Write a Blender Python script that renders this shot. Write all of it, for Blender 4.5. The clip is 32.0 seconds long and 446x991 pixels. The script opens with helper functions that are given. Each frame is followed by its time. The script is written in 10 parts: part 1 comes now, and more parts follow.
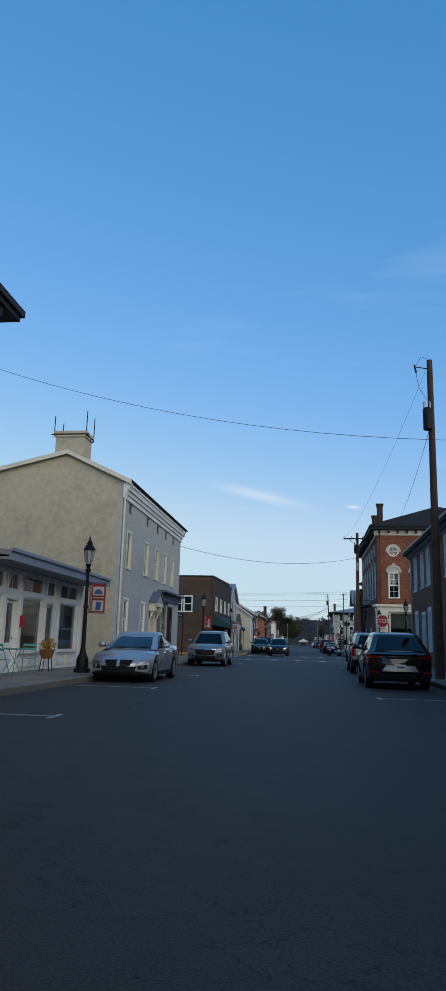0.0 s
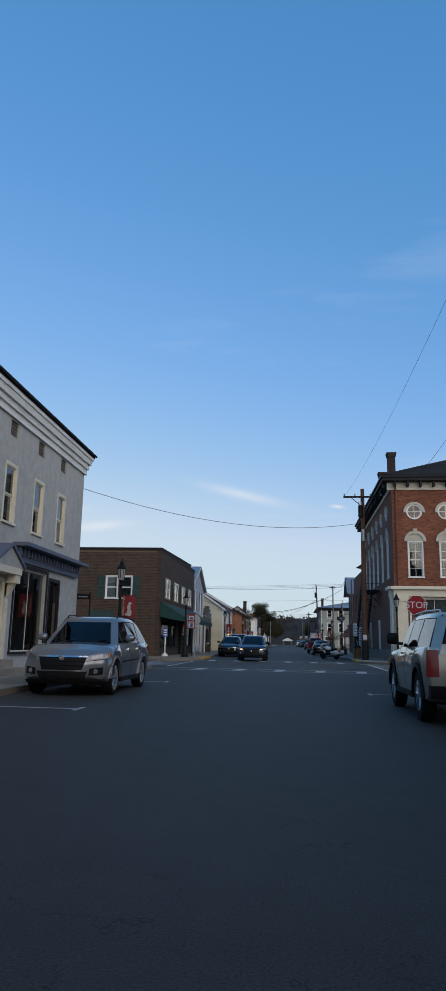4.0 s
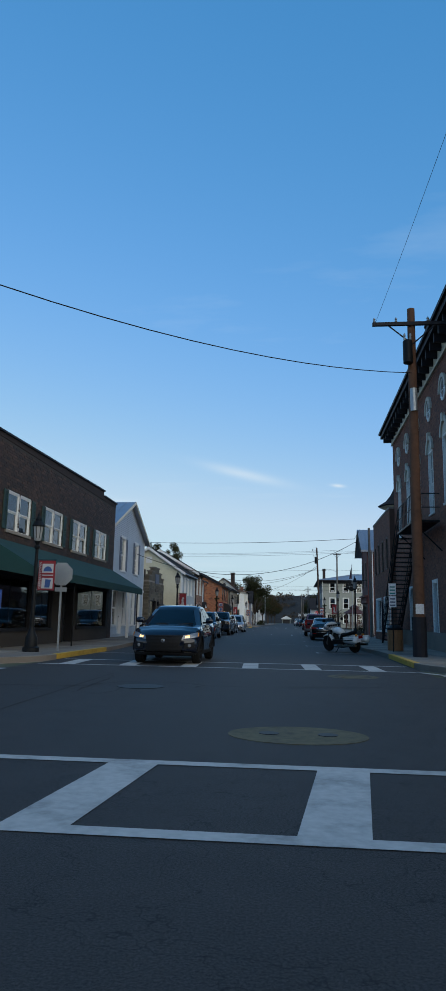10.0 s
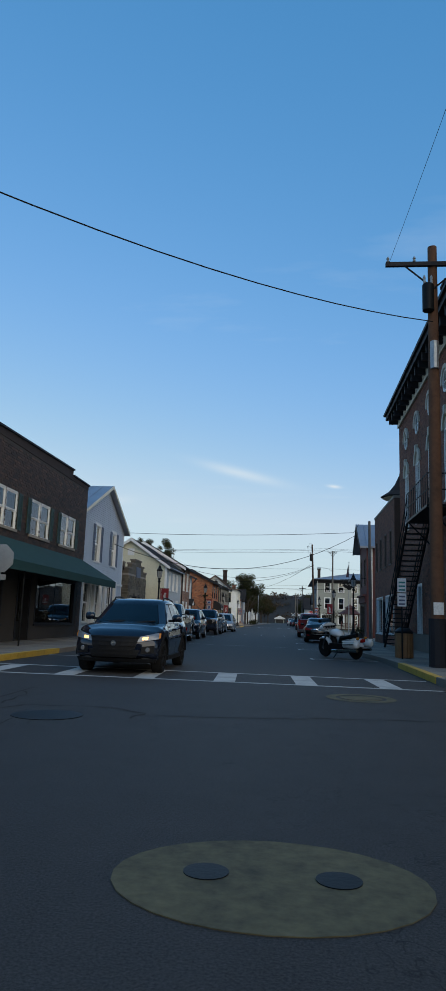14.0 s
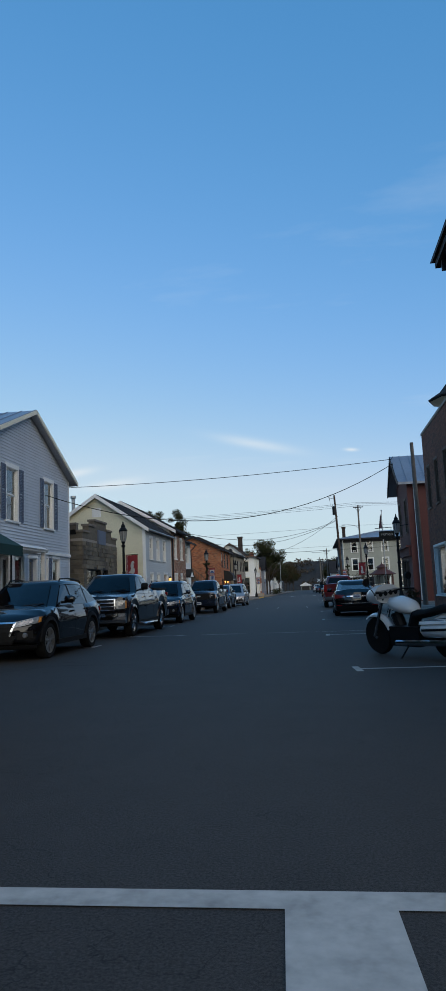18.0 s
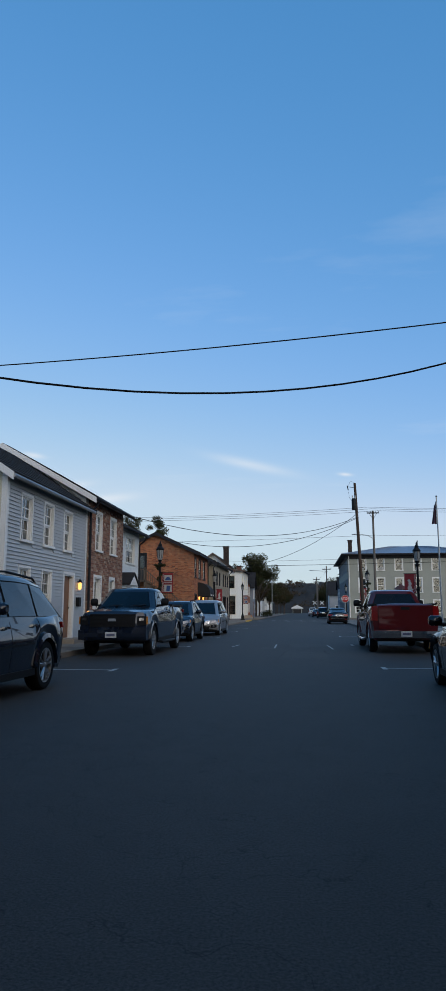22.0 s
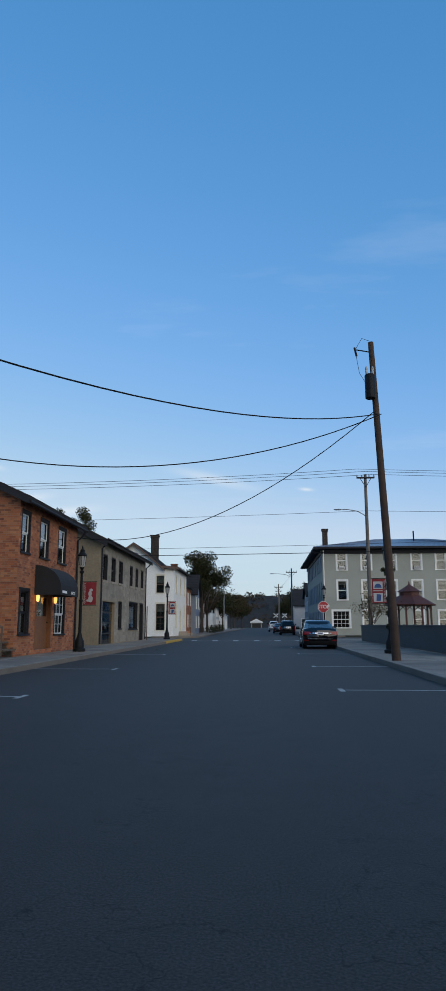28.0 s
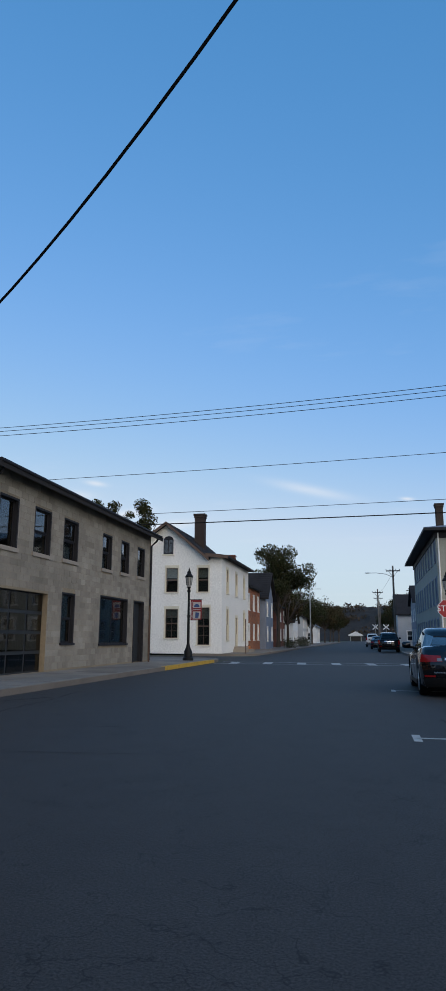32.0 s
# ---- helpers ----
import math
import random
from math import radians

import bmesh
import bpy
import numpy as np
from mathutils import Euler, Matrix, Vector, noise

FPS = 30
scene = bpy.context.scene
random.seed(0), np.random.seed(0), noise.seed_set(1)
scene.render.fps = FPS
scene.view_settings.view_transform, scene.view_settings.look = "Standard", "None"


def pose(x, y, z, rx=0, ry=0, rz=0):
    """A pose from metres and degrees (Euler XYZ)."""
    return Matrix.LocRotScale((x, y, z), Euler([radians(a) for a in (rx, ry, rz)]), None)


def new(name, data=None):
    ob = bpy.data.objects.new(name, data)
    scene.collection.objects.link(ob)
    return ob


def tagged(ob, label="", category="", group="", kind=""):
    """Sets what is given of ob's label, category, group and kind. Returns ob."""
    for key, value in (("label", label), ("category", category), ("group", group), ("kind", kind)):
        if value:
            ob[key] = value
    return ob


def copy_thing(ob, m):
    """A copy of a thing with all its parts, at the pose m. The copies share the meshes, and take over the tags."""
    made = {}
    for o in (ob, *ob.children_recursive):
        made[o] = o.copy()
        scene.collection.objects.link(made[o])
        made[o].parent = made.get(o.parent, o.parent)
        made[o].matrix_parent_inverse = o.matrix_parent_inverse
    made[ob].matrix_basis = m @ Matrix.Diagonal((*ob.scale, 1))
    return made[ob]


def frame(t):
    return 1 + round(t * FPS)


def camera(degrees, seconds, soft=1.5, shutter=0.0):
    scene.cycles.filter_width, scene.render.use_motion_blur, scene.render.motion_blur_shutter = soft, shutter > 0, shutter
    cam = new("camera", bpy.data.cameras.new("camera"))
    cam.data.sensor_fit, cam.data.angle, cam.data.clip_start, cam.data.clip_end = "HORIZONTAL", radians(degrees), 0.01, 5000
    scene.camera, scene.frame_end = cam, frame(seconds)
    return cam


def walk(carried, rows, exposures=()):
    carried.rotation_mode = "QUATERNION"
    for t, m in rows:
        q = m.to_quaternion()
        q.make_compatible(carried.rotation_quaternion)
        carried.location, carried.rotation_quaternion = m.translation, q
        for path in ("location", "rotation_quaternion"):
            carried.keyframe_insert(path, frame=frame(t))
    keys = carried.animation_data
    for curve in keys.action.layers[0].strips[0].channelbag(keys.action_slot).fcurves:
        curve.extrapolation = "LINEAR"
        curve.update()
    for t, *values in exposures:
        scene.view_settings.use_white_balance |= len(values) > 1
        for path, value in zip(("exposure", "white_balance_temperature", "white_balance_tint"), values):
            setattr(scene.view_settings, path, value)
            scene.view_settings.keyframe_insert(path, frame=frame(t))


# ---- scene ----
# ---- camera: seconds, x, y, z, yaw, pitch, roll ----
cam = camera(35.66, 32.0)
ROWS = [
    (0.0, 0.000, 0.000, 1.210, 6.99, 11.89, -1.42),
    (0.5, -0.037, 2.407, 1.212, 5.82, 12.10, -1.16),
    (1.0, -0.056, 4.953, 1.199, 5.94, 11.92, -0.65),
    (1.5, -0.057, 7.416, 1.196, 6.08, 11.76, -1.53),
    (2.0, -0.075, 9.766, 1.173, 6.62, 11.60, 0.21),
    (2.5, -0.129, 11.976, 1.192, 6.12, 12.10, 0.25),
    (3.0, -0.154, 14.550, 1.193, 5.97, 12.22, -0.43),
    (3.5, -0.195, 17.199, 1.193, 5.76, 12.13, -1.17),
    (5.5, -0.300, 27.114, 1.201, 5.52, 11.09, -0.64),
    (6.0, -0.249, 29.371, 1.202, 7.28, 11.32, -0.66),
    (6.5, -0.128, 31.706, 1.174, 8.10, 11.24, -0.75),
    (7.0, 0.011, 34.117, 1.191, 7.39, 11.02, -0.15),
    (7.5, 0.161, 36.491, 1.203, 6.61, 11.05, -0.62),
    (8.0, 0.289, 38.959, 1.196, 3.30, 9.25, -0.99),
    (8.5, 0.428, 41.168, 1.206, 3.92, 9.04, -0.46),
    (9.0, 0.519, 42.992, 1.197, 4.65, 9.64, -0.93),
    (9.5, 0.569, 44.496, 1.212, 5.55, 10.11, -1.28),
    (10.0, 0.586, 45.664, 1.200, 5.80, 10.18, -1.00),
    (10.5, 0.595, 46.567, 1.199, 6.35, 10.12, -0.46),
    (11.0, 0.617, 47.332, 1.196, 6.69, 10.08, -0.59),
    (11.5, 0.639, 47.953, 1.199, 6.43, 10.14, -1.24),
    (12.0, 0.646, 48.432, 1.196, 6.03, 10.07, -1.12),
    (12.5, 0.658, 48.715, 1.197, 5.88, 10.23, -1.28),
    (13.0, 0.672, 49.068, 1.214, 6.56, 9.87, -0.32),
    (13.5, 0.674, 49.424, 1.199, 5.49, 10.02, -1.33),
    (14.0, 0.680, 49.938, 1.199, 5.30, 10.09, -1.99),
    (14.5, 0.700, 50.702, 1.201, 5.01, 10.07, -1.38),
    (15.0, 0.806, 51.801, 1.211, 4.74, 9.81, -1.28),
    (15.5, 0.947, 53.132, 1.214, 3.70, 9.71, -1.72),
    (17.5, 1.039, 60.677, 1.210, 5.22, 7.96, 1.08),
    (18.0, 0.934, 63.016, 1.202, 7.52, 7.85, 2.34),
    (18.5, 0.781, 65.490, 1.204, 10.36, 8.40, 1.93),
    (19.0, 0.601, 68.052, 1.197, 10.04, 8.53, 4.05),
    (19.5, 0.390, 70.791, 1.195, 7.87, 9.48, 2.70),
    (20.0, 0.150, 73.412, 1.200, 7.45, 9.55, 1.73),
    (20.5, -0.066, 75.885, 1.201, 6.88, 9.35, 1.54),
    (21.0, -0.206, 78.417, 1.200, 5.43, 9.25, 1.08),
    (21.5, -0.330, 80.900, 1.197, 6.02, 8.90, 0.26),
    (22.0, -0.461, 83.275, 1.197, 6.60, 9.44, 0.05),
    (22.5, -0.577, 85.681, 1.197, 6.98, 9.05, 0.47),
    (23.0, -0.668, 88.079, 1.199, 6.86, 9.36, 0.61),
    (23.5, -0.748, 90.424, 1.205, 6.48, 10.12, 0.11),
    (24.0, -0.798, 92.854, 1.208, 6.12, 10.33, 0.36),
    (24.5, -0.847, 95.292, 1.201, 5.40, 9.94, 0.52),
    (25.0, -0.843, 97.601, 1.201, 4.79, 9.37, 0.92),
    (25.5, -0.781, 99.914, 1.204, 3.72, 10.62, 3.66),
    (26.0, -0.690, 102.387, 1.198, 3.17, 9.73, 1.51),
    (26.5, -0.602, 104.829, 1.196, 3.33, 9.51, 2.13),
    (28.5, -0.088, 114.754, 1.197, 3.68, 10.97, -0.71),
    (29.0, 0.045, 117.679, 1.197, 5.01, 11.27, -0.85),
    (29.5, 0.098, 120.350, 1.191, 7.62, 11.66, -1.04),
    (30.0, 0.102, 122.809, 1.199, 10.06, 11.23, -0.18),
    (30.5, 0.162, 125.375, 1.198, 11.64, 10.97, -0.82),
    (31.0, 0.289, 127.963, 1.200, 12.38, 11.74, -0.95),
    (31.5, 0.450, 130.432, 1.201, 10.96, 12.22, -1.54),
    (32.0, 0.625, 132.802, 1.198, 11.51, 11.58, -0.30),
]
walk(cam, [(t, pose(x, y, z, 90 + pitch, roll, yaw)) for t, x, y, z, yaw, pitch, roll in ROWS], [
    (0.0, 1.14, 6360, 8), (1.0, 1.14, 6620, 11), (3.0, 1.14, 6740, 13), (6.0, 1.12, 6320, 9), (7.0, 1.1, 6220, 6), (9.0, 1.1, 6130, 6), (11.0, 1.14, 6530, 6),
    (12.0, 1.14, 6600, 6), (15.0, 1.14, 6710, 8), (18.0, 1.15, 6620, 8), (19.5, 1.15, 6910, 13), (21.0, 1.14, 6710, 11), (22.0, 1.13, 6560, 11), (25.0, 1.12, 6500, 10),
    (29.0, 1.14, 6440, 10), (30.0, 1.15, 6500, 10), (31.0, 1.15, 6640, 12), (32.0, 1.15, 6580, 13)])

# ---- evening sky, with the sun low behind the roofs ----
sky = bpy.data.worlds.new("sky")
scene.world = sky
sky.use_nodes = True
st = sky.node_tree
tex = st.nodes.new("ShaderNodeTexSky")
tex.sky_type, tex.sun_disc = "NISHITA", False
SUN_UP, SUN_ROUND = 18.0, 140.0
tex.sun_elevation, tex.sun_rotation, tex.altitude = radians(SUN_UP), radians(SUN_ROUND), 200
tex.air_density, tex.dust_density, tex.ozone_density = 1.0, 0.2, 2.0
sep, com = st.nodes.new("ShaderNodeSeparateColor"), st.nodes.new("ShaderNodeCombineColor")
st.links.new(tex.outputs[0], sep.inputs[0])
for k, (power, gain, most) in enumerate(((1.2, 0.4, 1.75), (0.62, 0.785, 2.3), (0.5, 1.3, 2.7))):
    deep, tint, soft_top = (st.nodes.new("ShaderNodeMath") for _ in range(3))
    deep.operation, tint.operation, soft_top.operation = "POWER", "MULTIPLY", "SMOOTH_MIN"
    soft_top.inputs[1].default_value, soft_top.inputs[2].default_value = most, 0.5
    deep.inputs[1].default_value, tint.inputs[1].default_value = power, gain
    st.links.new(sep.outputs[k], deep.inputs[0])
    st.links.new(deep.outputs[0], tint.inputs[0])
    st.links.new(tint.outputs[0], soft_top.inputs[0])
    st.links.new(soft_top.outputs[0], com.inputs[k])
# thin high cloud: wisps on a flat sheet far overhead, thicker towards the horizon
way = st.nodes.new("ShaderNodeTexCoord")
axes = st.nodes.new("ShaderNodeSeparateXYZ")
st.links.new(way.outputs["Generated"], axes.inputs[0])


def sky_math(op, a, b):
    n = st.nodes.new("ShaderNodeMath")
    n.operation = op
    for sock, v in zip(n.inputs, (a, b)):
        if isinstance(v, (int, float)):
            sock.default_value = v
        else:
            st.links.new(v, sock)
    return n.outputs[0]


high = sky_math("ADD", sky_math("MAXIMUM", axes.outputs[2], 0.0), 0.06)
sheet = st.nodes.new("ShaderNodeCombineXYZ")
st.links.new(sky_math("MULTIPLY", sky_math("DIVIDE", axes.outputs[0], high), 0.55), sheet.inputs[0])
st.links.new(sky_math("MULTIPLY", sky_math("DIVIDE", axes.outputs[1], high), 1.25), sheet.inputs[1])
wisps = st.nodes.new("ShaderNodeTexNoise")
wisps.inputs["Scale"].default_value, wisps.inputs["Detail"].default_value, wisps.inputs["Roughness"].default_value = 0.75, 7.0, 0.6
st.links.new(sheet.outputs[0], wisps.inputs["Vector"])
veil = st.nodes.new("ShaderNodeMapRange")
for k, v in ((1, 0.56), (2, 0.8), (3, 0.0), (4, 0.3)):
    veil.inputs[k].default_value = v
st.links.new(wisps.outputs["Fac"], veil.inputs[0])
clouds = st.nodes.new("ShaderNodeMix")
clouds.data_type = "RGBA"
# a few long low streaks: bearing, height, tilt, half length, half depth (degrees), thickness
bearing = sky_math("MULTIPLY", sky_math("ARCTAN2", axes.outputs[0], axes.outputs[1]), 57.2958)
height = sky_math("MULTIPLY", sky_math("ARCSINE", axes.outputs[2], 0.0), 57.2958)
frayed = sky_math("MULTIPLY", wisps.outputs["Fac"], 1.9)
cover = veil.outputs[0]
for a0, e0, tilt, wa, we, thick in ((-4.2, 11.95, -0.22, 3.2, 0.4, 0.55), (3.6, 11.0, -0.1, 0.5, 0.13, 0.8), (-24.2, 11.2, 0.05, 1.6, 0.36, 1.0), (-22.2, 12.3, -0.1, 0.8, 0.2, 0.9), (-19.6, 9.9, 0.18, 1.7, 0.3, 0.85), (-16.3, 9.0, 0.13, 2.2, 0.36, 0.75)):
    along = sky_math("SUBTRACT", bearing, a0)
    u = sky_math("DIVIDE", along, wa)
    v = sky_math("DIVIDE", sky_math("SUBTRACT", sky_math("SUBTRACT", height, e0), sky_math("MULTIPLY", along, tilt)), we)
    far_off = sky_math("ADD", sky_math("MULTIPLY", u, u), sky_math("MULTIPLY", v, v))
    streak = sky_math("MULTIPLY", sky_math("POWER", 2.71828, sky_math("MULTIPLY", far_off, -1.0)), thick)
    cover = sky_math("MAXIMUM", cover, sky_math("MULTIPLY", streak, frayed))
st.links.new(cover, clouds.inputs[0])
# the evening sky pales to warm white just over the horizon
glow = st.nodes.new("ShaderNodeMix")
glow.data_type = "RGBA"
low = sky_math("MAXIMUM", sky_math("SUBTRACT", 1.0, sky_math("DIVIDE", sky_math("MAXIMUM", axes.outputs[2], 0.0), 0.15)), 0.0)
st.links.new(sky_math("MULTIPLY", sky_math("MULTIPLY", low, low), 0.6), glow.inputs[0])
st.links.new(com.outputs[0], glow.inputs[6])
glow.inputs[7].default_value = (2.05, 2.2, 1.95, 1)
st.links.new(glow.outputs[2], clouds.inputs[6])
clouds.inputs[7].default_value = (2.35, 2.6, 2.85, 1)
st.links.new(clouds.outputs[2], st.nodes["Background"].inputs[0])
st.nodes["Background"].inputs[1].default_value = 0.142
sun = new("sun", bpy.data.lights.new("sun", "SUN"))
sun.data.energy, sun.data.angle, sun.data.color = 0.95, radians(80), (1.0, 0.86, 0.66)
sun.rotation_euler = (radians(90 - SUN_UP), 0, radians(180 - SUN_ROUND))

# ---- materials ----
def nodes_of(name):
    m = bpy.data.materials.new(name)
    m.use_nodes = True
    t = m.node_tree
    return m, t, t.nodes["Principled BSDF"]


def link(t, a, b):
    t.links.new(a, b)


def coords(t, scale=1.0):
    c = t.nodes.new("ShaderNodeTexCoord")
    return c.outputs["Object"]


def noise_node(t, scale, detail=4.0, rough=0.55, vec=None):
    n = t.nodes.new("ShaderNodeTexNoise")
    n.inputs["Scale"].default_value, n.inputs["Detail"].default_value, n.inputs["Roughness"].default_value = scale, detail, rough
    link(t, vec or coords(t), n.inputs["Vector"])
    return n.outputs["Fac"]


def ramp(t, fac, stops):
    r = t.nodes.new("ShaderNodeValToRGB")
    e = r.color_ramp.elements
    while len(e) < len(stops):
        e.new(0.5)
    for el, (p, c) in zip(e, stops):
        el.position, el.color = p, (*c, 1)
    link(t, fac, r.inputs["Fac"])
    return r.outputs["Color"]


def mixc(t, fac, a, b, mode="MIX"):
    n = t.nodes.new("ShaderNodeMix")
    n.data_type, n.blend_type = "RGBA", mode
    for sock, v in ((n.inputs[0], fac), (n.inputs[6], a), (n.inputs[7], b)):
        if isinstance(v, (int, float)):
            sock.default_value = v
        elif isinstance(v, tuple):
            sock.default_value = (*v, 1)
        else:
            link(t, v, sock)
    return n.outputs[2]


def bump(t, bsdf, height, strength=0.3, dist=0.01):
    b = t.nodes.new("ShaderNodeBump")
    b.inputs["Strength"].default_value, b.inputs["Distance"].default_value = strength, dist
    link(t, height, b.inputs["Height"])
    link(t, b.outputs["Normal"], bsdf.inputs["Normal"])


def rough_mat(name, c, rough=0.8, grain=30.0, stain=0.6, dark=0.75, light=1.12, relief=0.25, metal=0.0, dist=0.01):
    """A plain worn surface: grain and larger stains round the colour c."""
    m, t, b = nodes_of(name)
    fine, big = noise_node(t, grain, 6), noise_node(t, stain, 5, 0.65)
    sc = lambda k: tuple(min(1, v * k) for v in c)
    base = ramp(t, big, [(0.3, sc(dark)), (0.5, sc(1)), (0.72, sc(light))])
    col = mixc(t, 0.35, base, ramp(t, fine, [(0.3, sc(0.6)), (0.7, sc(1.3))]))
    link(t, col, b.inputs["Base Color"])
    b.inputs["Roughness"].default_value, b.inputs["Metallic"].default_value = rough, metal
    if relief:
        bump(t, b, fine, relief, dist)
    return m


def island_mat(name, tones, rough=0.85, grain=40.0, relief=0.4, soot=0.0):
    """Masonry or boards whose single pieces differ in tone."""
    m, t, b = nodes_of(name)
    g = t.nodes.new("ShaderNodeNewGeometry")
    n = len(tones)
    tone = ramp(t, g.outputs["Random Per Island"], [(i / max(1, n - 1), c) for i, c in enumerate(tones)])
    fine, big = noise_node(t, grain, 5), noise_node(t, 0.5, 5, 0.65)
    col = mixc(t, 0.5, tone, mixc(t, 1.0, tone, ramp(t, fine, [(0.3, (0.55,) * 3), (0.7, (1.0,) * 3)]), "MULTIPLY"))
    k = 1 - soot
    col = mixc(t, 1.0, col, ramp(t, big, [(0.32, (k, k, k)), (0.62, (1, 1, 1))]), "MULTIPLY")
    link(t, col, b.inputs["Base Color"])
    b.inputs["Roughness"].default_value = rough
    bump(t, b, fine, relief, 0.008)
    return m


def slab_mat():
    """Pavement concrete whose slabs differ a little in tone, stained and gritty."""
    m, t, b = nodes_of("slab")
    o = t.nodes.new("ShaderNodeObjectInfo")
    g = t.nodes.new("ShaderNodeNewGeometry")
    tone = ramp(t, o.outputs["Random"], [(0.0, (0.17, 0.15, 0.125)), (0.5, (0.215, 0.19, 0.157)), (1.0, (0.26, 0.23, 0.19))])
    fine, big = noise_node(t, 55.0, 5, 0.6, g.outputs["Position"]), noise_node(t, 0.7, 6, 0.65, g.outputs["Position"])
    col = mixc(t, 1.0, tone, ramp(t, big, [(0.3, (0.62,) * 3), (0.6, (1.0,) * 3)]), "MULTIPLY")
    col = mixc(t, 1.0, col, ramp(t, fine, [(0.3, (0.78,) * 3), (0.7, (1.08,) * 3)]), "MULTIPLY")
    link(t, col, b.inputs["Base Color"])
    b.inputs["Roughness"].default_value = 0.9
    bump(t, b, fine, 0.3, 0.006)
    return m


def paint_mat(name, c, rough=0.3, metal=0.0, coat=1.0):
    """Car lacquer with a thin film of road dust."""
    m, t, b = nodes_of(name)
    dust = noise_node(t, 2.2, 6, 0.6)
    link(t, mixc(t, ramp(t, dust, [(0.45, (0, 0, 0)), (0.85, (0.02,) * 3)]), c, (0.16, 0.145, 0.125)), b.inputs["Base Color"])
    b.inputs["Roughness"].default_value, b.inputs["Metallic"].default_value, b.inputs["Coat Weight"].default_value = rough, metal, coat
    b.inputs["Coat Roughness"].default_value, b.inputs["Specular IOR Level"].default_value = 0.02, 0.06
    return m


def plain(name, c, rough=0.5, metal=0.0, glow=None, power=0.0):
    m, t, b = nodes_of(name)
    f = noise_node(t, 18.0, 4)
    sc = lambda k: tuple(min(1, v * k) for v in c)
    link(t, ramp(t, f, [(0.3, sc(0.85)), (0.7, sc(1.12))]), b.inputs["Base Color"])
    b.inputs["Roughness"].default_value, b.inputs["Metallic"].default_value = rough, metal
    if glow:
        b.inputs["Emission Color"].default_value, b.inputs["Emission Strength"].default_value = (*glow, 1), power
    return m


def pane_mat(name, tint, through_amount, straight=0.05):
    """Window glass: mirrors by Fresnel, lets part of the light through."""
    m, t, b = nodes_of(name)
    out = t.nodes["Material Output"]
    t.nodes.remove(b)
    tr, gl, mix, fr = (t.nodes.new(k) for k in ("ShaderNodeBsdfTransparent", "ShaderNodeBsdfGlossy", "ShaderNodeMixShader", "ShaderNodeLayerWeight"))
    tr.inputs["Color"].default_value = (*(v * through_amount for v in tint), 1)
    gl.inputs["Roughness"].default_value = 0.03
    fr.inputs["Blend"].default_value = 0.5
    steep, span, floor_ = (t.nodes.new("ShaderNodeMath") for _ in range(3))
    for n, kind, v in ((steep, "POWER", 4.0), (span, "MULTIPLY", 1 - straight), (floor_, "ADD", straight)):
        n.operation, n.inputs[1].default_value = kind, v
    link(t, fr.outputs["Facing"], steep.inputs[0])
    link(t, steep.outputs[0], span.inputs[0])
    link(t, span.outputs[0], floor_.inputs[0])
    wav = noise_node(t, 1.5, 2)
    bp = t.nodes.new("ShaderNodeBump")
    bp.inputs["Strength"].default_value, bp.inputs["Distance"].default_value = 0.05, 0.02
    link(t, wav, bp.inputs["Height"])
    link(t, bp.outputs["Normal"], gl.inputs["Normal"])
    link(t, floor_.outputs[0], mix.inputs["Fac"])
    link(t, tr.outputs["BSDF"], mix.inputs[1])
    link(t, gl.outputs["BSDF"], mix.inputs[2])
    link(t, mix.outputs["Shader"], out.inputs["Surface"])
    return m


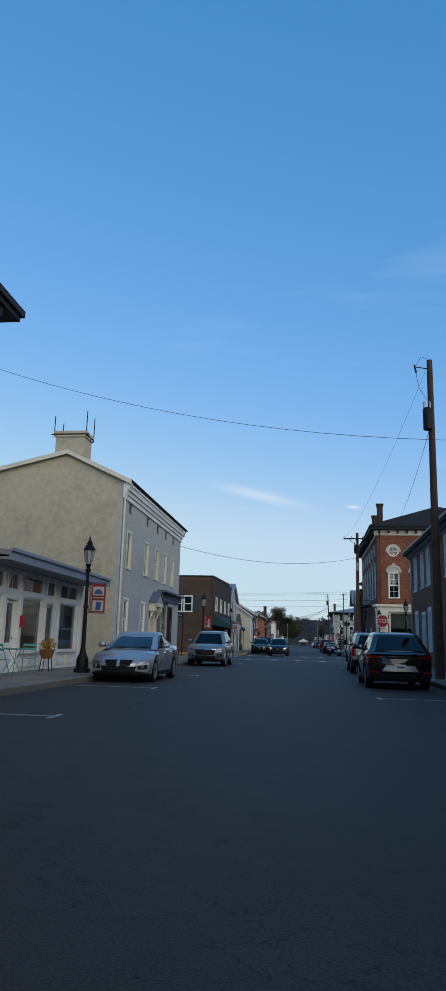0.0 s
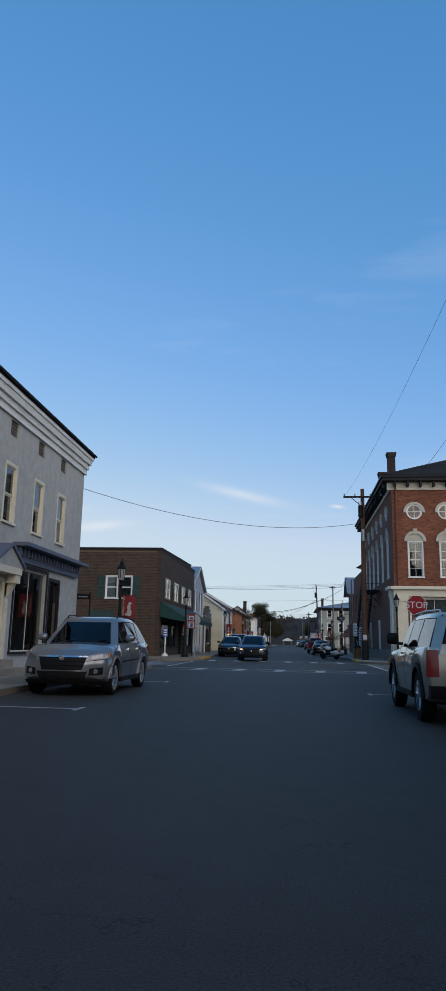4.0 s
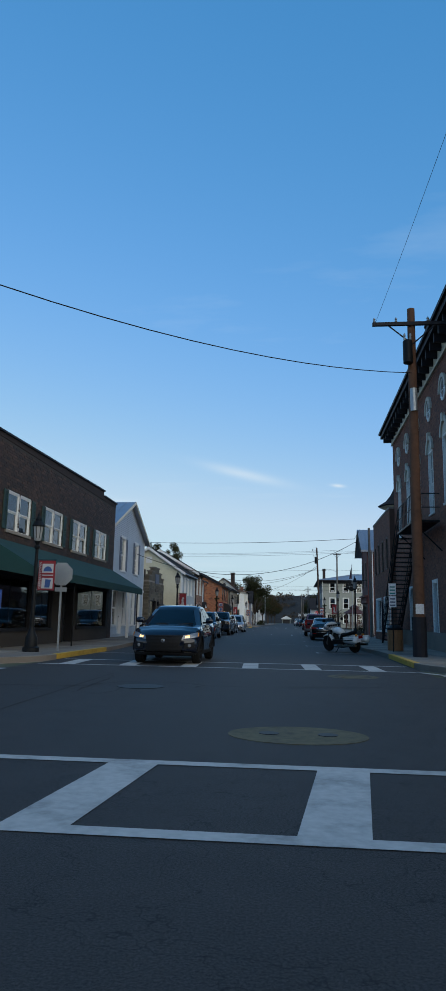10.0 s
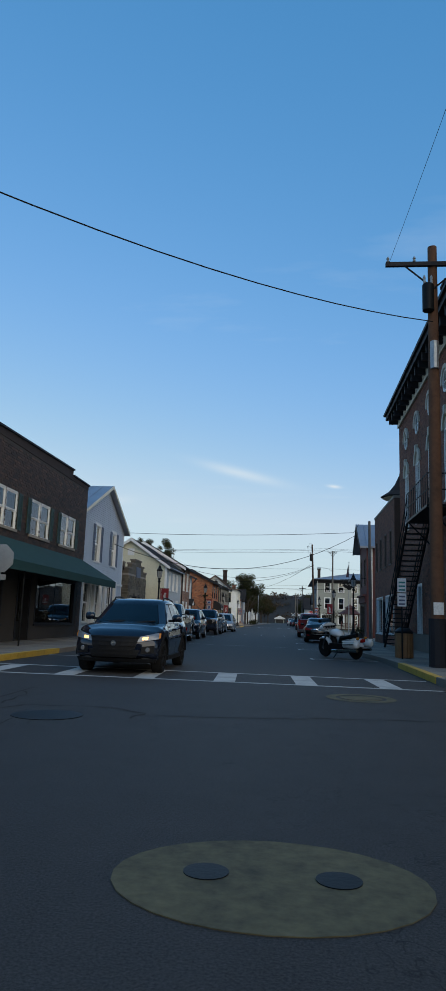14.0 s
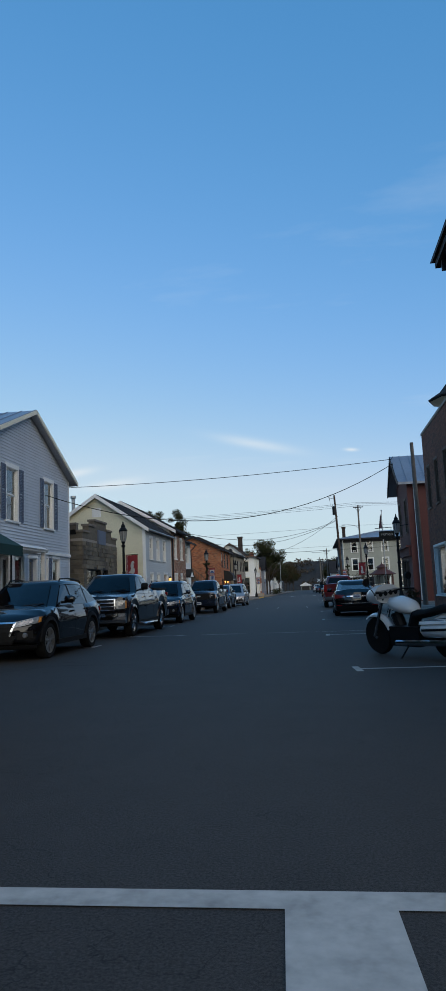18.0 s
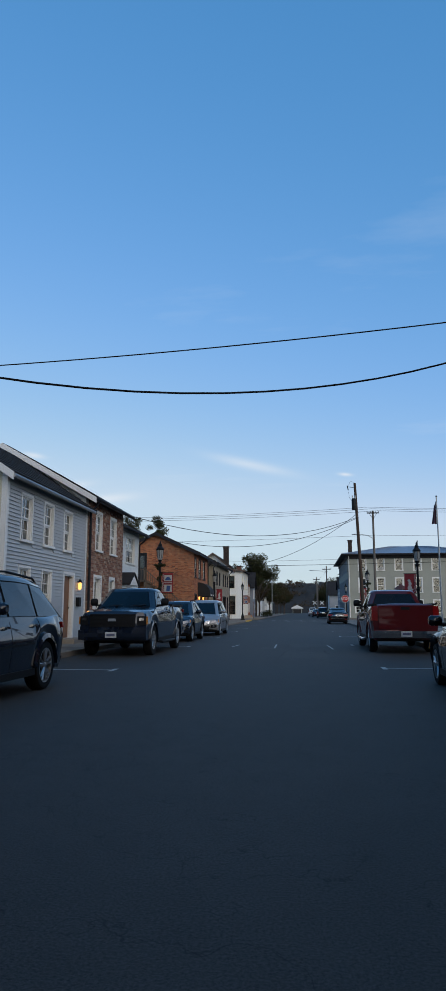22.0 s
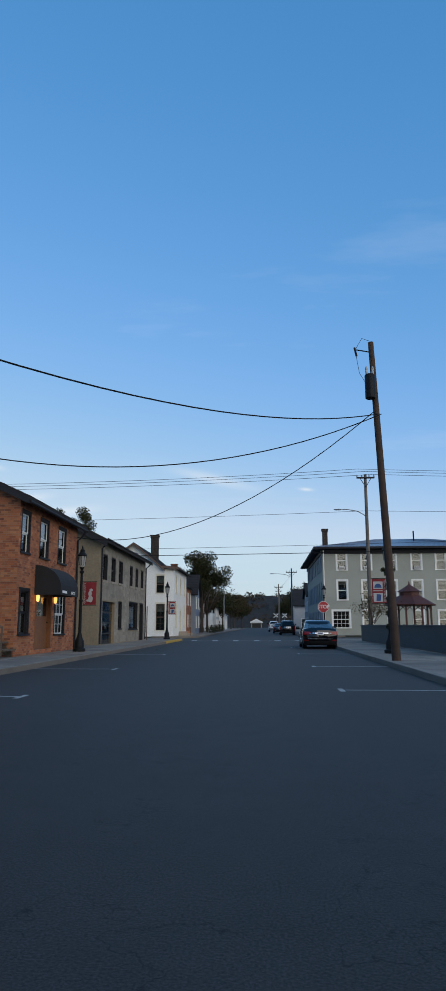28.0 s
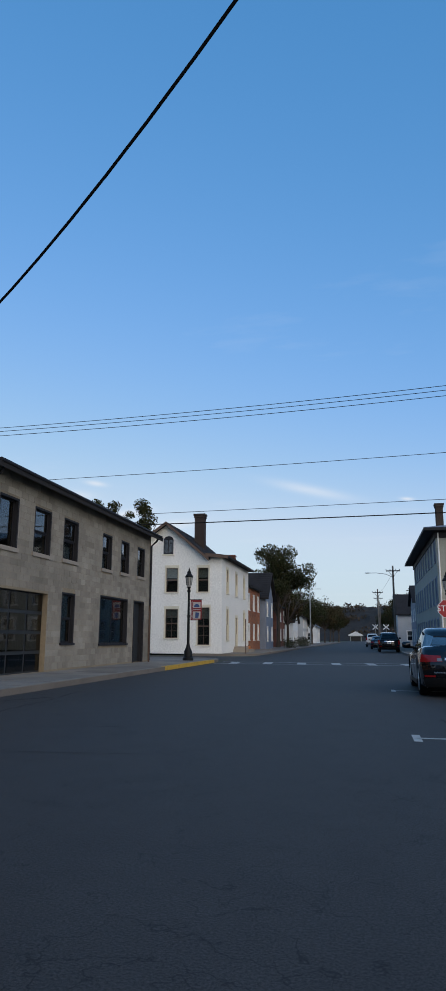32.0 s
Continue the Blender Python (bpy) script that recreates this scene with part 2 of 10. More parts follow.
def ground_mat(name, dark, lighter, seal):
    """Asphalt: stone grain, worn wheel tracks, patches and tar-filled cracks."""
    m, t, b = nodes_of(name)
    v = coords(t)
    fine, mid, big = noise_node(t, 70.0, 5, 0.75, v), noise_node(t, 2.2, 7, 0.65, v), noise_node(t, 0.3, 6, 0.65, v)
    mp = t.nodes.new("ShaderNodeMapping")
    mp.inputs["Scale"].default_value = (0.9, 0.03, 1)
    link(t, v, mp.inputs["Vector"])
    track = noise_node(t, 1.0, 3, 0.5, mp.outputs["Vector"])
    col = ramp(t, big, [(0.3, dark), (0.7, lighter)])
    col = mixc(t, 0.45, col, ramp(t, track, [(0.35, dark), (0.7, lighter)]))
    col = mixc(t, 0.5, col, ramp(t, mid, [(0.3, tuple(0.5 * c for c in dark)), (0.7, tuple(1.25 * c for c in lighter))]))
    col = mixc(t, 0.6, col, ramp(t, fine, [(0.36, tuple(0.3 * c for c in dark)), (0.5, tuple(1.0 * c for c in lighter)), (0.66, tuple(2.0 * c for c in lighter))]))
    vo = t.nodes.new("ShaderNodeTexVoronoi")
    vo.feature = "DISTANCE_TO_EDGE"
    vo.inputs["Scale"].default_value = 0.21
    wob = t.nodes.new("ShaderNodeMix")
    wob.data_type = "VECTOR"
    wob.inputs[0].default_value = 0.12
    nz = t.nodes.new("ShaderNodeTexNoise")
    nz.inputs["Scale"].default_value, nz.inputs["Detail"].default_value = 1.1, 5
    link(t, v, nz.inputs["Vector"])
    mul = t.nodes.new("ShaderNodeVectorMath")
    mul.operation = "SCALE"
    mul.inputs["Scale"].default_value = 9.0
    link(t, nz.outputs["Color"], mul.inputs[0])
    add = t.nodes.new("ShaderNodeVectorMath")
    link(t, v, add.inputs[0])
    link(t, mul.outputs[0], add.inputs[1])
    link(t, add.outputs[0], vo.inputs["Vector"])
    col = mixc(t, ramp(t, vo.outputs["Distance"], [(0.0, (0.8,) * 3), (0.006, (0, 0, 0))]), col, seal)
    link(t, col, b.inputs["Base Color"])
    b.inputs["Roughness"].default_value = 0.7
    b.inputs["Specular IOR Level"].default_value = 0.22
    bump(t, b, fine, 0.7, 0.008)
    return m


# ---- shapes ----
class Shape:
    """Vertices and faces of one mesh, gathered piece by piece."""

    def __init__(self):
        self.v, self.f = [], []

    def add(self, vs, fs):
        n = len(self.v)
        self.v.extend(tuple(p) for p in vs)
        self.f.extend(tuple(i + n for i in q) for q in fs)
        return self

    def box(self, x0, y0, z0, x1, y1, z1):
        return self.add([(x, y, z) for z in (z0, z1) for x, y in ((x0, y0), (x1, y0), (x1, y1), (x0, y1))],
                        [(0, 3, 2, 1), (4, 5, 6, 7), (0, 1, 5, 4), (1, 2, 6, 5), (2, 3, 7, 6), (3, 0, 4, 7)])

    def hexa(self, low, high):
        """A solid between two quads."""
        return self.add([*low, *high], [(3, 2, 1, 0), (4, 5, 6, 7), (0, 1, 5, 4), (1, 2, 6, 5), (2, 3, 7, 6), (3, 0, 4, 7)])

    def prism(self, low, high):
        """A solid between two polygons with the same number of corners."""
        n = len(low)
        return self.add([*low, *high], [tuple(range(n - 1, -1, -1)), tuple(range(n, 2 * n)), *((i, (i + 1) % n, n + (i + 1) % n, n + i) for i in range(n))])

    def rings(self, rings, close=True, caps=True):
        """A skin over rings of points."""
        n = len(rings[0])
        vs = [p for r in rings for p in r]
        fs = []
        for k in range(len(rings) - 1):
            for i in range(n if close else n - 1):
                j = (i + 1) % n
                fs.append((k * n + i, k * n + j, (k + 1) * n + j, (k + 1) * n + i))
        if caps:
            fs += [tuple(range(n - 1, -1, -1)), tuple((len(rings) - 1) * n + i for i in range(n))]
        return self.add(vs, fs)

    def lathe(self, profile, n=12, at=(0, 0, 0), axis="z", caps=True):
        def spot(r, h, a):
            c, s = r * math.cos(a), r * math.sin(a)
            p = {"z": (c, s, h), "x": (h, c, s), "y": (c, h, s)}[axis]
            return tuple(p[k] + at[k] for k in range(3))
        return self.rings([[spot(max(r, 1e-4), h, 2 * math.pi * i / n) for i in range(n)] for r, h in profile], caps=caps)

    def rod(self, a, b, r0, r1=None, n=8):
        a, b = Vector(a), Vector(b)
        q = (b - a).to_track_quat("Z", "Y")
        r1 = r0 if r1 is None else r1
        return self.rings([[tuple(p + q @ Vector((r * math.cos(2 * math.pi * i / n), r * math.sin(2 * math.pi * i / n), 0))) for i in range(n)] for p, r in ((a, r0), (b, r1))])

    def tube(self, pts, r, n=6):
        pts = [Vector(p) for p in pts]
        out = []
        for k, p in enumerate(pts):
            d = (pts[min(k + 1, len(pts) - 1)] - pts[max(k - 1, 0)]).normalized()
            q = d.to_track_quat("Z", "Y")
            rr = r[k] if isinstance(r, (list, tuple)) else r
            out.append([tuple(p + q @ Vector((rr * math.cos(2 * math.pi * i / n), rr * math.sin(2 * math.pi * i / n), 0))) for i in range(n)])
        return self.rings(out)

    def grid(self, fn, nu, nv):
        vs = [fn(i / nu, j / nv) for j in range(nv + 1) for i in range(nu + 1)]
        return self.add(vs, [(j * (nu + 1) + i, j * (nu + 1) + i + 1, (j + 1) * (nu + 1) + i + 1, (j + 1) * (nu + 1) + i) for j in range(nv) for i in range(nu)])


def mesh_of(shape, name, mat, smooth=None):
    me = bpy.data.meshes.new(name)
    me.from_pydata(shape.v, [], shape.f)
    if smooth:
        me.polygons.foreach_set("use_smooth", [True] * len(me.polygons))
        me.set_sharp_from_angle(angle=radians(smooth))
    me.materials.append(mat)
    me.update()
    return me


def part(name, shape, mat, parent, label="", smooth=None, m=None, kind=""):
    ob = new(name, mesh_of(shape, name, mat, smooth))
    if parent is not None:
        ob.parent = parent
    if m is not None:
        ob.matrix_basis = m
    return tagged(ob, label=label, kind=kind)


def thing(name, label, category, m=None, group="", kind=""):
    ob = new(name)
    ob.empty_display_size = 0.2
    if m is not None:
        ob.matrix_basis = m
    return tagged(ob, label=label, category=category, group=group, kind=kind)


def solid(name, shape, mat, label, category, m=None, group="", kind="", smooth=None):
    ob = part(name, shape, mat, None, label, smooth, m, kind)
    return tagged(ob, category=category, group=group)


def words(text, size, mat, parent, m, label="", name="lettering"):
    """Flat letters in the built-in face, reading along local x, made a mesh."""
    cu = bpy.data.curves.new(name, "FONT")
    cu.body, cu.size, cu.align_x, cu.extrude = text, size, "CENTER", 0.003
    tmp = bpy.data.objects.new(name, cu)
    me = bpy.data.meshes.new_from_object(tmp)
    bpy.data.objects.remove(tmp)
    me.materials.append(mat)
    ob = new(name, me)
    ob.parent, ob.matrix_basis = parent, m
    return tagged(ob, label=label, kind="stuff")


def wedge(f, a0, a1, z0, z1, o0, o1):
    """A block on a wall: from a0 to a1 along it, z0 to z1, o0 to o1 outwards. f maps (along, up, out) to a place."""
    return [f(a0, z0, o0), f(a1, z0, o0), f(a1, z0, o1), f(a0, z0, o1)], [f(a0, z1, o0), f(a1, z1, o0), f(a1, z1, o1), f(a0, z1, o1)]


def slab(s, f, a0, a1, z0, z1, o0, o1):
    return s.hexa(*wedge(f, a0, a1, z0, z1, o0, o1))


def front(a, z, o):
    """Of a building's street wall: local x along the street, y inwards."""
    return (a, -o, z)


def side0(a, z, o):
    """The end wall at local x = 0."""
    return (-o, a, z)


def side1(length):
    """The end wall at local x = length."""
    return lambda a, z, o: (length + o, a, z)


def wall_shape(f, a0, a1, z0, z1, holes, thick=0.25):
    """A wall slab with rectangular openings (a0, a1, z0, z1) cut through it."""
    s = Shape()
    us = sorted({a0, a1, *(h[k] for h in holes for k in (0, 1) if a0 < h[k] < a1)})
    zs = sorted({z0, z1, *(h[k] for h in holes for k in (2, 3) if z0 < h[k] < z1)})
    gone = lambda u, z: not (a0 < u < a1 and z0 < z < z1) or any(h[0] < u < h[1] and h[2] < z < h[3] for h in holes)
    mid = lambda l, i: (l[i] + l[i + 1]) / 2 if 0 <= i < len(l) - 1 else (-1e9 if i < 0 else 1e9)
    for i in range(len(us) - 1):
        for j in range(len(zs) - 1):
            if gone(mid(us, i), mid(zs, j)):
                continue
            u, w, p, q = us[i], us[i + 1], zs[j], zs[j + 1]
            s.add([f(u, p, 0), f(w, p, 0), f(w, q, 0), f(u, q, 0)], [(0, 1, 2, 3)])
            s.add([f(u, p, -thick), f(w, p, -thick), f(w, q, -thick), f(u, q, -thick)], [(3, 2, 1, 0)])
            for du, dz, (g, h) in ((-1, 0, ((u, p), (u, q))), (1, 0, ((w, p), (w, q))), (0, -1, ((u, p), (w, p))), (0, 1, ((u, q), (w, q)))):
                if gone(mid(us, i + du), mid(zs, j + dz)):
                    s.add([f(*g, 0), f(*h, 0), f(*h, -thick), f(*g, -thick)], [(0, 1, 2, 3)])
    return s


def gaps(a0, a1, z0, z1, holes):
    """The stretches of a course from a0 to a1 that openings leave free."""
    runs = [(a0, a1)]
    for h in holes:
        if h[2] < z1 - 0.01 and h[3] > z0 + 0.01:
            nxt = []
            for r in runs:
                if h[1] <= r[0] or h[0] >= r[1]:
                    nxt.append(r)
                else:
                    nxt += [(r[0], h[0])] * (h[0] - r[0] > 0.03) + [(h[1], r[1])] * (r[1] - h[1] > 0.03)
            runs = nxt
    return runs


def bricks(f, a0, a1, z0, z1, holes, bl=0.215, bh=0.068, joint=0.011, proud=0.009, span=None, seed=1):
    """Single bricks in running bond on a wall. span(z) narrows a course, as on a gable."""
    rnd, s, z, k = random.Random(seed), Shape(), z0, 0
    while z + bh <= z1:
        lo, hi = span(z + bh / 2) if span else (a0, a1)
        for r0, r1 in gaps(max(a0, lo), min(a1, hi), z, z + bh, holes):
            first = math.floor((r0 - a0) / (bl + joint)) - 1
            a = a0 + first * (bl + joint) + (k % 2) * (bl + joint) / 2
            while a < r1:
                p, q = max(a, r0), min(a + bl, r1)
                if q - p > 0.03:
                    o = proud * rnd.uniform(0.5, 1.25)
                    n = len(s.v)
                    s.v += [f(p, z, 0), f(q, z, 0), f(q, z + bh, 0), f(p, z + bh, 0), f(p, z, o), f(q, z, o), f(q, z + bh, o), f(p, z + bh, o)]
                    s.f += [(n + 4, n + 5, n + 6, n + 7), (n, n + 1, n + 5, n + 4), (n + 1, n + 2, n + 6, n + 5), (n + 2, n + 3, n + 7, n + 6), (n + 3, n, n + 4, n + 7)]
                a += bl + joint
        z += bh + joint
        k += 1
    return s


def clapboards(f, a0, a1, z0, z1, holes, mat, parent, step=0.12, span=None, one=False):
    """Lapped boards, each an object of its own (or all in one mesh)."""
    z, rnd, whole = z0, random.Random(3), Shape()
    while z < z1 - 0.02:
        lo, hi = span(z + step / 2) if span else (a0, a1)
        for p, q in gaps(max(a0, lo), min(a1, hi), z, z + step, holes):
            s = whole if one else Shape()
            t, j = min(z + step + 0.012, z1), rnd.uniform(-0.0015, 0.0015)
            s.hexa([f(p, z, 0.002), f(q, z, 0.002), f(q, z, 0.036 + j), f(p, z, 0.036 - j)], [f(p, t, 0.002), f(q, t, 0.002), f(q, t, 0.004), f(p, t, 0.004)])
            if not one:
                part("clapboard", s, mat, parent)
        z += step
    if one and whole.f:
        part("clapboards", whole, mat, parent, kind="stuff")


def arch_pts(a0, a1, zc, rise, n=10):
    c, r = (a0 + a1) / 2, (a1 - a0) / 2
    return [(c - r * math.cos(math.pi * i / n), zc + rise * math.sin(math.pi * i / n)) for i in range(n + 1)]


def arch_frame(s, f, a0, a1, z0, z1, case, lintel, jamb, deep, out):
    """Casing and jamb of an opening in one run: up one side, across the head and down the other."""
    def corner(inner, o):
        i = {0: case, 1: 0.0, 2: -jamb}[inner]
        top = z1 + (case + lintel if inner == 0 else i)
        return [f(a0 - i, z0, o), f(a0 - i, top, o), f(a1 + i, top, o), f(a1 + i, z0, o)]
    loops = [corner(0, 0.003), corner(0, out), corner(1, out), corner(1, 0.002), corner(2, 0.002), corner(2, -deep - 0.05), corner(1, -deep - 0.05), corner(1, 0.003)]
    s.rings([[lp[k] for lp in loops] for k in range(4)])


def window(parent, f, a0, a1, z0, z1, trim, sash, glass, blind=None, drop=0.0, rows=2, cols=1, case=0.1, out=0.03, sill=True, deep=0.1, lintel=0.0, label="", cover=None):
    """A sash window in the opening: casing, two sashes with bars, panes, sill, a blind drawn down by drop and a dark
    sheet for the unlit room.
    """
    s = Shape()
    arch_frame(s, f, a0, a1, z0, z1, case, lintel, 0.03, deep, out)
    w = part("window", s, trim, parent, label)
    b = 0.045
    i0, i1, j0, j1 = a0 + 0.03, a1 - 0.03, z0, z1 - 0.03
    fr = Shape()
    half = (j0 + j1) / 2
    spans = [(j0, half), (half, j1)] if rows >= 2 else [(j0, j1)]
    for k, (p, q) in enumerate(spans):
        o = -deep + 0.03 * k
        for r in ((i0, i0 + b, p, q), (i1 - b, i1, p, q), (i0 + b, i1 - b, p, p + b), (i0 + b, i1 - b, q - b, q)):
            slab(fr, f, *r, o - 0.02, o + 0.015)
        for c in range(1, cols):
            x = i0 + (i1 - i0) * c / cols
            slab(fr, f, x - 0.012, x + 0.012, p + b, q - b, o - 0.015, o + 0.01)
        extra = rows // 2 if rows > 2 else 1
        for c in range(1, extra):
            y = p + (q - p) * c / extra
            slab(fr, f, i0 + b, i1 - b, y - 0.012, y + 0.012, o - 0.015, o + 0.01)
        g = Shape()
        slab(g, f, i0 + b - 0.008, i1 - b + 0.008, p + b - 0.008, q - b + 0.008, o - 0.004, o + 0.0)
        part("pane", g, glass, w)
    part("sash", fr, sash, w)
    if sill:
        sl = Shape()
        slab(sl, f, a0 - case - 0.03, a1 + case + 0.03, z0 - 0.07, z0, -deep - 0.03, out + 0.05)
        part("sill", sl, trim, w)
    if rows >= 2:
        # near-black sheet behind the panes: the room's shade is painted, no room is built
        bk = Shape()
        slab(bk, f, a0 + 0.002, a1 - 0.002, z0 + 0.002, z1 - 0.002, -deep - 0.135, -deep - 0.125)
        part("dark_room", bk, M["room_dark"], w)
    if blind is not None and 0 < drop < 1:
        bl = Shape()
        slab(bl, f, i0 + 0.01, i1 - 0.01, j1 - (j1 - j0) * drop, j1 - 0.01, -deep - 0.075, -deep - 0.07)
        part("blind", bl, blind, w)
    if cover is not None:
        for p, q in ((a0 - case - 0.36, a0 - case - 0.01), (a1 + case + 0.01, a1 + case + 0.36)):
            shutter(w, f, p, q, z0, z1 + case * 0.5, cover)
    return w


def shutter(parent, f, p, q, z0, z1, mat):
    s = Shape()
    mid = (z0 + z1) / 2
    for r in ((p, p + 0.05, z0, z1), (q - 0.05, q, z0, z1), (p + 0.05, q - 0.05, z0, z0 + 0.07), (p + 0.05, q - 0.05, z1 - 0.07, z1), (p + 0.05, q - 0.05, mid - 0.035, mid + 0.035)):
        slab(s, f, *r, 0.028, 0.06)
    z = z0 + 0.08
    while z < z1 - 0.1:
        if abs(z + 0.02 - mid) > 0.06:
            s.hexa([f(p + 0.05, z, 0.03), f(q - 0.05, z, 0.03), f(q - 0.05, z, 0.052), f(p + 0.05, z, 0.052)],
                   [f(p + 0.05, z + 0.045, 0.03), f(q - 0.05, z + 0.045, 0.03), f(q - 0.05, z + 0.045, 0.036), f(p + 0.05, z + 0.045, 0.036)])
        z += 0.055
    part("shutter", s, mat, parent)


def door(parent, f, a0, a1, z0, z1, trim, leaf, glass=None, metal=None, deep=0.12, light=0.5, label="", case=0.1):
    """A panelled door in its frame, with a glazed upper part where glass is given."""
    s = Shape()
    arch_frame(s, f, a0, a1, z0, z1, case, 0, 0.04, deep, 0.03)
    d = part("door", s, trim, parent, label)
    i0, i1, j1 = a0 + 0.04, a1 - 0.04, z1 - 0.04
    le = Shape()
    cut = z0 + (j1 - z0) * (1 - light) if glass else j1
    if glass:
        slab(le, f, i0, i1, z0 + 0.01, cut, -deep - 0.045, -deep)
        for r in ((i0, i0 + 0.1, cut, j1), (i1 - 0.1, i1, cut, j1), (i0 + 0.1, i1 - 0.1, j1 - 0.1, j1)):
            slab(le, f, *r, -deep - 0.045, -deep)
        g = Shape()
        slab(g, f, i0 + 0.095, i1 - 0.095, cut, j1 - 0.095, -deep - 0.025, -deep - 0.02)
        part("pane", g, glass, d)
    else:
        slab(le, f, i0, i1, z0 + 0.01, j1, -deep - 0.045, -deep)
    for k in range(2):
        p = i0 + 0.1 + k * (i1 - i0 - 0.1) / 2
        q = p + (i1 - i0 - 0.3) / 2
        slab(le, f, p, q, z0 + 0.18, min(z0 + 0.85, cut - 0.1), -deep, -deep + 0.012)
    part("leaf", le, leaf, d)
    kn = Shape()
    x, y, z = f(i1 - 0.08, z0 + 1.0, -deep + 0.03)
    kn.lathe([(0.001, -0.03), (0.028, -0.015), (0.028, 0.015), (0.001, 0.03)], 8, (x, y, z))
    part("knob", kn, metal or M["iron"], d)
    return d

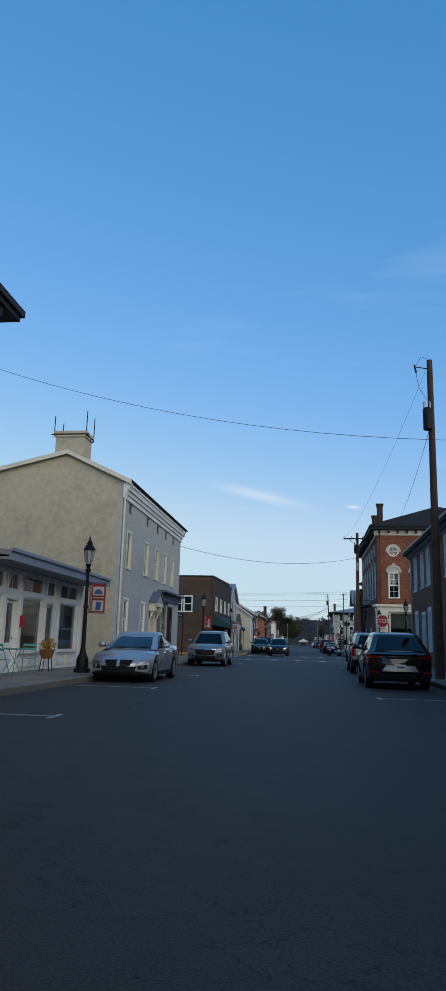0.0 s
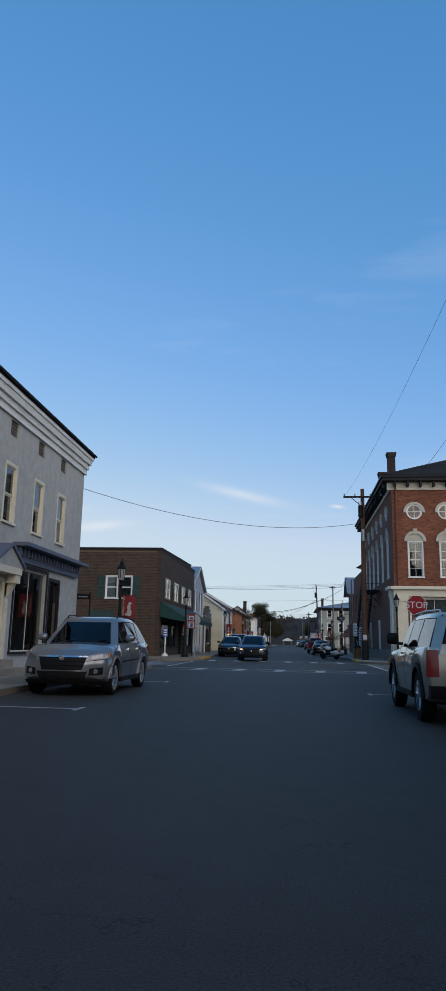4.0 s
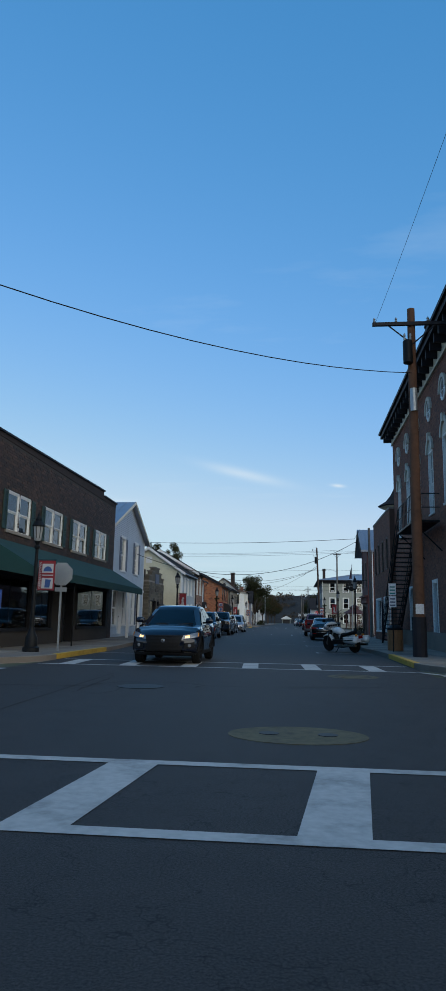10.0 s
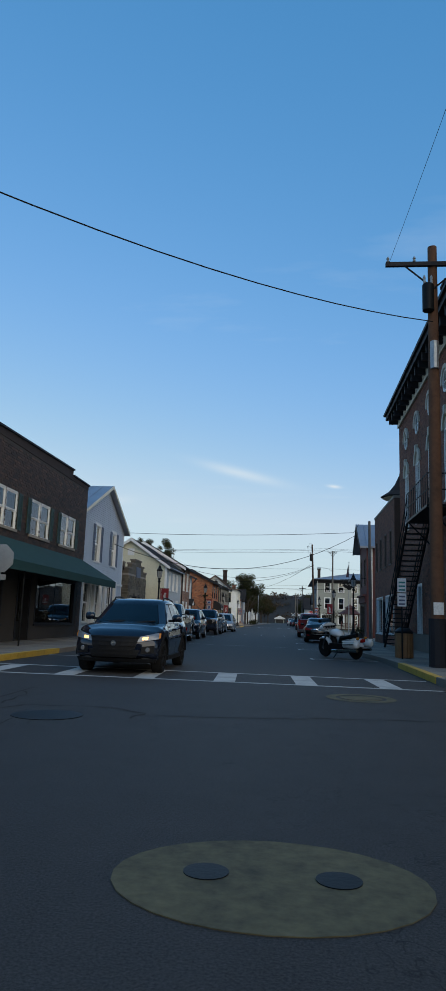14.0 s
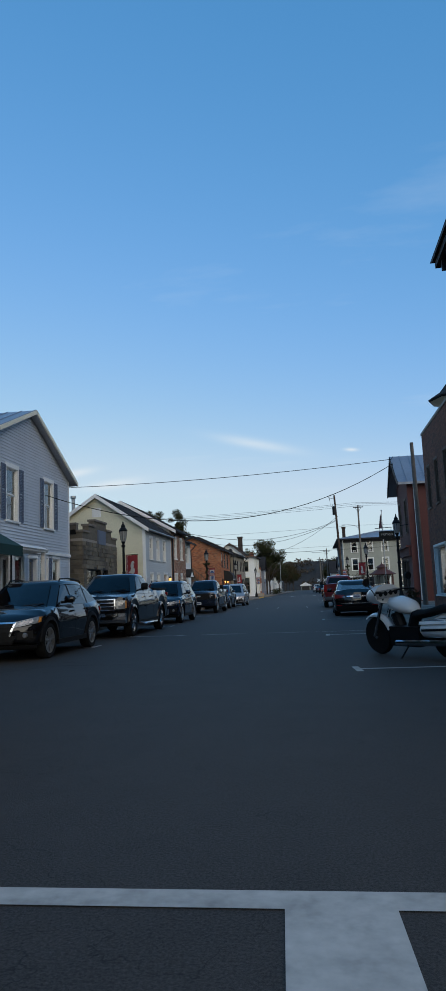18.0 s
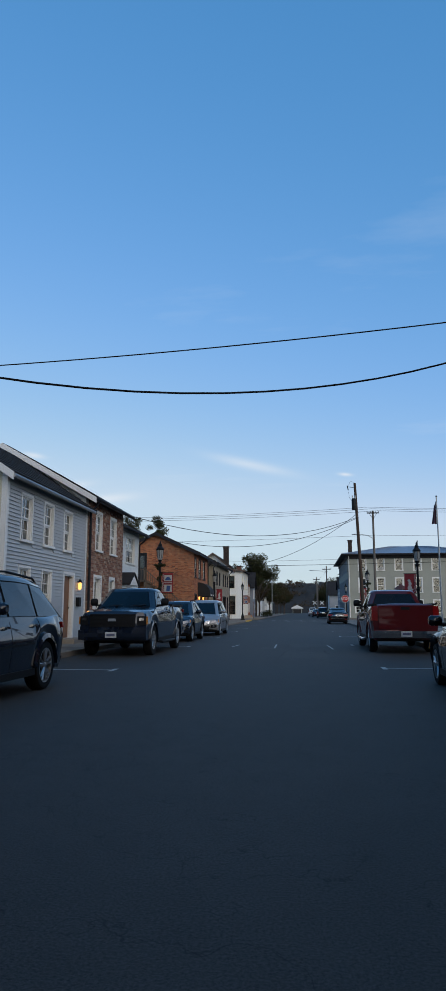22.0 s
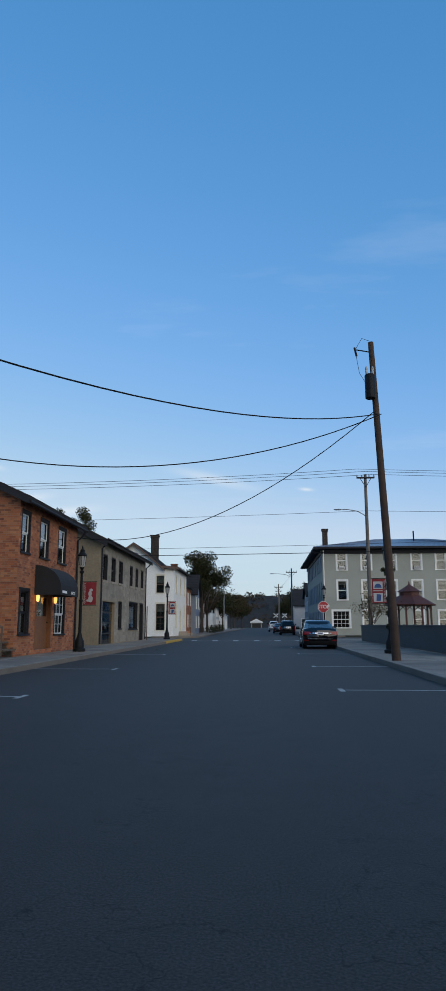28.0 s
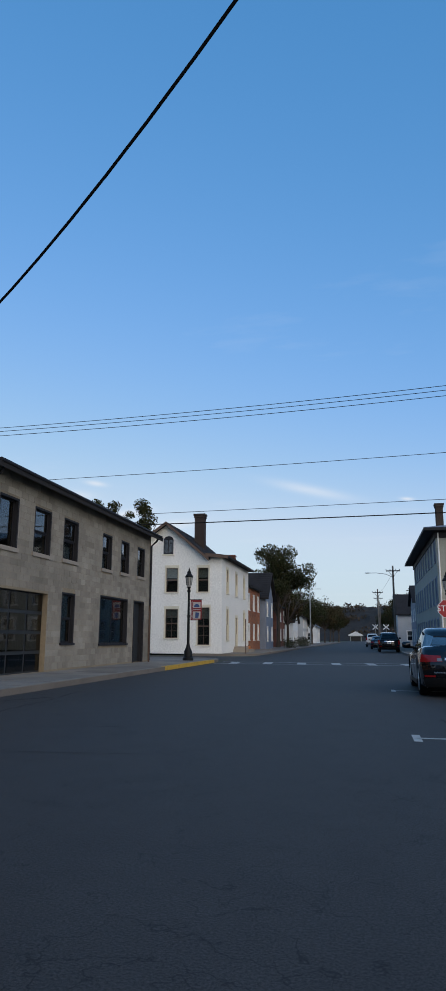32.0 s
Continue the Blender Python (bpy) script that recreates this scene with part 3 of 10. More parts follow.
M = {
    "asphalt": ground_mat("asphalt", (0.029, 0.0265, 0.0243), (0.05, 0.0457, 0.042), (0.011, 0.01, 0.0095)),
    "patch_asphalt": ground_mat("patch_asphalt", (0.035, 0.032, 0.029), (0.058, 0.053, 0.048), (0.012, 0.011, 0.0105)),
    "tar": rough_mat("tar", (0.018, 0.015, 0.013), 1.0, 20, 2.0),
    "earth": rough_mat("earth", (0.07, 0.075, 0.04), 0.95, 20, 0.1),
    "slab": slab_mat(),
    "concrete": rough_mat("concrete", (0.28, 0.24, 0.195), 0.85, 50, 0.7, 0.65, 1.15, 0.3),
    "dark_concrete": rough_mat("dark_concrete", (0.16, 0.135, 0.11), 0.9, 50, 0.7, 0.65, 1.15, 0.3),
    "kerb": rough_mat("kerb", (0.2, 0.178, 0.15), 0.85, 40, 1.2, 0.5, 1.2, 0.5),
    "yellow_paint": rough_mat("yellow_paint", (0.5, 0.3, 0.03), 0.7, 30, 3.0, 0.55, 1.1, 0.3),
    "white_line": rough_mat("white_line", (0.42, 0.41, 0.38), 0.7, 12, 2.0, 0.4, 1.15, 0.3),
    "worn_yellow": rough_mat("worn_yellow", (0.095, 0.078, 0.036), 0.8, 14, 3.5, 0.25, 1.6, 0.3),
    "stucco": rough_mat("stucco", (0.46, 0.4, 0.285), 0.85, 3.5, 0.35, 0.68, 1.08, 0.05, 0.0, 0.01),
    "stucco_grey": rough_mat("stucco_grey", (0.4, 0.395, 0.37), 0.8, 3.5, 0.35, 0.8, 1.06, 0.04, 0.0, 0.01),
    "cream": rough_mat("cream", (0.66, 0.61, 0.48), 0.55, 30, 0.8, 0.85, 1.06, 0.12),
    "white": rough_mat("white", (0.74, 0.73, 0.7), 0.55, 30, 0.8, 0.82, 1.06, 0.12),
    "white_wall": rough_mat("white_wall", (0.76, 0.74, 0.69), 0.8, 9, 0.5, 0.9, 1.04, 0.04),
    "grey_blue": rough_mat("grey_blue", (0.2, 0.23, 0.29), 0.6, 25, 0.9, 0.8, 1.1, 0.15),
    "shutter_blue": rough_mat("shutter_blue", (0.09, 0.11, 0.16), 0.6, 25, 0.9, 0.8, 1.1, 0.15),
    "green_awning": rough_mat("green_awning", (0.006, 0.04, 0.036), 0.85, 120, 1.0, 0.75, 1.2, 0.2),
    "black_awning": rough_mat("black_awning", (0.012, 0.012, 0.014), 0.85, 120, 1.0, 0.75, 1.2, 0.2),
    "green_shutter": rough_mat("green_shutter", (0.02, 0.045, 0.035), 0.6, 30, 1.0),
    "grey_render": rough_mat("grey_render", (0.3, 0.31, 0.27), 0.85, 18, 0.3, 0.85, 1.08, 0.25),
    "tan_render": rough_mat("tan_render", (0.24, 0.19, 0.125), 0.85, 9, 0.35, 0.62, 1.15, 0.15),
    "mortar": rough_mat("mortar", (0.27, 0.235, 0.2), 0.95, 60, 0.8),
    "clay_mortar": rough_mat("clay_mortar", (0.27, 0.18, 0.125), 0.95, 60, 0.8),
    "tan_mortar": rough_mat("tan_mortar", (0.15, 0.1, 0.06), 0.95, 60, 0.8),
    "front_mortar": rough_mat("front_mortar", (0.05, 0.042, 0.036), 0.95, 60, 0.8),
    "hood_stone": rough_mat("hood_stone", (0.5, 0.46, 0.38), 0.75, 20, 1.2, 0.7, 1.08, 0.15),
    "dark_mortar": rough_mat("dark_mortar", (0.13, 0.11, 0.095), 0.95, 60, 0.8),
    "red_wall": rough_mat("red_wall", (0.1, 0.03, 0.025), 0.8, 30, 0.6, 0.75, 1.1, 0.3),
    "roof_dark": rough_mat("roof_dark", (0.028, 0.026, 0.026), 0.9, 25, 0.8, 0.7, 1.25, 0.5),
    "roof_metal": rough_mat("roof_metal", (0.3, 0.32, 0.36), 0.42, 12, 0.6, 0.8, 1.1, 0.1, 0.6),
    "dark_trim": rough_mat("dark_trim", (0.022, 0.022, 0.026), 0.6, 30, 1.0),
    "brown_trim": rough_mat("brown_trim", (0.1, 0.06, 0.04), 0.65, 30, 1.0),
    "fence_grey": rough_mat("fence_grey", (0.06, 0.062, 0.066), 0.75, 25, 0.9, 0.8, 1.1, 0.2),
    "iron": rough_mat("iron", (0.012, 0.013, 0.014), 0.5, 40, 2.0, 0.7, 1.3, 0.15, 0.3),
    "steel": rough_mat("steel", (0.45, 0.46, 0.47), 0.38, 30, 2.0, 0.8, 1.1, 0.1, 0.9),
    "galvanised": rough_mat("galvanised", (0.33, 0.35, 0.36), 0.5, 15, 2.0, 0.8, 1.1, 0.1, 0.7),
    "pole_wood": rough_mat("pole_wood", (0.11, 0.05, 0.025), 0.9, 9, 1.4, 0.4, 1.45, 0.6, 0.0, 0.02),
    "dark_pole": rough_mat("dark_pole", (0.05, 0.03, 0.02), 0.9, 9, 1.4, 0.45, 1.6, 0.6, 0.0, 0.02),
    "grey_wood": rough_mat("grey_wood", (0.13, 0.115, 0.1), 0.9, 9, 1.4, 0.6, 1.25, 0.6, 0.0, 0.02),
    "deck_wood": rough_mat("deck_wood", (0.11, 0.08, 0.055), 0.85, 14, 1.4, 0.6, 1.2, 0.4),
    "bin_wood": rough_mat("bin_wood", (0.22, 0.11, 0.045), 0.7, 12, 1.6, 0.7, 1.2, 0.3),
    "door_wood": rough_mat("door_wood", (0.2, 0.08, 0.03), 0.5, 12, 1.6, 0.7, 1.2, 0.2),
    "black_door": rough_mat("black_door", (0.02, 0.022, 0.024), 0.5, 20, 1.6),
    "blind": rough_mat("blind", (0.36, 0.34, 0.3), 0.9, 30, 1.2, 0.85, 1.05, 0.1),
    "curtain": rough_mat("curtain", (0.3, 0.28, 0.25), 0.9, 8, 2.0, 0.7, 1.1, 0.3),
    # near-black colour that paints in the dark of unlit insides
    "room_dark": rough_mat("room_dark", (0.025, 0.024, 0.023), 0.9, 3, 0.6),
    # glass with its sky reflection turned down by hand; no mesh over it
    "dim_pane": pane_mat("dim_pane", (0.8, 0.85, 0.85), 0.6, 0.02),
    "pane": pane_mat("pane", (0.9, 0.95, 0.95), 0.7, 0.07),
    "car_glass": pane_mat("car_glass", (0.35, 0.42, 0.46), 0.4, 0.035),
    "car_inside": rough_mat("car_inside", (0.008, 0.008, 0.009), 0.9, 20, 2.0),
    "lamp_bowl": plain("lamp_bowl", (0.2, 0.2, 0.21), 0.2, 0.9),
    "rubber": rough_mat("rubber", (0.009, 0.009, 0.009), 0.85, 40, 3.0, 0.8, 1.2, 0.2),
    "black_plastic": rough_mat("black_plastic", (0.009, 0.009, 0.0095), 0.6, 60, 3.0, 0.85, 1.2, 0.15),
    "alloy": rough_mat("alloy", (0.42, 0.43, 0.44), 0.3, 20, 3.0, 0.8, 1.1, 0.05, 0.85),
    "chrome": rough_mat("chrome", (0.6, 0.61, 0.63), 0.15, 20, 3.0, 0.9, 1.05, 0.0, 1.0),
    "lamp_lens": plain("lamp_lens", (0.2, 0.21, 0.22), 0.1, 0.3),
    "lamp_lit": plain("lamp_lit", (0.8, 0.6, 0.3), 0.3, 0.0, (1.0, 0.5, 0.12), 1.5),
    "porch_lit": plain("porch_lit", (0.8, 0.6, 0.3), 0.3, 0.0, (1.0, 0.45, 0.1), 0.75),
    "tail_red": plain("tail_red", (0.22, 0.007, 0.007), 0.12),
    "amber": plain("amber", (0.5, 0.18, 0.02), 0.25),
    "plate": plain("plate", (0.6, 0.6, 0.58), 0.5),
    "plate_bar": plain("plate_bar", (0.12, 0.13, 0.2), 0.5),
    "frosted": plain("frosted", (0.28, 0.285, 0.28), 0.35),
    "sign_red": rough_mat("sign_red", (0.35, 0.012, 0.015), 0.45, 40, 3.0, 0.85, 1.1, 0.05),
    "sign_white": plain("sign_white", (0.75, 0.75, 0.74), 0.45),
    "sign_back": rough_mat("sign_back", (0.35, 0.36, 0.36), 0.45, 40, 3.0, 0.85, 1.1, 0.05, 0.6),
    "sign_blue": plain("sign_blue", (0.04, 0.1, 0.35), 0.5),
    "banner_red": rough_mat("banner_red", (0.2, 0.012, 0.018), 0.8, 90, 2.0, 0.8, 1.1, 0.1),
    "banner_pale": rough_mat("banner_pale", (0.4, 0.39, 0.38), 0.8, 90, 2.0, 0.85, 1.1, 0.1),
    "banner_blue": rough_mat("banner_blue", (0.03, 0.07, 0.2), 0.8, 90, 2.0, 0.8, 1.1, 0.1),
    "flag": rough_mat("flag", (0.06, 0.025, 0.04), 0.85, 5, 4.0, 0.4, 1.8, 0.1),
    "hydrant_red": rough_mat("hydrant_red", (0.3, 0.03, 0.02), 0.5, 30, 3.0),
    "teal": rough_mat("teal", (0.05, 0.25, 0.24), 0.45, 30, 3.0),
    "leaf_dark": island_mat("leaf_dark", [(0.02, 0.028, 0.01), (0.034, 0.04, 0.014), (0.045, 0.04, 0.016), (0.028, 0.034, 0.014)], 0.8, 8, 0.2),
    "leaf_autumn": island_mat("leaf_autumn", [(0.035, 0.034, 0.014), (0.055, 0.036, 0.014), (0.042, 0.042, 0.018), (0.065, 0.034, 0.014)], 0.8, 8, 0.2),
    "mum": island_mat("mum", [(0.3, 0.07, 0.01), (0.5, 0.28, 0.02), (0.05, 0.09, 0.02)], 0.8, 20, 0.2),
    "bark": rough_mat("bark", (0.06, 0.045, 0.035), 0.95, 14, 2.0, 0.6, 1.3, 0.6, 0.0, 0.02),
    "far_leaf": island_mat("far_leaf", [(0.04, 0.04, 0.03), (0.065, 0.052, 0.038), (0.08, 0.056, 0.038), (0.05, 0.046, 0.036)], 0.9, 4, 0.2),
    "chimney_dark": rough_mat("chimney_dark", (0.03, 0.019, 0.016), 0.9, 20, 2.0),
    "hill": rough_mat("hill", (0.034, 0.03, 0.026), 0.95, 0.5, 0.03, 0.6, 1.3, 0.6, 0.0, 1.0),
    "gazebo_red": rough_mat("gazebo_red", (0.065, 0.02, 0.015), 0.7, 30, 1.0, 0.7, 1.2, 0.2),
    "pumpkin": plain("pumpkin", (0.5, 0.16, 0.02), 0.5),
    "brick_brown": island_mat("brick_brown", [(0.05, 0.026, 0.016), (0.085, 0.042, 0.021), (0.036, 0.021, 0.015), (0.095, 0.05, 0.025), (0.065, 0.032, 0.018), (0.03, 0.019, 0.015)], 0.7, 45, 0.4, 0.25),
    "brick_facing": island_mat("brick_facing", [(0.05, 0.028, 0.02), (0.11, 0.058, 0.034), (0.034, 0.021, 0.017), (0.09, 0.05, 0.03), (0.028, 0.019, 0.016), (0.07, 0.036, 0.024)], 0.75, 45, 0.4, 0.35),
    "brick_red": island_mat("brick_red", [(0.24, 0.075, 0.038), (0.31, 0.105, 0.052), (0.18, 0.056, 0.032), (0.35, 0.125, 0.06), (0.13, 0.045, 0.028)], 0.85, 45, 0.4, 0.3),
    "brick_orange": island_mat("brick_orange", [(0.42, 0.13, 0.052), (0.52, 0.19, 0.082), (0.29, 0.085, 0.04), (0.57, 0.24, 0.105), (0.18, 0.06, 0.037)], 0.88, 45, 0.4, 0.35),
    "brick_worn": island_mat("brick_worn", [(0.3, 0.115, 0.065), (0.56, 0.42, 0.3), (0.2, 0.08, 0.05), (0.36, 0.15, 0.085), (0.44, 0.25, 0.155), (0.17, 0.07, 0.045), (0.33, 0.13, 0.075)], 0.9, 45, 0.5, 0.3),
    "red_mortar": rough_mat("red_mortar", (0.12, 0.065, 0.045), 0.95, 60, 0.8),
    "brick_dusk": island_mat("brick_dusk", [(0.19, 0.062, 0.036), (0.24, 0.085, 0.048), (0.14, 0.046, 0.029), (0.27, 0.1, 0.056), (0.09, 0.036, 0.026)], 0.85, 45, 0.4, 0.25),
    "block": island_mat("block", [(0.3, 0.265, 0.21), (0.37, 0.33, 0.265), (0.25, 0.215, 0.17), (0.33, 0.29, 0.23), (0.28, 0.24, 0.19)], 0.9, 30, 0.4, 0.35),
    "rock": island_mat("rock", [(0.16, 0.135, 0.095), (0.24, 0.2, 0.145), (0.12, 0.1, 0.075), (0.19, 0.162, 0.12)], 0.9, 9, 1.0, 0.45),
    "board_cream": rough_mat("board_cream", (0.62, 0.58, 0.42), 0.6, 30, 0.9, 0.82, 1.06, 0.12),
    "board_pale": rough_mat("board_pale", (0.42, 0.435, 0.44), 0.6, 30, 0.9, 0.85, 1.06, 0.12),
    "board_white": rough_mat("board_white", (0.72, 0.72, 0.7), 0.6, 30, 0.9, 0.85, 1.06, 0.12),
    "board_blue": rough_mat("board_blue", (0.48, 0.51, 0.55), 0.6, 30, 0.9, 0.85, 1.06, 0.12),
    "silver": paint_mat("silver", (0.33, 0.35, 0.39), 0.3, 0.5),
    "van_silver": paint_mat("van_silver", (0.3, 0.3, 0.3), 0.32, 0.5),
    "pewter": paint_mat("pewter", (0.2, 0.21, 0.22), 0.28, 0.5),
    "black": paint_mat("black", (0.002, 0.002, 0.003), 0.2, 0.0),
    "navy": paint_mat("navy", (0.004, 0.007, 0.016), 0.2, 0.1),
    "steel_blue": paint_mat("steel_blue", (0.008, 0.014, 0.028), 0.25, 0.2),
    "maroon": paint_mat("maroon", (0.085, 0.008, 0.009), 0.28, 0.1),
    "champagne": paint_mat("champagne", (0.4, 0.36, 0.3), 0.28, 0.6),
    "bike_white": paint_mat("bike_white", (0.7, 0.7, 0.68), 0.25, 0.0),
}
for dull in ("black_plastic", "rubber", "car_inside", "iron", "dark_trim", "roof_dark", "hill", "far_leaf", "leaf_dark", "leaf_autumn"):
    M[dull].node_tree.nodes["Principled BSDF"].inputs["Specular IOR Level"].default_value = 0.15

# ---- ground, road, pavements ----
KL, KR = -6.25, 3.8
EASE = -0.42


def bend(y):
    """Past the first junction the street eases a little to the left."""
    k = max(0.0, min(1.0, (y - 71.0) / 7.0))
    return EASE * k * k * (3 - 2 * k)


def stand(x, y, z=0, rx=0, ry=0, rz=0):
    """A place given from the straight street line, eased over with it."""
    return pose(x + bend(y), y, z, rx, ry, rz)


g = Shape()
g.grid(lambda u, v: ((u - 0.5) * 3000, -300 + v * 2700, -0.02), 6, 6)
solid("ground", g, M["earth"], "dark rough earth and grass beyond the street", "ground", kind="structure")
r = Shape()
r.grid(lambda u, v: (KL + u * (KR - KL) + bend(-40 + v * 640), -40 + v * 640, 0.0), 2, 320)
r.grid(lambda u, v: (-120 + u * (120 + KL), 52.6 + v * 9.6, 0.0), 12, 1)
r.grid(lambda u, v: (KR + u * 120, 52.6 + v * 9.6, 0.0), 12, 1)
r.grid(lambda u, v: (-120 + u * (120 + KL + EASE), 170.5 + v * 8.0, 0.0), 12, 1)
r.grid(lambda u, v: (KR + EASE + u * 120, 170.5 + v * 12.0, 0.0), 12, 1)
solid("road", r, M["asphalt"], "worn dark grey asphalt with cracks", "road", kind="structure")


def round_slab(pts, z0, z1):
    return Shape().prism([(x, y, z0) for x, y in pts], [(x, y, z1) for x, y in pts])


def kerb_run(x_in, y0, y1, sgn, round0, round1, rad=3.0, n=8):
    """The outline of a pavement from the kerb line inwards, with rounded street corners."""
    far = x_in + sgn * 4.4
    pts = []
    if round0:
        pts += [(x_in + sgn * rad * (1 - math.cos(a)), y0 + rad * (1 - math.sin(a))) for a in [math.pi / 2 * (1 - i / n) for i in range(n + 1)]]
    else:
        pts += [(x_in, y0)]
    pts += [(x_in, y) for y in (71.0, 72.5, 74.0, 75.0, 76.5, 78.0) if y0 + rad < y < y1 - rad]
    if round1:
        pts += [(x_in + sgn * rad * (1 - math.cos(a)), y1 - rad * (1 - math.sin(a))) for a in [math.pi / 2 * i / n for i in range(n + 1)]]
    else:
        pts += [(x_in, y1)]
    pts += [(far, y1)] + [(far, y) for y in (78.0, 74.5, 71.0) if y0 < y < y1] + [(far, y0)]
    return [(x + bend(y), y) for x, y in pts]


runs = [(KL, -40, 52.3, -1, 0, 1), (KL, 62.5, 170.2, -1, 1, 1), (KL, 179.0, 330, -1, 1, 0), (KR, -40, 52.3, 1, 0, 1), (KR, 62.5, 170.2, 1, 1, 1), (KR, 183.0, 330, 1, 1, 0)]
pavements = []
for x, y0, y1, sg, a, b in runs:
    out = kerb_run(x, y0, y1, sg, a, b)
    if sg > 0:
        out = out[::-1]
    pv = solid("pavement", round_slab(out, -0.2, 0.132), M["dark_concrete"], "grey concrete pavement with scored slabs", "pavement", kind="structure")
    pavements.append((pv, x, max(y0, -2.0) + (3.2 if a else 0.0), min(y1, 200.0) - (3.2 if b else 0.0), sg))
    ks = Shape()
    edge = [p for p in (out if sg < 0 else out[::-1]) if abs(p[0] - bend(p[1]) - x) < 4.0]
    for p, q in zip(edge, edge[1:]):
        d = Vector((q[0] - p[0], q[1] - p[1], 0)).normalized()
        nrm = Vector((d.y, -d.x, 0)) * (-sg if sg < 0 else -1) * (1 if sg < 0 else 1)
        inw = Vector((sg, 0, 0)) if abs(d.x) < 0.15 else (Vector((x + sg * 3, (y0 + 3 if p[1] < (y0 + y1) / 2 else y1 - 3), 0)) - Vector((*p, 0))).normalized()
        a3, b3 = Vector((*p, 0)), Vector((*q, 0))
        o, i = -inw * 0.006, inw * 0.16
        ks.hexa([tuple(v + Vector((0, 0, -0.1))) for v in (a3 + o, b3 + o, b3 + i, a3 + i)], [tuple(v + Vector((0, 0, 0.146))) for v in (a3 + o + inw * 0.015, b3 + o + inw * 0.015, b3 + i, a3 + i)])
    solid("kerb", ks, M["kerb"], "weathered concrete kerb along the street", "kerb", kind="structure")


def flat(name, quads, mat, label, category="road marking", z=0.006, kind="structure"):
    s = Shape()
    for q in quads:
        s.add([(x + bend(y), y, z) for x, y in q], [tuple(range(len(q)))])
    return solid(name, s, mat, label, category, kind=kind)


def bar(x0, y0, x1, y1, w):
    d = Vector((x1 - x0, y1 - y0)).normalized() * (w / 2)
    return [(x0 + d.y, y0 - d.x), (x1 + d.y, y1 - d.x), (x1 - d.y, y1 + d.x), (x0 - d.y, y0 + d.x)]


def stripes(quads, label):
    """A crosswalk whose painted bars are parts of their own."""
    cw = thing("crosswalk", label, "road marking", kind="structure")
    for q in quads:
        part("stripe", Shape().add([(x + bend(y), y, 0.006) for x, y in q], [tuple(range(len(q)))]), M["white_line"], cw)
    return cw


def crosswalk(y0, y1, x0, x1, step, slant, first, label):
    """Two long lines with slanting bars between them."""
    qs = [bar(x0, y0, x1, y0, 0.16), bar(x0, y1, x1, y1, 0.16)]
    x = first
    while x < x1 - 0.4:
        qs.append([(x, y0 + 0.08), (x + 0.42, y0 + 0.08), (x + 0.42 + slant, y1 - 0.08), (x + slant, y1 - 0.08)])
        x += step
    return stripes(qs, label)


crosswalk(49.8, 51.75, -6.1, 3.7, 1.74, 0.17, -4.62, "worn white ladder crosswalk across the street")
crosswalk(63.7, 65.9, -6.1, 3.7, 1.6, -0.1, -5.55, "worn white ladder crosswalk beyond the junction")
crosswalk(165.6, 168.0, -6.1, 3.7, 1.62, -0.2, -5.4, "faded white crosswalk at the second junction")
qs = []
for xx in (-8.2,):
    qs += [bar(xx, 53.2, xx, 61.8, 0.16), bar(xx + 2.0, 53.2, xx + 2.0, 61.8, 0.16)] + [[(xx + 0.1, y), (xx + 1.9, y + 0.5), (xx + 1.9, y + 0.9), (xx + 0.1, y + 0.4)] for y in (54.0, 55.8, 57.6, 59.4)]
qs += [bar(3.62, 63.75, 4.1, 62.9, 0.18), bar(4.1, 63.0, 4.1, 53.2, 0.18), bar(6.4, 63.9, 6.4, 53.2, 0.16)] + [bar(4.2, y, 6.3, y + 0.25, 0.4) for y in (54.6, 56.3, 58.0, 59.7, 61.4, 63.1)]
stripes(qs, "white crosswalks over the side street")
for y in (10.9, 18.0, 25.0, 32.0, 40.5, 70.0, 79.5, 88.5, 97.5, 107.0, 115.5, 124.0, 131.5, 141.0):
    flat("parking_line", [bar(KL + 0.05, y, KL + 2.3, y, 0.1), bar(KL + 2.3, y - 0.3, KL + 2.3, y + 0.3, 0.1)], M["white_line"], "worn white parking bay line", "parking line")
for y in (17.0, 24.5, 37.5, 73.5, 81.0, 89.5, 98.5, 108.5, 117.0, 125.5, 133.0, 142.0, 150.0):
    flat("parking_line", [bar(KR - 0.05, y, KR - 2.2, y, 0.1), bar(KR - 2.2, y - 0.3, KR - 2.2, y + 0.3, 0.1)], M["white_line"], "worn white parking bay line", "parking line")
yk = Shape()
for (x0, y0, x1, y1) in ((KL, 62.9 + 2.7, KL, 71.0), (KR, 65.4, KR, 70.5), (KL, 158.0, KL, 166.5), (KL, 44.2, KL, 46.6)):
    sg = -1 if x0 == KL else 1
    x0 += bend(y0)
    a, b = sorted((x0 - sg * 0.008, x0 + sg * 0.165))
    yk.box(a, y0, 0.005, b, y1, 0.15)
yk.box(-34.0, 62.49, 0.005, -9.3, 62.64, 0.15)
sp = Shape()
sp.box(-40.0, 62.5, -0.2, -10.65, 66.0, 0.128)
solid("pavement", sp, M["dark_concrete"], "grey concrete pavement along the brick side wall", "pavement", kind="structure")
fp = [(3.9, 202.0), (9.5, 202.0), (9.5, 330.0), (2.0, 330.0), (2.05, 249.0), (2.85, 236.0), (3.35, 216.0)]
solid("pavement", round_slab([(x + EASE, y) for x, y in fp], -0.2, 0.12), M["dark_concrete"], "grey concrete pavement where the street narrows", "pavement", kind="structure")
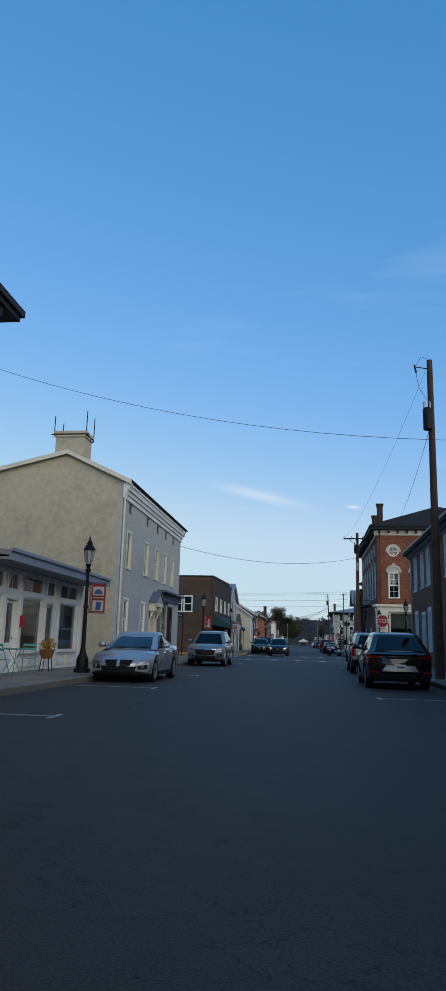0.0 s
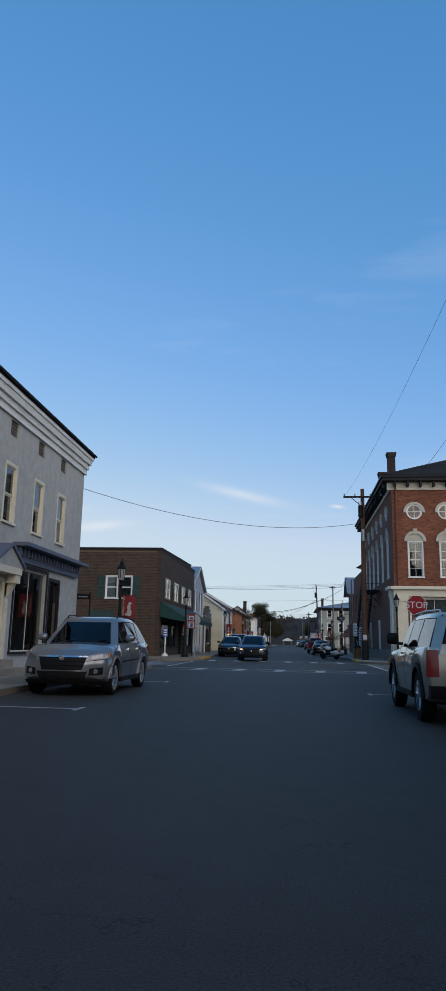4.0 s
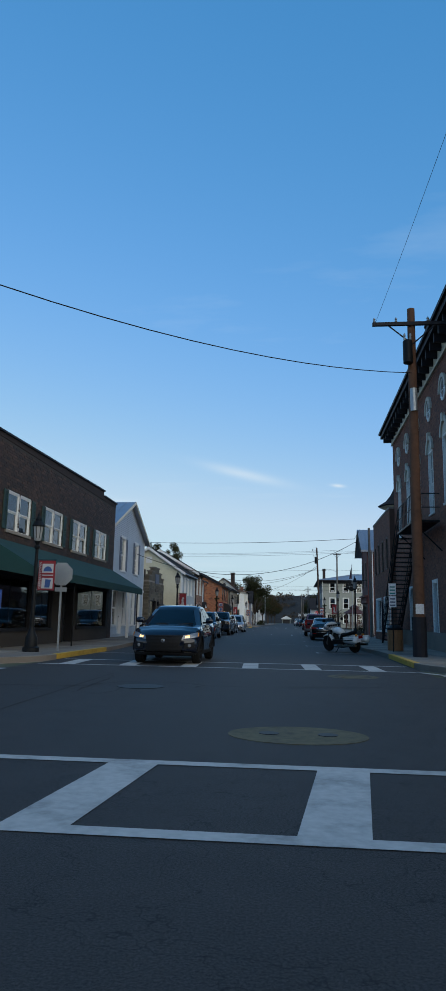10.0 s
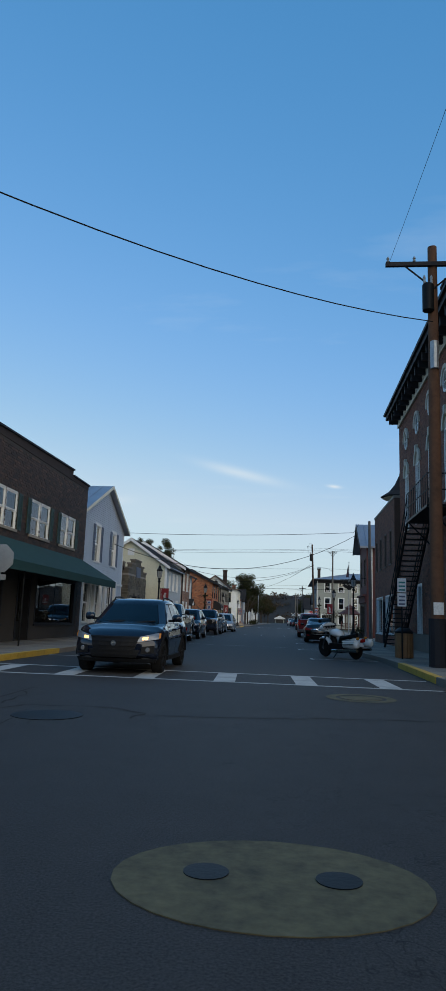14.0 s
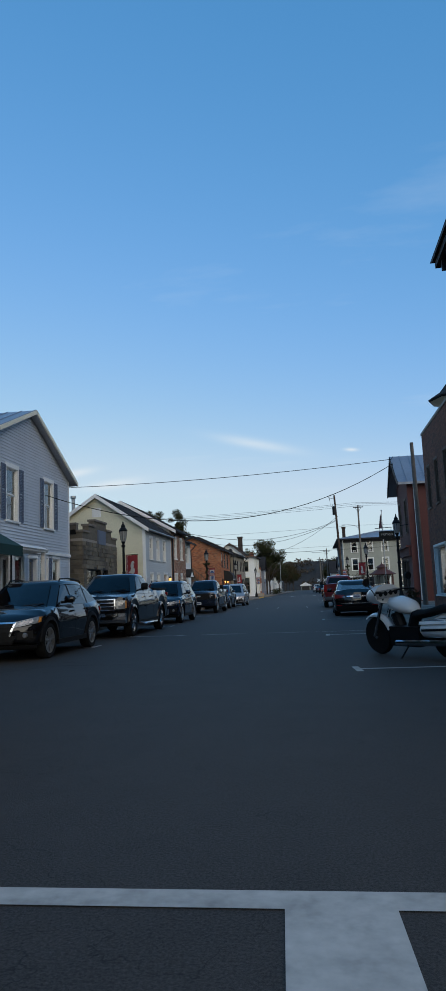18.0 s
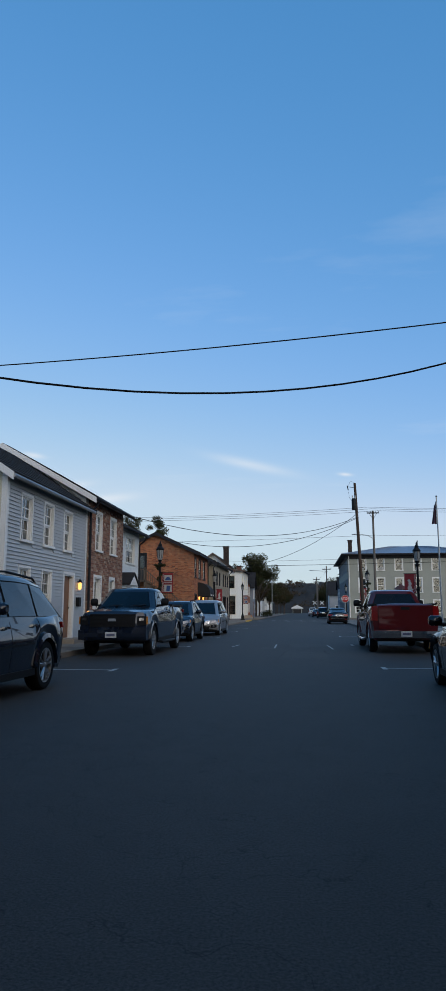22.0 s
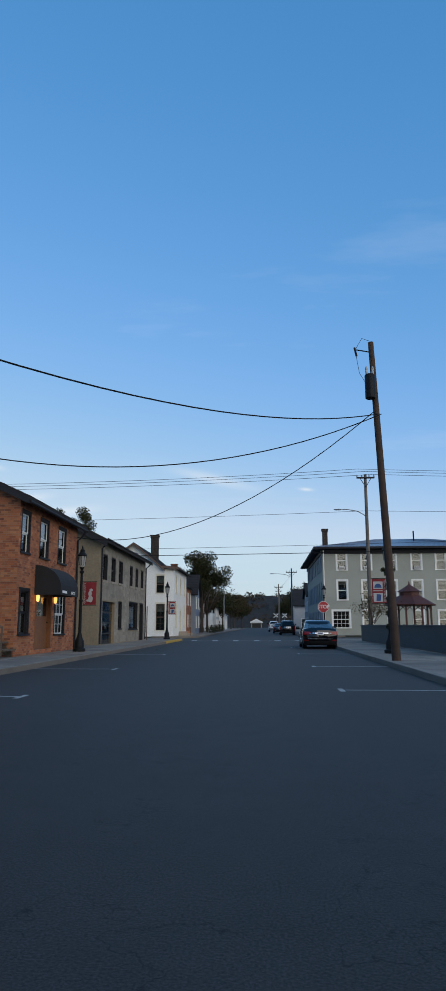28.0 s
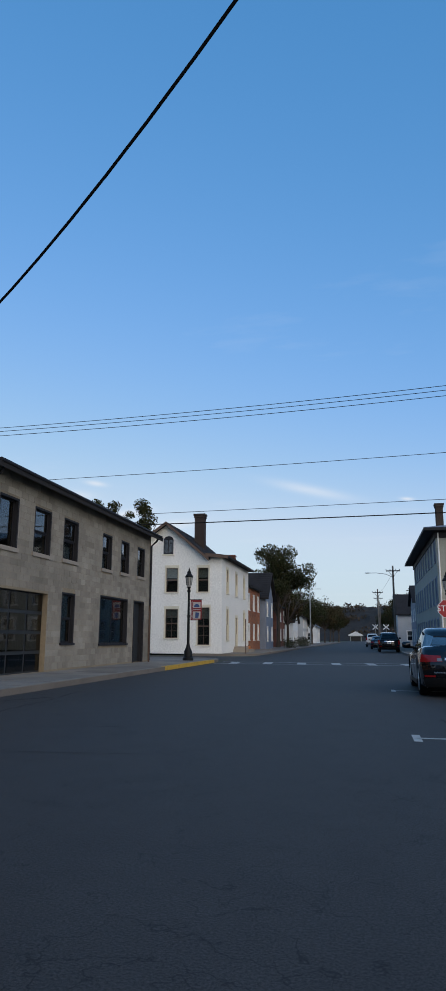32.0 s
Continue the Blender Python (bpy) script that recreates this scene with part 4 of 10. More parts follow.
solid("kerb_paint", yk, M["yellow_paint"], "yellow painted no-parking kerb", "kerb", kind="structure")


def disc(name, x, y, rx, ry, mat, label, category, z=0.008, n=28, inner=0.0):
    s = Shape()
    x += bend(y)
    ring = [(math.cos(2 * math.pi * i / n), math.sin(2 * math.pi * i / n)) for i in range(n)]
    if inner:
        s.add([(x + rx * c, y + ry * d, z) for c, d in ring] + [(x + rx * inner * c, y + ry * inner * d, z) for c, d in ring], [(i, (i + 1) % n, n + (i + 1) % n, n + i) for i in range(n)])
    else:
        s.prism([(x + rx * c, y + ry * d, 0.001) for c, d in ring], [(x + rx * c, y + ry * d, z) for c, d in ring])
    return solid(name, s, mat, label, category, kind="structure")


disc("road_paint", 0.62, 53.45, 0.75, 0.58, M["worn_yellow"], "faint worn yellow paint blot on the road", "road marking", 0.006)
for x0, y0, x1, y1, w in ((-1.05, 108.8, -1.02, 106.2, 0.05), (-1.02, 106.2, -1.46, 106.25, 0.04), (0.73, 108.1, 0.84, 105.7, 0.05), (-2.35, 108.2, -2.47, 107.0, 0.06)):
    flat("road_mark", [bar(x0, y0, x1, y1, w)], M["white_line"], "short worn white paint stroke on the road", "road marking")
for x0, y0, x1, y1, w in ((-0.62, 109.7, -0.6, 107.1, 0.03), (-0.62, 109.7, 0.72, 109.5, 0.025), (-0.6, 104.7, -0.76, 100.2, 0.018), (-3.0, 100.4, -0.9, 100.4, 0.03), (-3.1, 52.2, -3.25, 55.2, 0.045), (-3.25, 55.2, -3.4, 61.2, 0.045), (-3.2, 139.9, -1.2, 140.1, 0.03), (0.4, 34.0, 3.5, 34.4, 0.03)):
    flat("tar_seam", [bar(x0, y0, x1, y1, w * 0.55)], M["tar"], "thin dark tar seam in the asphalt", "road seam")


def crack(pts, w, seed, mat=None, label="dark wandering crack in the asphalt", name="road_crack", category="road crack"):
    """A ragged strip along a wandering line, now wide, now thin."""
    rnd = random.Random(seed)
    line = []
    for (ax, ay), (bx, by) in zip(pts, pts[1:]):
        n = max(2, int(math.hypot(bx - ax, by - ay) / 0.12))
        line += [(ax + (bx - ax) * i / n + rnd.uniform(-0.035, 0.035), ay + (by - ay) * i / n + rnd.uniform(-0.035, 0.035)) for i in range(n)]
    line.append(pts[-1])
    s = Shape()
    low, high = [], []
    for k, (x, y) in enumerate(line):
        p, q = line[max(0, k - 1)], line[min(len(line) - 1, k + 1)]
        d = Vector((q[0] - p[0], q[1] - p[1]))
        d = d.normalized() if d.length > 1e-6 else Vector((1, 0))
        h = w * rnd.uniform(0.2, 1.0) * (0.3 if k in (0, len(line) - 1) else 1.0)
        x += bend(y)
        low.append((x + d.y * h, y - d.x * h, 0.005))
        high.append((x - d.y * h, y + d.x * h, 0.005))
    n = len(line)
    s.add(low + high, [(i, i + 1, n + i + 1, n + i) for i in range(n - 1)])
    return solid(name, s, mat or M["tar"], label, category, kind="structure")


for k, (w, pts) in enumerate((
        (0.03, [(-3.0, 57.0), (-3.08, 58.76), (-3.17, 60.3), (-3.4, 60.7)]),
        (0.035, [(-5.6, 57.7), (-3.5, 58.1), (-3.1, 58.2), (-2.74, 59.1), (-1.98, 59.2), (-1.5, 59.2), (-1.1, 58.8), (-1.15, 58.3)]),
        (0.022, [(-1.0, 58.7), (-0.4, 58.75), (0.25, 58.85), (1.1, 59.1), (1.75, 59.25), (3.4, 59.5)]),
        (0.02, [(-2.6, 56.8), (-2.4, 57.4), (-2.43, 57.9)]),
        (0.022, [(-3.2, 12.4), (-3.24, 13.0), (-3.25, 13.6), (-3.15, 14.4)]),
        (0.02, [(-5.4, 15.6), (-4.6, 15.7), (-4.1, 15.65), (-3.7, 16.05)]),
        (0.009, [(-2.14, 17.2), (-2.1, 18.7), (-2.0, 20.2)]),
        (0.03, [(-4.1, 109.8), (-3.7, 110.1), (-3.3, 109.85), (-3.1, 110.2), (-3.0, 111.0)]),
        (0.03, [(0.57, 104.9), (0.5, 104.2), (0.62, 103.4)]),
        (0.06, [(-6.1, 144.6), (-5.7, 145.4), (-5.2, 146.35)]),
        (0.03, [(-4.7, 142.3), (-4.9, 144.1), (-5.0, 145.8), (-5.3, 147.8), (-4.5, 149.0)]),
        (0.02, [(-5.35, 140.3), (-4.85, 140.5)]),
        (0.02, [(-2.67, 142.1), (-2.27, 142.25)]),
        (0.025, [(2.2, 139.0), (2.0, 140.6), (2.3, 142.0), (2.1, 144.2)]),
        (0.02, [(0.9, 13.9), (1.0, 13.8), (1.3, 13.9)]),
        (0.03, [(-5.9, 74.6), (-4.2, 74.3), (-3.4, 75.2), (-2.0, 75.0)]))):
    crack(pts, w, 300 + k)
for k, (x0, x1) in enumerate(((-5.9, -4.6), (-4.3, -2.2), (-1.9, -0.6), (-0.3, 1.1), (1.3, 3.5))):
    f = lambda x: 83.0 - (x + 5.9) * 0.084
    crack([(x0, f(x0)), ((x0 + x1) / 2, f((x0 + x1) / 2)), (x1, f(x1))], 0.05, 340 + k, M["white_line"], "broken worn white line across the road", "road_mark", "road marking")
for pts in ([(-0.6, 107.0), (0.78, 106.8), (0.8, 109.45), (-0.61, 109.75)], [(-0.66, 101.6), (0.55, 101.5), (0.5, 104.2), (-0.62, 104.3)]):
    flat("road_patch", [pts], M["patch_asphalt"], "square patch of newer asphalt", "road patch", 0.004)
for x in (0.31, 0.94):
    disc("valve_cover", x, 53.5, 0.11, 0.11, M["iron"], "small round iron valve cover in the road", "valve cover", 0.011)
disc("road_patch", 2.73, 54.2, 0.42, 0.36, M["tar"], "dark round tar patch in the asphalt", "road patch", 0.006)
disc("manhole_cover", -2.16, 58.3, 0.42, 0.42, M["iron"], "round dark iron manhole cover in the asphalt", "manhole cover")
disc("road_paint", 1.88, 61.8, 0.57, 0.62, M["worn_yellow"], "worn yellow painted ring on the road", "road marking", 0.006, 28, 0.72)
disc("road_paint", 1.88, 61.8, 0.34, 0.34, M["worn_yellow"], "worn yellow painted disc on the road", "road marking", 0.006)

# ---- buildings ----
def on_left(x, y):
    """Local x runs down the street, local y away from it."""
    return stand(x, y, rz=90)


def on_right(x, y):
    """Local x runs back up the street from y, local y away from it."""
    return stand(x, y, rz=-90)


def shell(b, length, depth, height, mat, f_holes=(), s_holes=(), e_holes=(), s_mat=None, base=0.1):
    """Four walls with their openings: street, near and far end, back."""
    part("wall", wall_shape(front, 0, length, base, height, list(f_holes)), mat, b)
    part("wall", wall_shape(side0, 0.25, depth, base, height, list(s_holes)), s_mat or mat, b)
    part("wall", wall_shape(side1(length), 0.25, depth, base, height, list(e_holes)), s_mat or mat, b)
    part("wall", wall_shape(lambda a, z, o: (a, depth + o, z), 0.25, length - 0.25, base, height, []), s_mat or mat, b)


def slope(s, p0, p1, q1, q0, thick=0.14):
    """A roof plane between eave p0-p1 and ridge q0-q1."""
    lo = [p0, p1, q1, q0]
    s.hexa([(x, y, z - thick) for x, y, z in lo], lo)


def seams(parent, p0, p1, q1, q0, mat, step=0.55):
    """Standing seams up a metal roof."""
    s = Shape()
    n = max(2, int((Vector(p1) - Vector(p0)).length / step))
    for i in range(n + 1):
        a, b = Vector(p0).lerp(Vector(p1), i / n), Vector(q0).lerp(Vector(q1), i / n)
        s.rod(a + Vector((0, 0, 0.015)), b + Vector((0, 0, 0.015)), 0.018, n=4)
    part("roof_seams", s, mat, parent)


def shingle_rows(parent, p0, p1, q1, q0, mat, step=0.32):
    """Courses of shingles, each a shallow lapped strip."""
    s = Shape()
    P0, P1, Q1, Q0 = (Vector(v) for v in (p0, p1, q1, q0))
    n = max(3, int((Q0 - P0).length / step))
    nrm = (P1 - P0).cross(Q0 - P0).normalized()
    if nrm.z < 0:
        nrm = -nrm
    for i in range(n):
        a, b = i / n, min(1, (i + 1.08) / n)
        A, B, C, D = P0.lerp(Q0, a), P1.lerp(Q1, a), P1.lerp(Q1, b), P0.lerp(Q0, b)
        s.hexa([tuple(v + nrm * 0.003) for v in (A, B, C, D)], [tuple(A + nrm * 0.028), tuple(B + nrm * 0.028), tuple(C + nrm * 0.008), tuple(D + nrm * 0.008)])
    part("shingles", s, mat, parent, kind="stuff")


def gable_along(b, length, depth, height, rd, rz, mat, over=0.35, end=0.3, wall=None, cover="shingle"):
    """A roof with its ridge down the street, at local y = rd and height rz; gable walls close both ends."""
    s = Shape()
    k = (rz - height) / rd
    e0 = height - k * over
    kb = (rz - height) / (depth - rd)
    x0, x1 = -end, length + end
    f = [(x0, -over, e0 + 0.14), (x1, -over, e0 + 0.14), (x1, rd, rz + 0.14), (x0, rd, rz + 0.14)]
    r = [(x1, depth + over, height - kb * over + 0.14), (x0, depth + over, height - kb * over + 0.14), (x0, rd, rz + 0.14), (x1, rd, rz + 0.14)]
    slope(s, *f)
    slope(s, *r)
    part("roof", s, mat, b)
    (shingle_rows if cover == "shingle" else seams)(b, *f, mat)
    if wall:
        for x in (0.0, length - 0.25):
            g = Shape()
            tri = [(0, height), (depth, height), (rd, rz)]
            g.prism([(x, y, z) for y, z in tri], [(x + 0.25, y, z) for y, z in tri])
            part("gable", g, wall, b)
    return s


def gable_across(b, length, depth, height, ra, rz, mat, over=0.4, front_over=0.35, wall=None, cover="seam"):
    """A roof whose gable faces the street: ridge at local x = ra."""
    s = Shape()
    k0, k1 = (rz - height) / ra, (rz - height) / (length - ra)
    y0, y1 = -front_over, depth + 0.2
    n = [(-over, y0, height - k0 * over + 0.14), (-over, y1, height - k0 * over + 0.14), (ra, y1, rz + 0.14), (ra, y0, rz + 0.14)]
    f = [(length + over, y1, height - k1 * over + 0.14), (length + over, y0, height - k1 * over + 0.14), (ra, y0, rz + 0.14), (ra, y1, rz + 0.14)]
    slope(s, *n)
    slope(s, *f)
    part("roof", s, mat, b)
    (shingle_rows if cover == "shingle" else seams)(b, *n, mat)
    if wall:
        for y in (0.0, depth - 0.25):
            g = Shape()
            tri = [(0, height), (length, height), (ra, rz)]
            g.prism([(x, y, z) for x, z in tri], [(x, y + 0.25, z) for x, z in tri])
            part("gable", g, wall, b)


def flat_roof(b, length, depth, z, mat):
    part("roof", Shape().box(0.2, 0.2, z - 0.12, length - 0.2, depth - 0.2, z), mat, b)


def bargeboard(b, pts, mat, t=0.05, h=0.22):
    """Boards under a gable's rakes: pts are (near, far) pairs of places."""
    s = Shape()
    for p, q, out in pts:
        p, q, o = Vector(p), Vector(q), Vector(out)
        d = Vector((0, 0, h))
        s.hexa([tuple(p - d), tuple(q - d), tuple(q - d + o * t), tuple(p - d + o * t)], [tuple(p), tuple(q), tuple(q + o * t), tuple(p + o * t)])
    part("bargeboard", s, mat, b)


def gutter(b, f, a0, a1, z, o, mat, down=None, r=0.06):
    s = Shape()
    s.tube([f(a0, z, o), f(a1, z, o)], r, 8)
    if down is not None:
        a, zb, wall_o = down
        s.tube([f(a, z, o), f(a, z - 0.25, o * 0.6 + 0.03), f(a, z - 0.45, 0.07), f(a, zb, 0.07)], 0.045, 8)
    part("gutter", s, mat, b)


def chimney(b, x, y, z0, z1, w, d, mat, cap=None, seed=5):
    s = Shape()
    s.box(x - w / 2, y - d / 2, z0, x + w / 2, y + d / 2, z1)
    c = part("chimney", s, mat, b)
    k = Shape()
    k.box(x - w / 2 - 0.06, y - d / 2 - 0.06, z1 - 0.28, x + w / 2 + 0.06, y + d / 2 + 0.06, z1 - 0.18)
    k.box(x - w / 2 - 0.09, y - d / 2 - 0.09, z1 - 0.12, x + w / 2 + 0.09, y + d / 2 + 0.09, z1 + 0.02)
    part("chimney_cap", k, cap or mat, c)
    return c


def brick_chimney(b, x, y, z0, z1, w, d, mat):
    chimney(b, x, y, z0, z1, w, d, M["dark_mortar"], mat)
    s = Shape()
    for f, a in ((lambda a, z, o: (x - w / 2 + a, y - d / 2 - o, z), w), (lambda a, z, o: (x - w / 2 - o, y - d / 2 + a, z), d), (lambda a, z, o: (x + w / 2 + o, y - d / 2 + a, z), d)):
        q = bricks(f, 0, a, z0, z1 - 0.15, [], seed=int(z1 * 10))
        s.add(q.v, q.f)
    part("brickwork", s, mat, b, kind="stuff")


def lit_lantern(b, f, a, z, o=0.12):
    s = Shape()
    x, y, zz = f(a, z, o)
    s.lathe([(0.01, -0.16), (0.06, -0.12), (0.075, 0.08), (0.01, 0.1)], 8, (x, y, zz))
    ln = part("wall_lantern", s, M["porch_lit"], b, "small glowing amber wall lantern")
    c = Shape()
    c.lathe([(0.1, 0.1), (0.02, 0.2), (0.01, 0.24)], 8, (x, y, zz))
    slab(c, f, a - 0.02, a + 0.02, z + 0.1, z + 0.14, 0.0, o)
    part("cap", c, M["iron"], ln)


# white one-storey shopfront
def shopfront():
    L, D, H = 9.0, 9.0, 3.35
    b = thing("shop_building", "white wooden one-storey shopfront with large panes", "shop", on_left(-9.0, 17.9))
    bays = [(0.3, 1.9), (3.2, 5.0), (6.6, 8.6)]
    doors = [(2.1, 3.0), (5.3, 6.3)]
    holes = [(a, c, 0.75, 2.45) for a, c in bays] + [(a, c, 0.15, 2.35) for a, c in doors] + [(a, c, 2.6, 3.15) for a, c in bays + doors]
    shell(b, L, D, H, M["white"], holes)
    for a, c in bays:
        window(b, front, a, c, 0.75, 2.45, M["white"], M["white"], M["pane"], M["blind"], 0.25, 1, 1, 0.06, sill=True, deep=0.08, label="large white-framed shop window")
        s = Shape()
        for k in range(2):
            w = (c - a) / 2
            for r in ((a + k * w + 0.06, a + (k + 1) * w - 0.06, 0.25, 0.3), (a + k * w + 0.06, a + (k + 1) * w - 0.06, 0.6, 0.65), (a + k * w + 0.06, a + k * w + 0.11, 0.3, 0.6), (a + (k + 1) * w - 0.11, a + (k + 1) * w - 0.06, 0.3, 0.6)):
                slab(s, front, *r, 0.002, 0.03)
        part("panel", s, M["cream"], b)
    for a, c in bays + doors:
        window(b, front, a, c, 2.6, 3.15, M["white"], M["white"], M["pane"], None, 0, 1, 2, 0.04, sill=False, deep=0.06)
    for a, c in doors:
        door(b, front, a, c, 0.15, 2.35, M["white"], M["white"], M["pane"], light=0.6)
    x = 0.2
    while x < L:
        s = Shape()
        slab(s, front, x - 0.09, x + 0.09, 0.14, 3.2, 0.004, 0.05)
        part("pilaster", s, M["white"], b)
        x += 2.92
    r = Shape()
    r.hexa([(-0.2, -1.0, 3.35), (L + 0.3, -1.0, 3.35), (L + 0.3, D, 4.1), (-0.2, D, 4.1)], [(-0.2, -1.0, 3.5), (L + 0.3, -1.0, 3.5), (L + 0.3, D, 4.3), (-0.2, D, 4.3)])
    part("roof", r, M["roof_metal"], b)
    fs = Shape()
    fs.box(-0.2, -1.04, 3.22, L + 0.3, -0.99, 3.52)
    fs.box(-0.2, -1.1, 3.46, L + 0.3, -1.04, 3.55)
    fs.box(-0.2, -0.99, 3.24, L + 0.3, 0.0, 3.3)
    part("fascia", fs, M["grey_blue"], b)
    e = Shape()
    e.prism([(L - 0.05, 0, 3.35), (L - 0.05, D, 3.35), (L - 0.05, D, 4.1)], [(L, 0, 3.35), (L, D, 3.35), (L, D, 4.1)])
    part("gable", e, M["white"], b)
    fx = Shape()
    fx.box(3.04, -0.16, 1.5, 3.16, -0.06, 1.85)
    part("wall_box", fx, M["sign_red"], b, "small red wall box")


shopfront()


# cream stucco three-storey house
def stucco_house():
    L, D, H = 15.3, 8.5, 8.78
    b = thing("stucco_house", "cream stucco house with grey street wall, cornice and big chimney", "house", on_left(-8.95, 32.0))
    up = [(1.1, 1.9), (4.9, 5.7), (7.55, 8.35), (9.95, 10.75), (12.3, 13.1)]
    lows = [(1.1, 1.9), (4.6, 5.45)]
    holes = [(a, c, 4.65, 6.4) for a, c in up] + [(a, c, 1.3, 3.1) for a, c in lows] + [(6.95, 8.0, 0.55, 2.85), (8.95, 11.6, 0.75, 3.35), (12.0, 13.0, 0.3, 3.2)]
    attic = [(a + 0.1, c - 0.1, 7.35, 7.85) for a, c in up]
    shell(b, L, D, H, M["stucco_grey"], holes + attic, s_mat=M["stucco"])
    for k, (a, c) in enumerate(up):
        window(b, front, a, c, 4.65, 6.4, M["cream"], M["cream"], M["pane"], M["blind"], (0.0, 0.0, 0.9, 0.55, 0.9)[k], 2, 1, 0.07, 0.02, lintel=0.03, label="tall cream sash window with a drawn blind")
    for a, c in lows:
        window(b, front, a, c, 1.3, 3.1, M["white"], M["white"], M["pane"], M["blind"], 0.15, 2, 1, 0.07, 0.02, lintel=0.03)
    for a, c, z0, z1 in attic:
        s = Shape()
        slab(s, front, a, c, z0, z1, -0.2, -0.16)
        for k in range(7):
            x = a + (c - a) * (k + 0.5) / 7
            slab(s, front, x - 0.012, x + 0.012, z0, z1, -0.08, -0.05)
        for k in range(4):
            z = z0 + (z1 - z0) * (k + 0.5) / 4
            slab(s, front, a, c, z - 0.012, z + 0.012, -0.07, -0.04)
        part("attic_grille", s, M["grey_wood"], b, "iron lattice over a small attic opening")
    # pedimented doorway with shopfront beside it
    door(b, front, 6.95, 8.0, 0.55, 2.85, M["cream"], M["cream"], M["pane"], light=0.35, deep=0.35, label="cream panelled door in a deep doorway")
    s = Shape()
    for a in (6.55, 8.1):
        slab(s, front, a + 0.06, a + 0.24, 0.14, 2.95, 0.0, 0.06)
        slab(s, front, a - 0.04, a + 0.34, 2.8, 3.05, 0.0, 0.36)
        s.hexa([front(a + 0.06, 2.4, 0.0), front(a + 0.24, 2.4, 0.0), front(a + 0.24, 2.4, 0.1), front(a + 0.06, 2.4, 0.1)], [front(a + 0.06, 2.82, 0.0), front(a + 0.24, 2.82, 0.0), front(a + 0.24, 2.82, 0.3), front(a + 0.06, 2.82, 0.3)])
    slab(s, front, 6.5, 8.45, 3.05, 3.25, 0.0, 0.4)
    dw = part("door_surround", s, M["cream"], b)
    p = Shape()
    tri = [(6.4, 3.25), (8.55, 3.25), (7.475, 3.85)]
    p.prism([front(a, z, 0.0) for a, z in tri], [front(a, z, 0.4) for a, z in tri])
    part("pediment", p, M["stucco_grey"], dw)
    p = Shape()
    for u, v in ((tri[0], tri[2]), (tri[1], tri[2])):
        lo, hi = [front(a, z, o) for (a, z), o in ((u, -0.0), (u, 0.48), (v, 0.48), (v, 0.0))], [front(a, z + 0.09, o) for (a, z), o in ((u, -0.0), (u, 0.48), (v, 0.48), (v, 0.0))]
        p.hexa(lo, hi)
    part("hood_roof", p, M["shutter_blue"], dw)
    st = Shape()
    slab(st, front, 6.6, 8.4, 0.1, 0.33, 0.0, 0.75)
    slab(st, front, 6.7, 8.3, 0.33, 0.55, 0.0, 0.4)
    part("step", st, M["concrete"], b)
    window(b, front, 8.85, 11.7, 0.75, 3.4, M["dark_trim"], M["cream"], M["pane"], None, 0, 1, 2, 0.1, sill=True, label="tall shop window with dark frame")
    door(b, front, 12.0, 13.0, 0.3, 3.2, M["dark_trim"], M["dark_trim"], M["pane"], light=0.7)
    c = Shape()
    slab(c, front, 8.6, 14.9, 3.55, 4.0, 0.004, 0.12)
    slab(c, front, 8.5, 15.05, 4.0, 4.12, 0.004, 0.5)
    k = 8.7
    while k < 14.8:
        slab(c, front, k, k + 0.09, 3.72, 3.99, 0.12, 0.22)
        k += 0.3
    part("shop_cornice", c, M["shutter_blue"], b)
    # main cornice
    c = Shape()
    c.rings([[front(a, z, o) for z, o in ((7.9, 0.003), (7.9, 0.08), (8.12, 0.08), (8.12, 0.16), (8.3, 0.18), (8.3, 0.26), (8.5, 0.3), (8.5, 0.34), (8.66, 0.36), (8.66, 0.003))] for a in (-0.06, L + 0.08)])
    part("cornice", c, M["white"], b)
    gable_along(b, L, D, H, 2.9, 10.15, M["roof_dark"], 0.36, 0.18, M["stucco"])
    bargeboard(b, [((-0.18, -0.42, 8.74), (-0.18, 2.9, 10.3), (-1, 0, 0)), ((-0.18, 2.9, 10.3), (-0.18, D + 0.4, 8.8), (-1, 0, 0))], M["cream"])
    gutter(b, front, -0.2, L + 0.2, 8.72, 0.41, M["dark_trim"], None, 0.05)
    dp = Shape()
    dp.tube([front(0.0, 8.62, 0.4), front(0.02, 8.3, 0.22), front(0.04, 7.9, 0.08), front(0.04, 0.2, 0.08)], 0.055, 8)
    part("downpipe", dp, M["cream"], b, "cream painted downpipe", smooth=40)
    ch = chimney(b, 0.8, 2.97, 9.6, 11.35, 1.1, 1.5, M["stucco"])
    t = Shape()
    for x, y in ((0.2, 2.14), (1.4, 2.14), (0.2, 3.8), (1.4, 3.8)):
        t.rod((x, y, 11.1), (x, y, 12.4 if y < 3 else 12.15), 0.025)
    for p, q in (((0.15, 2.14, 11.2), (1.45, 2.14, 11.2)), ((0.15, 3.8, 11.2), (1.45, 3.8, 11.2)), ((0.2, 2.0, 11.2), (0.2, 3.95, 11.2))):
        t.rod(p, q, 0.03)
    part("chimney_rods", t, M["iron"], ch, "iron bracing rods round the chimney top")


stucco_house()


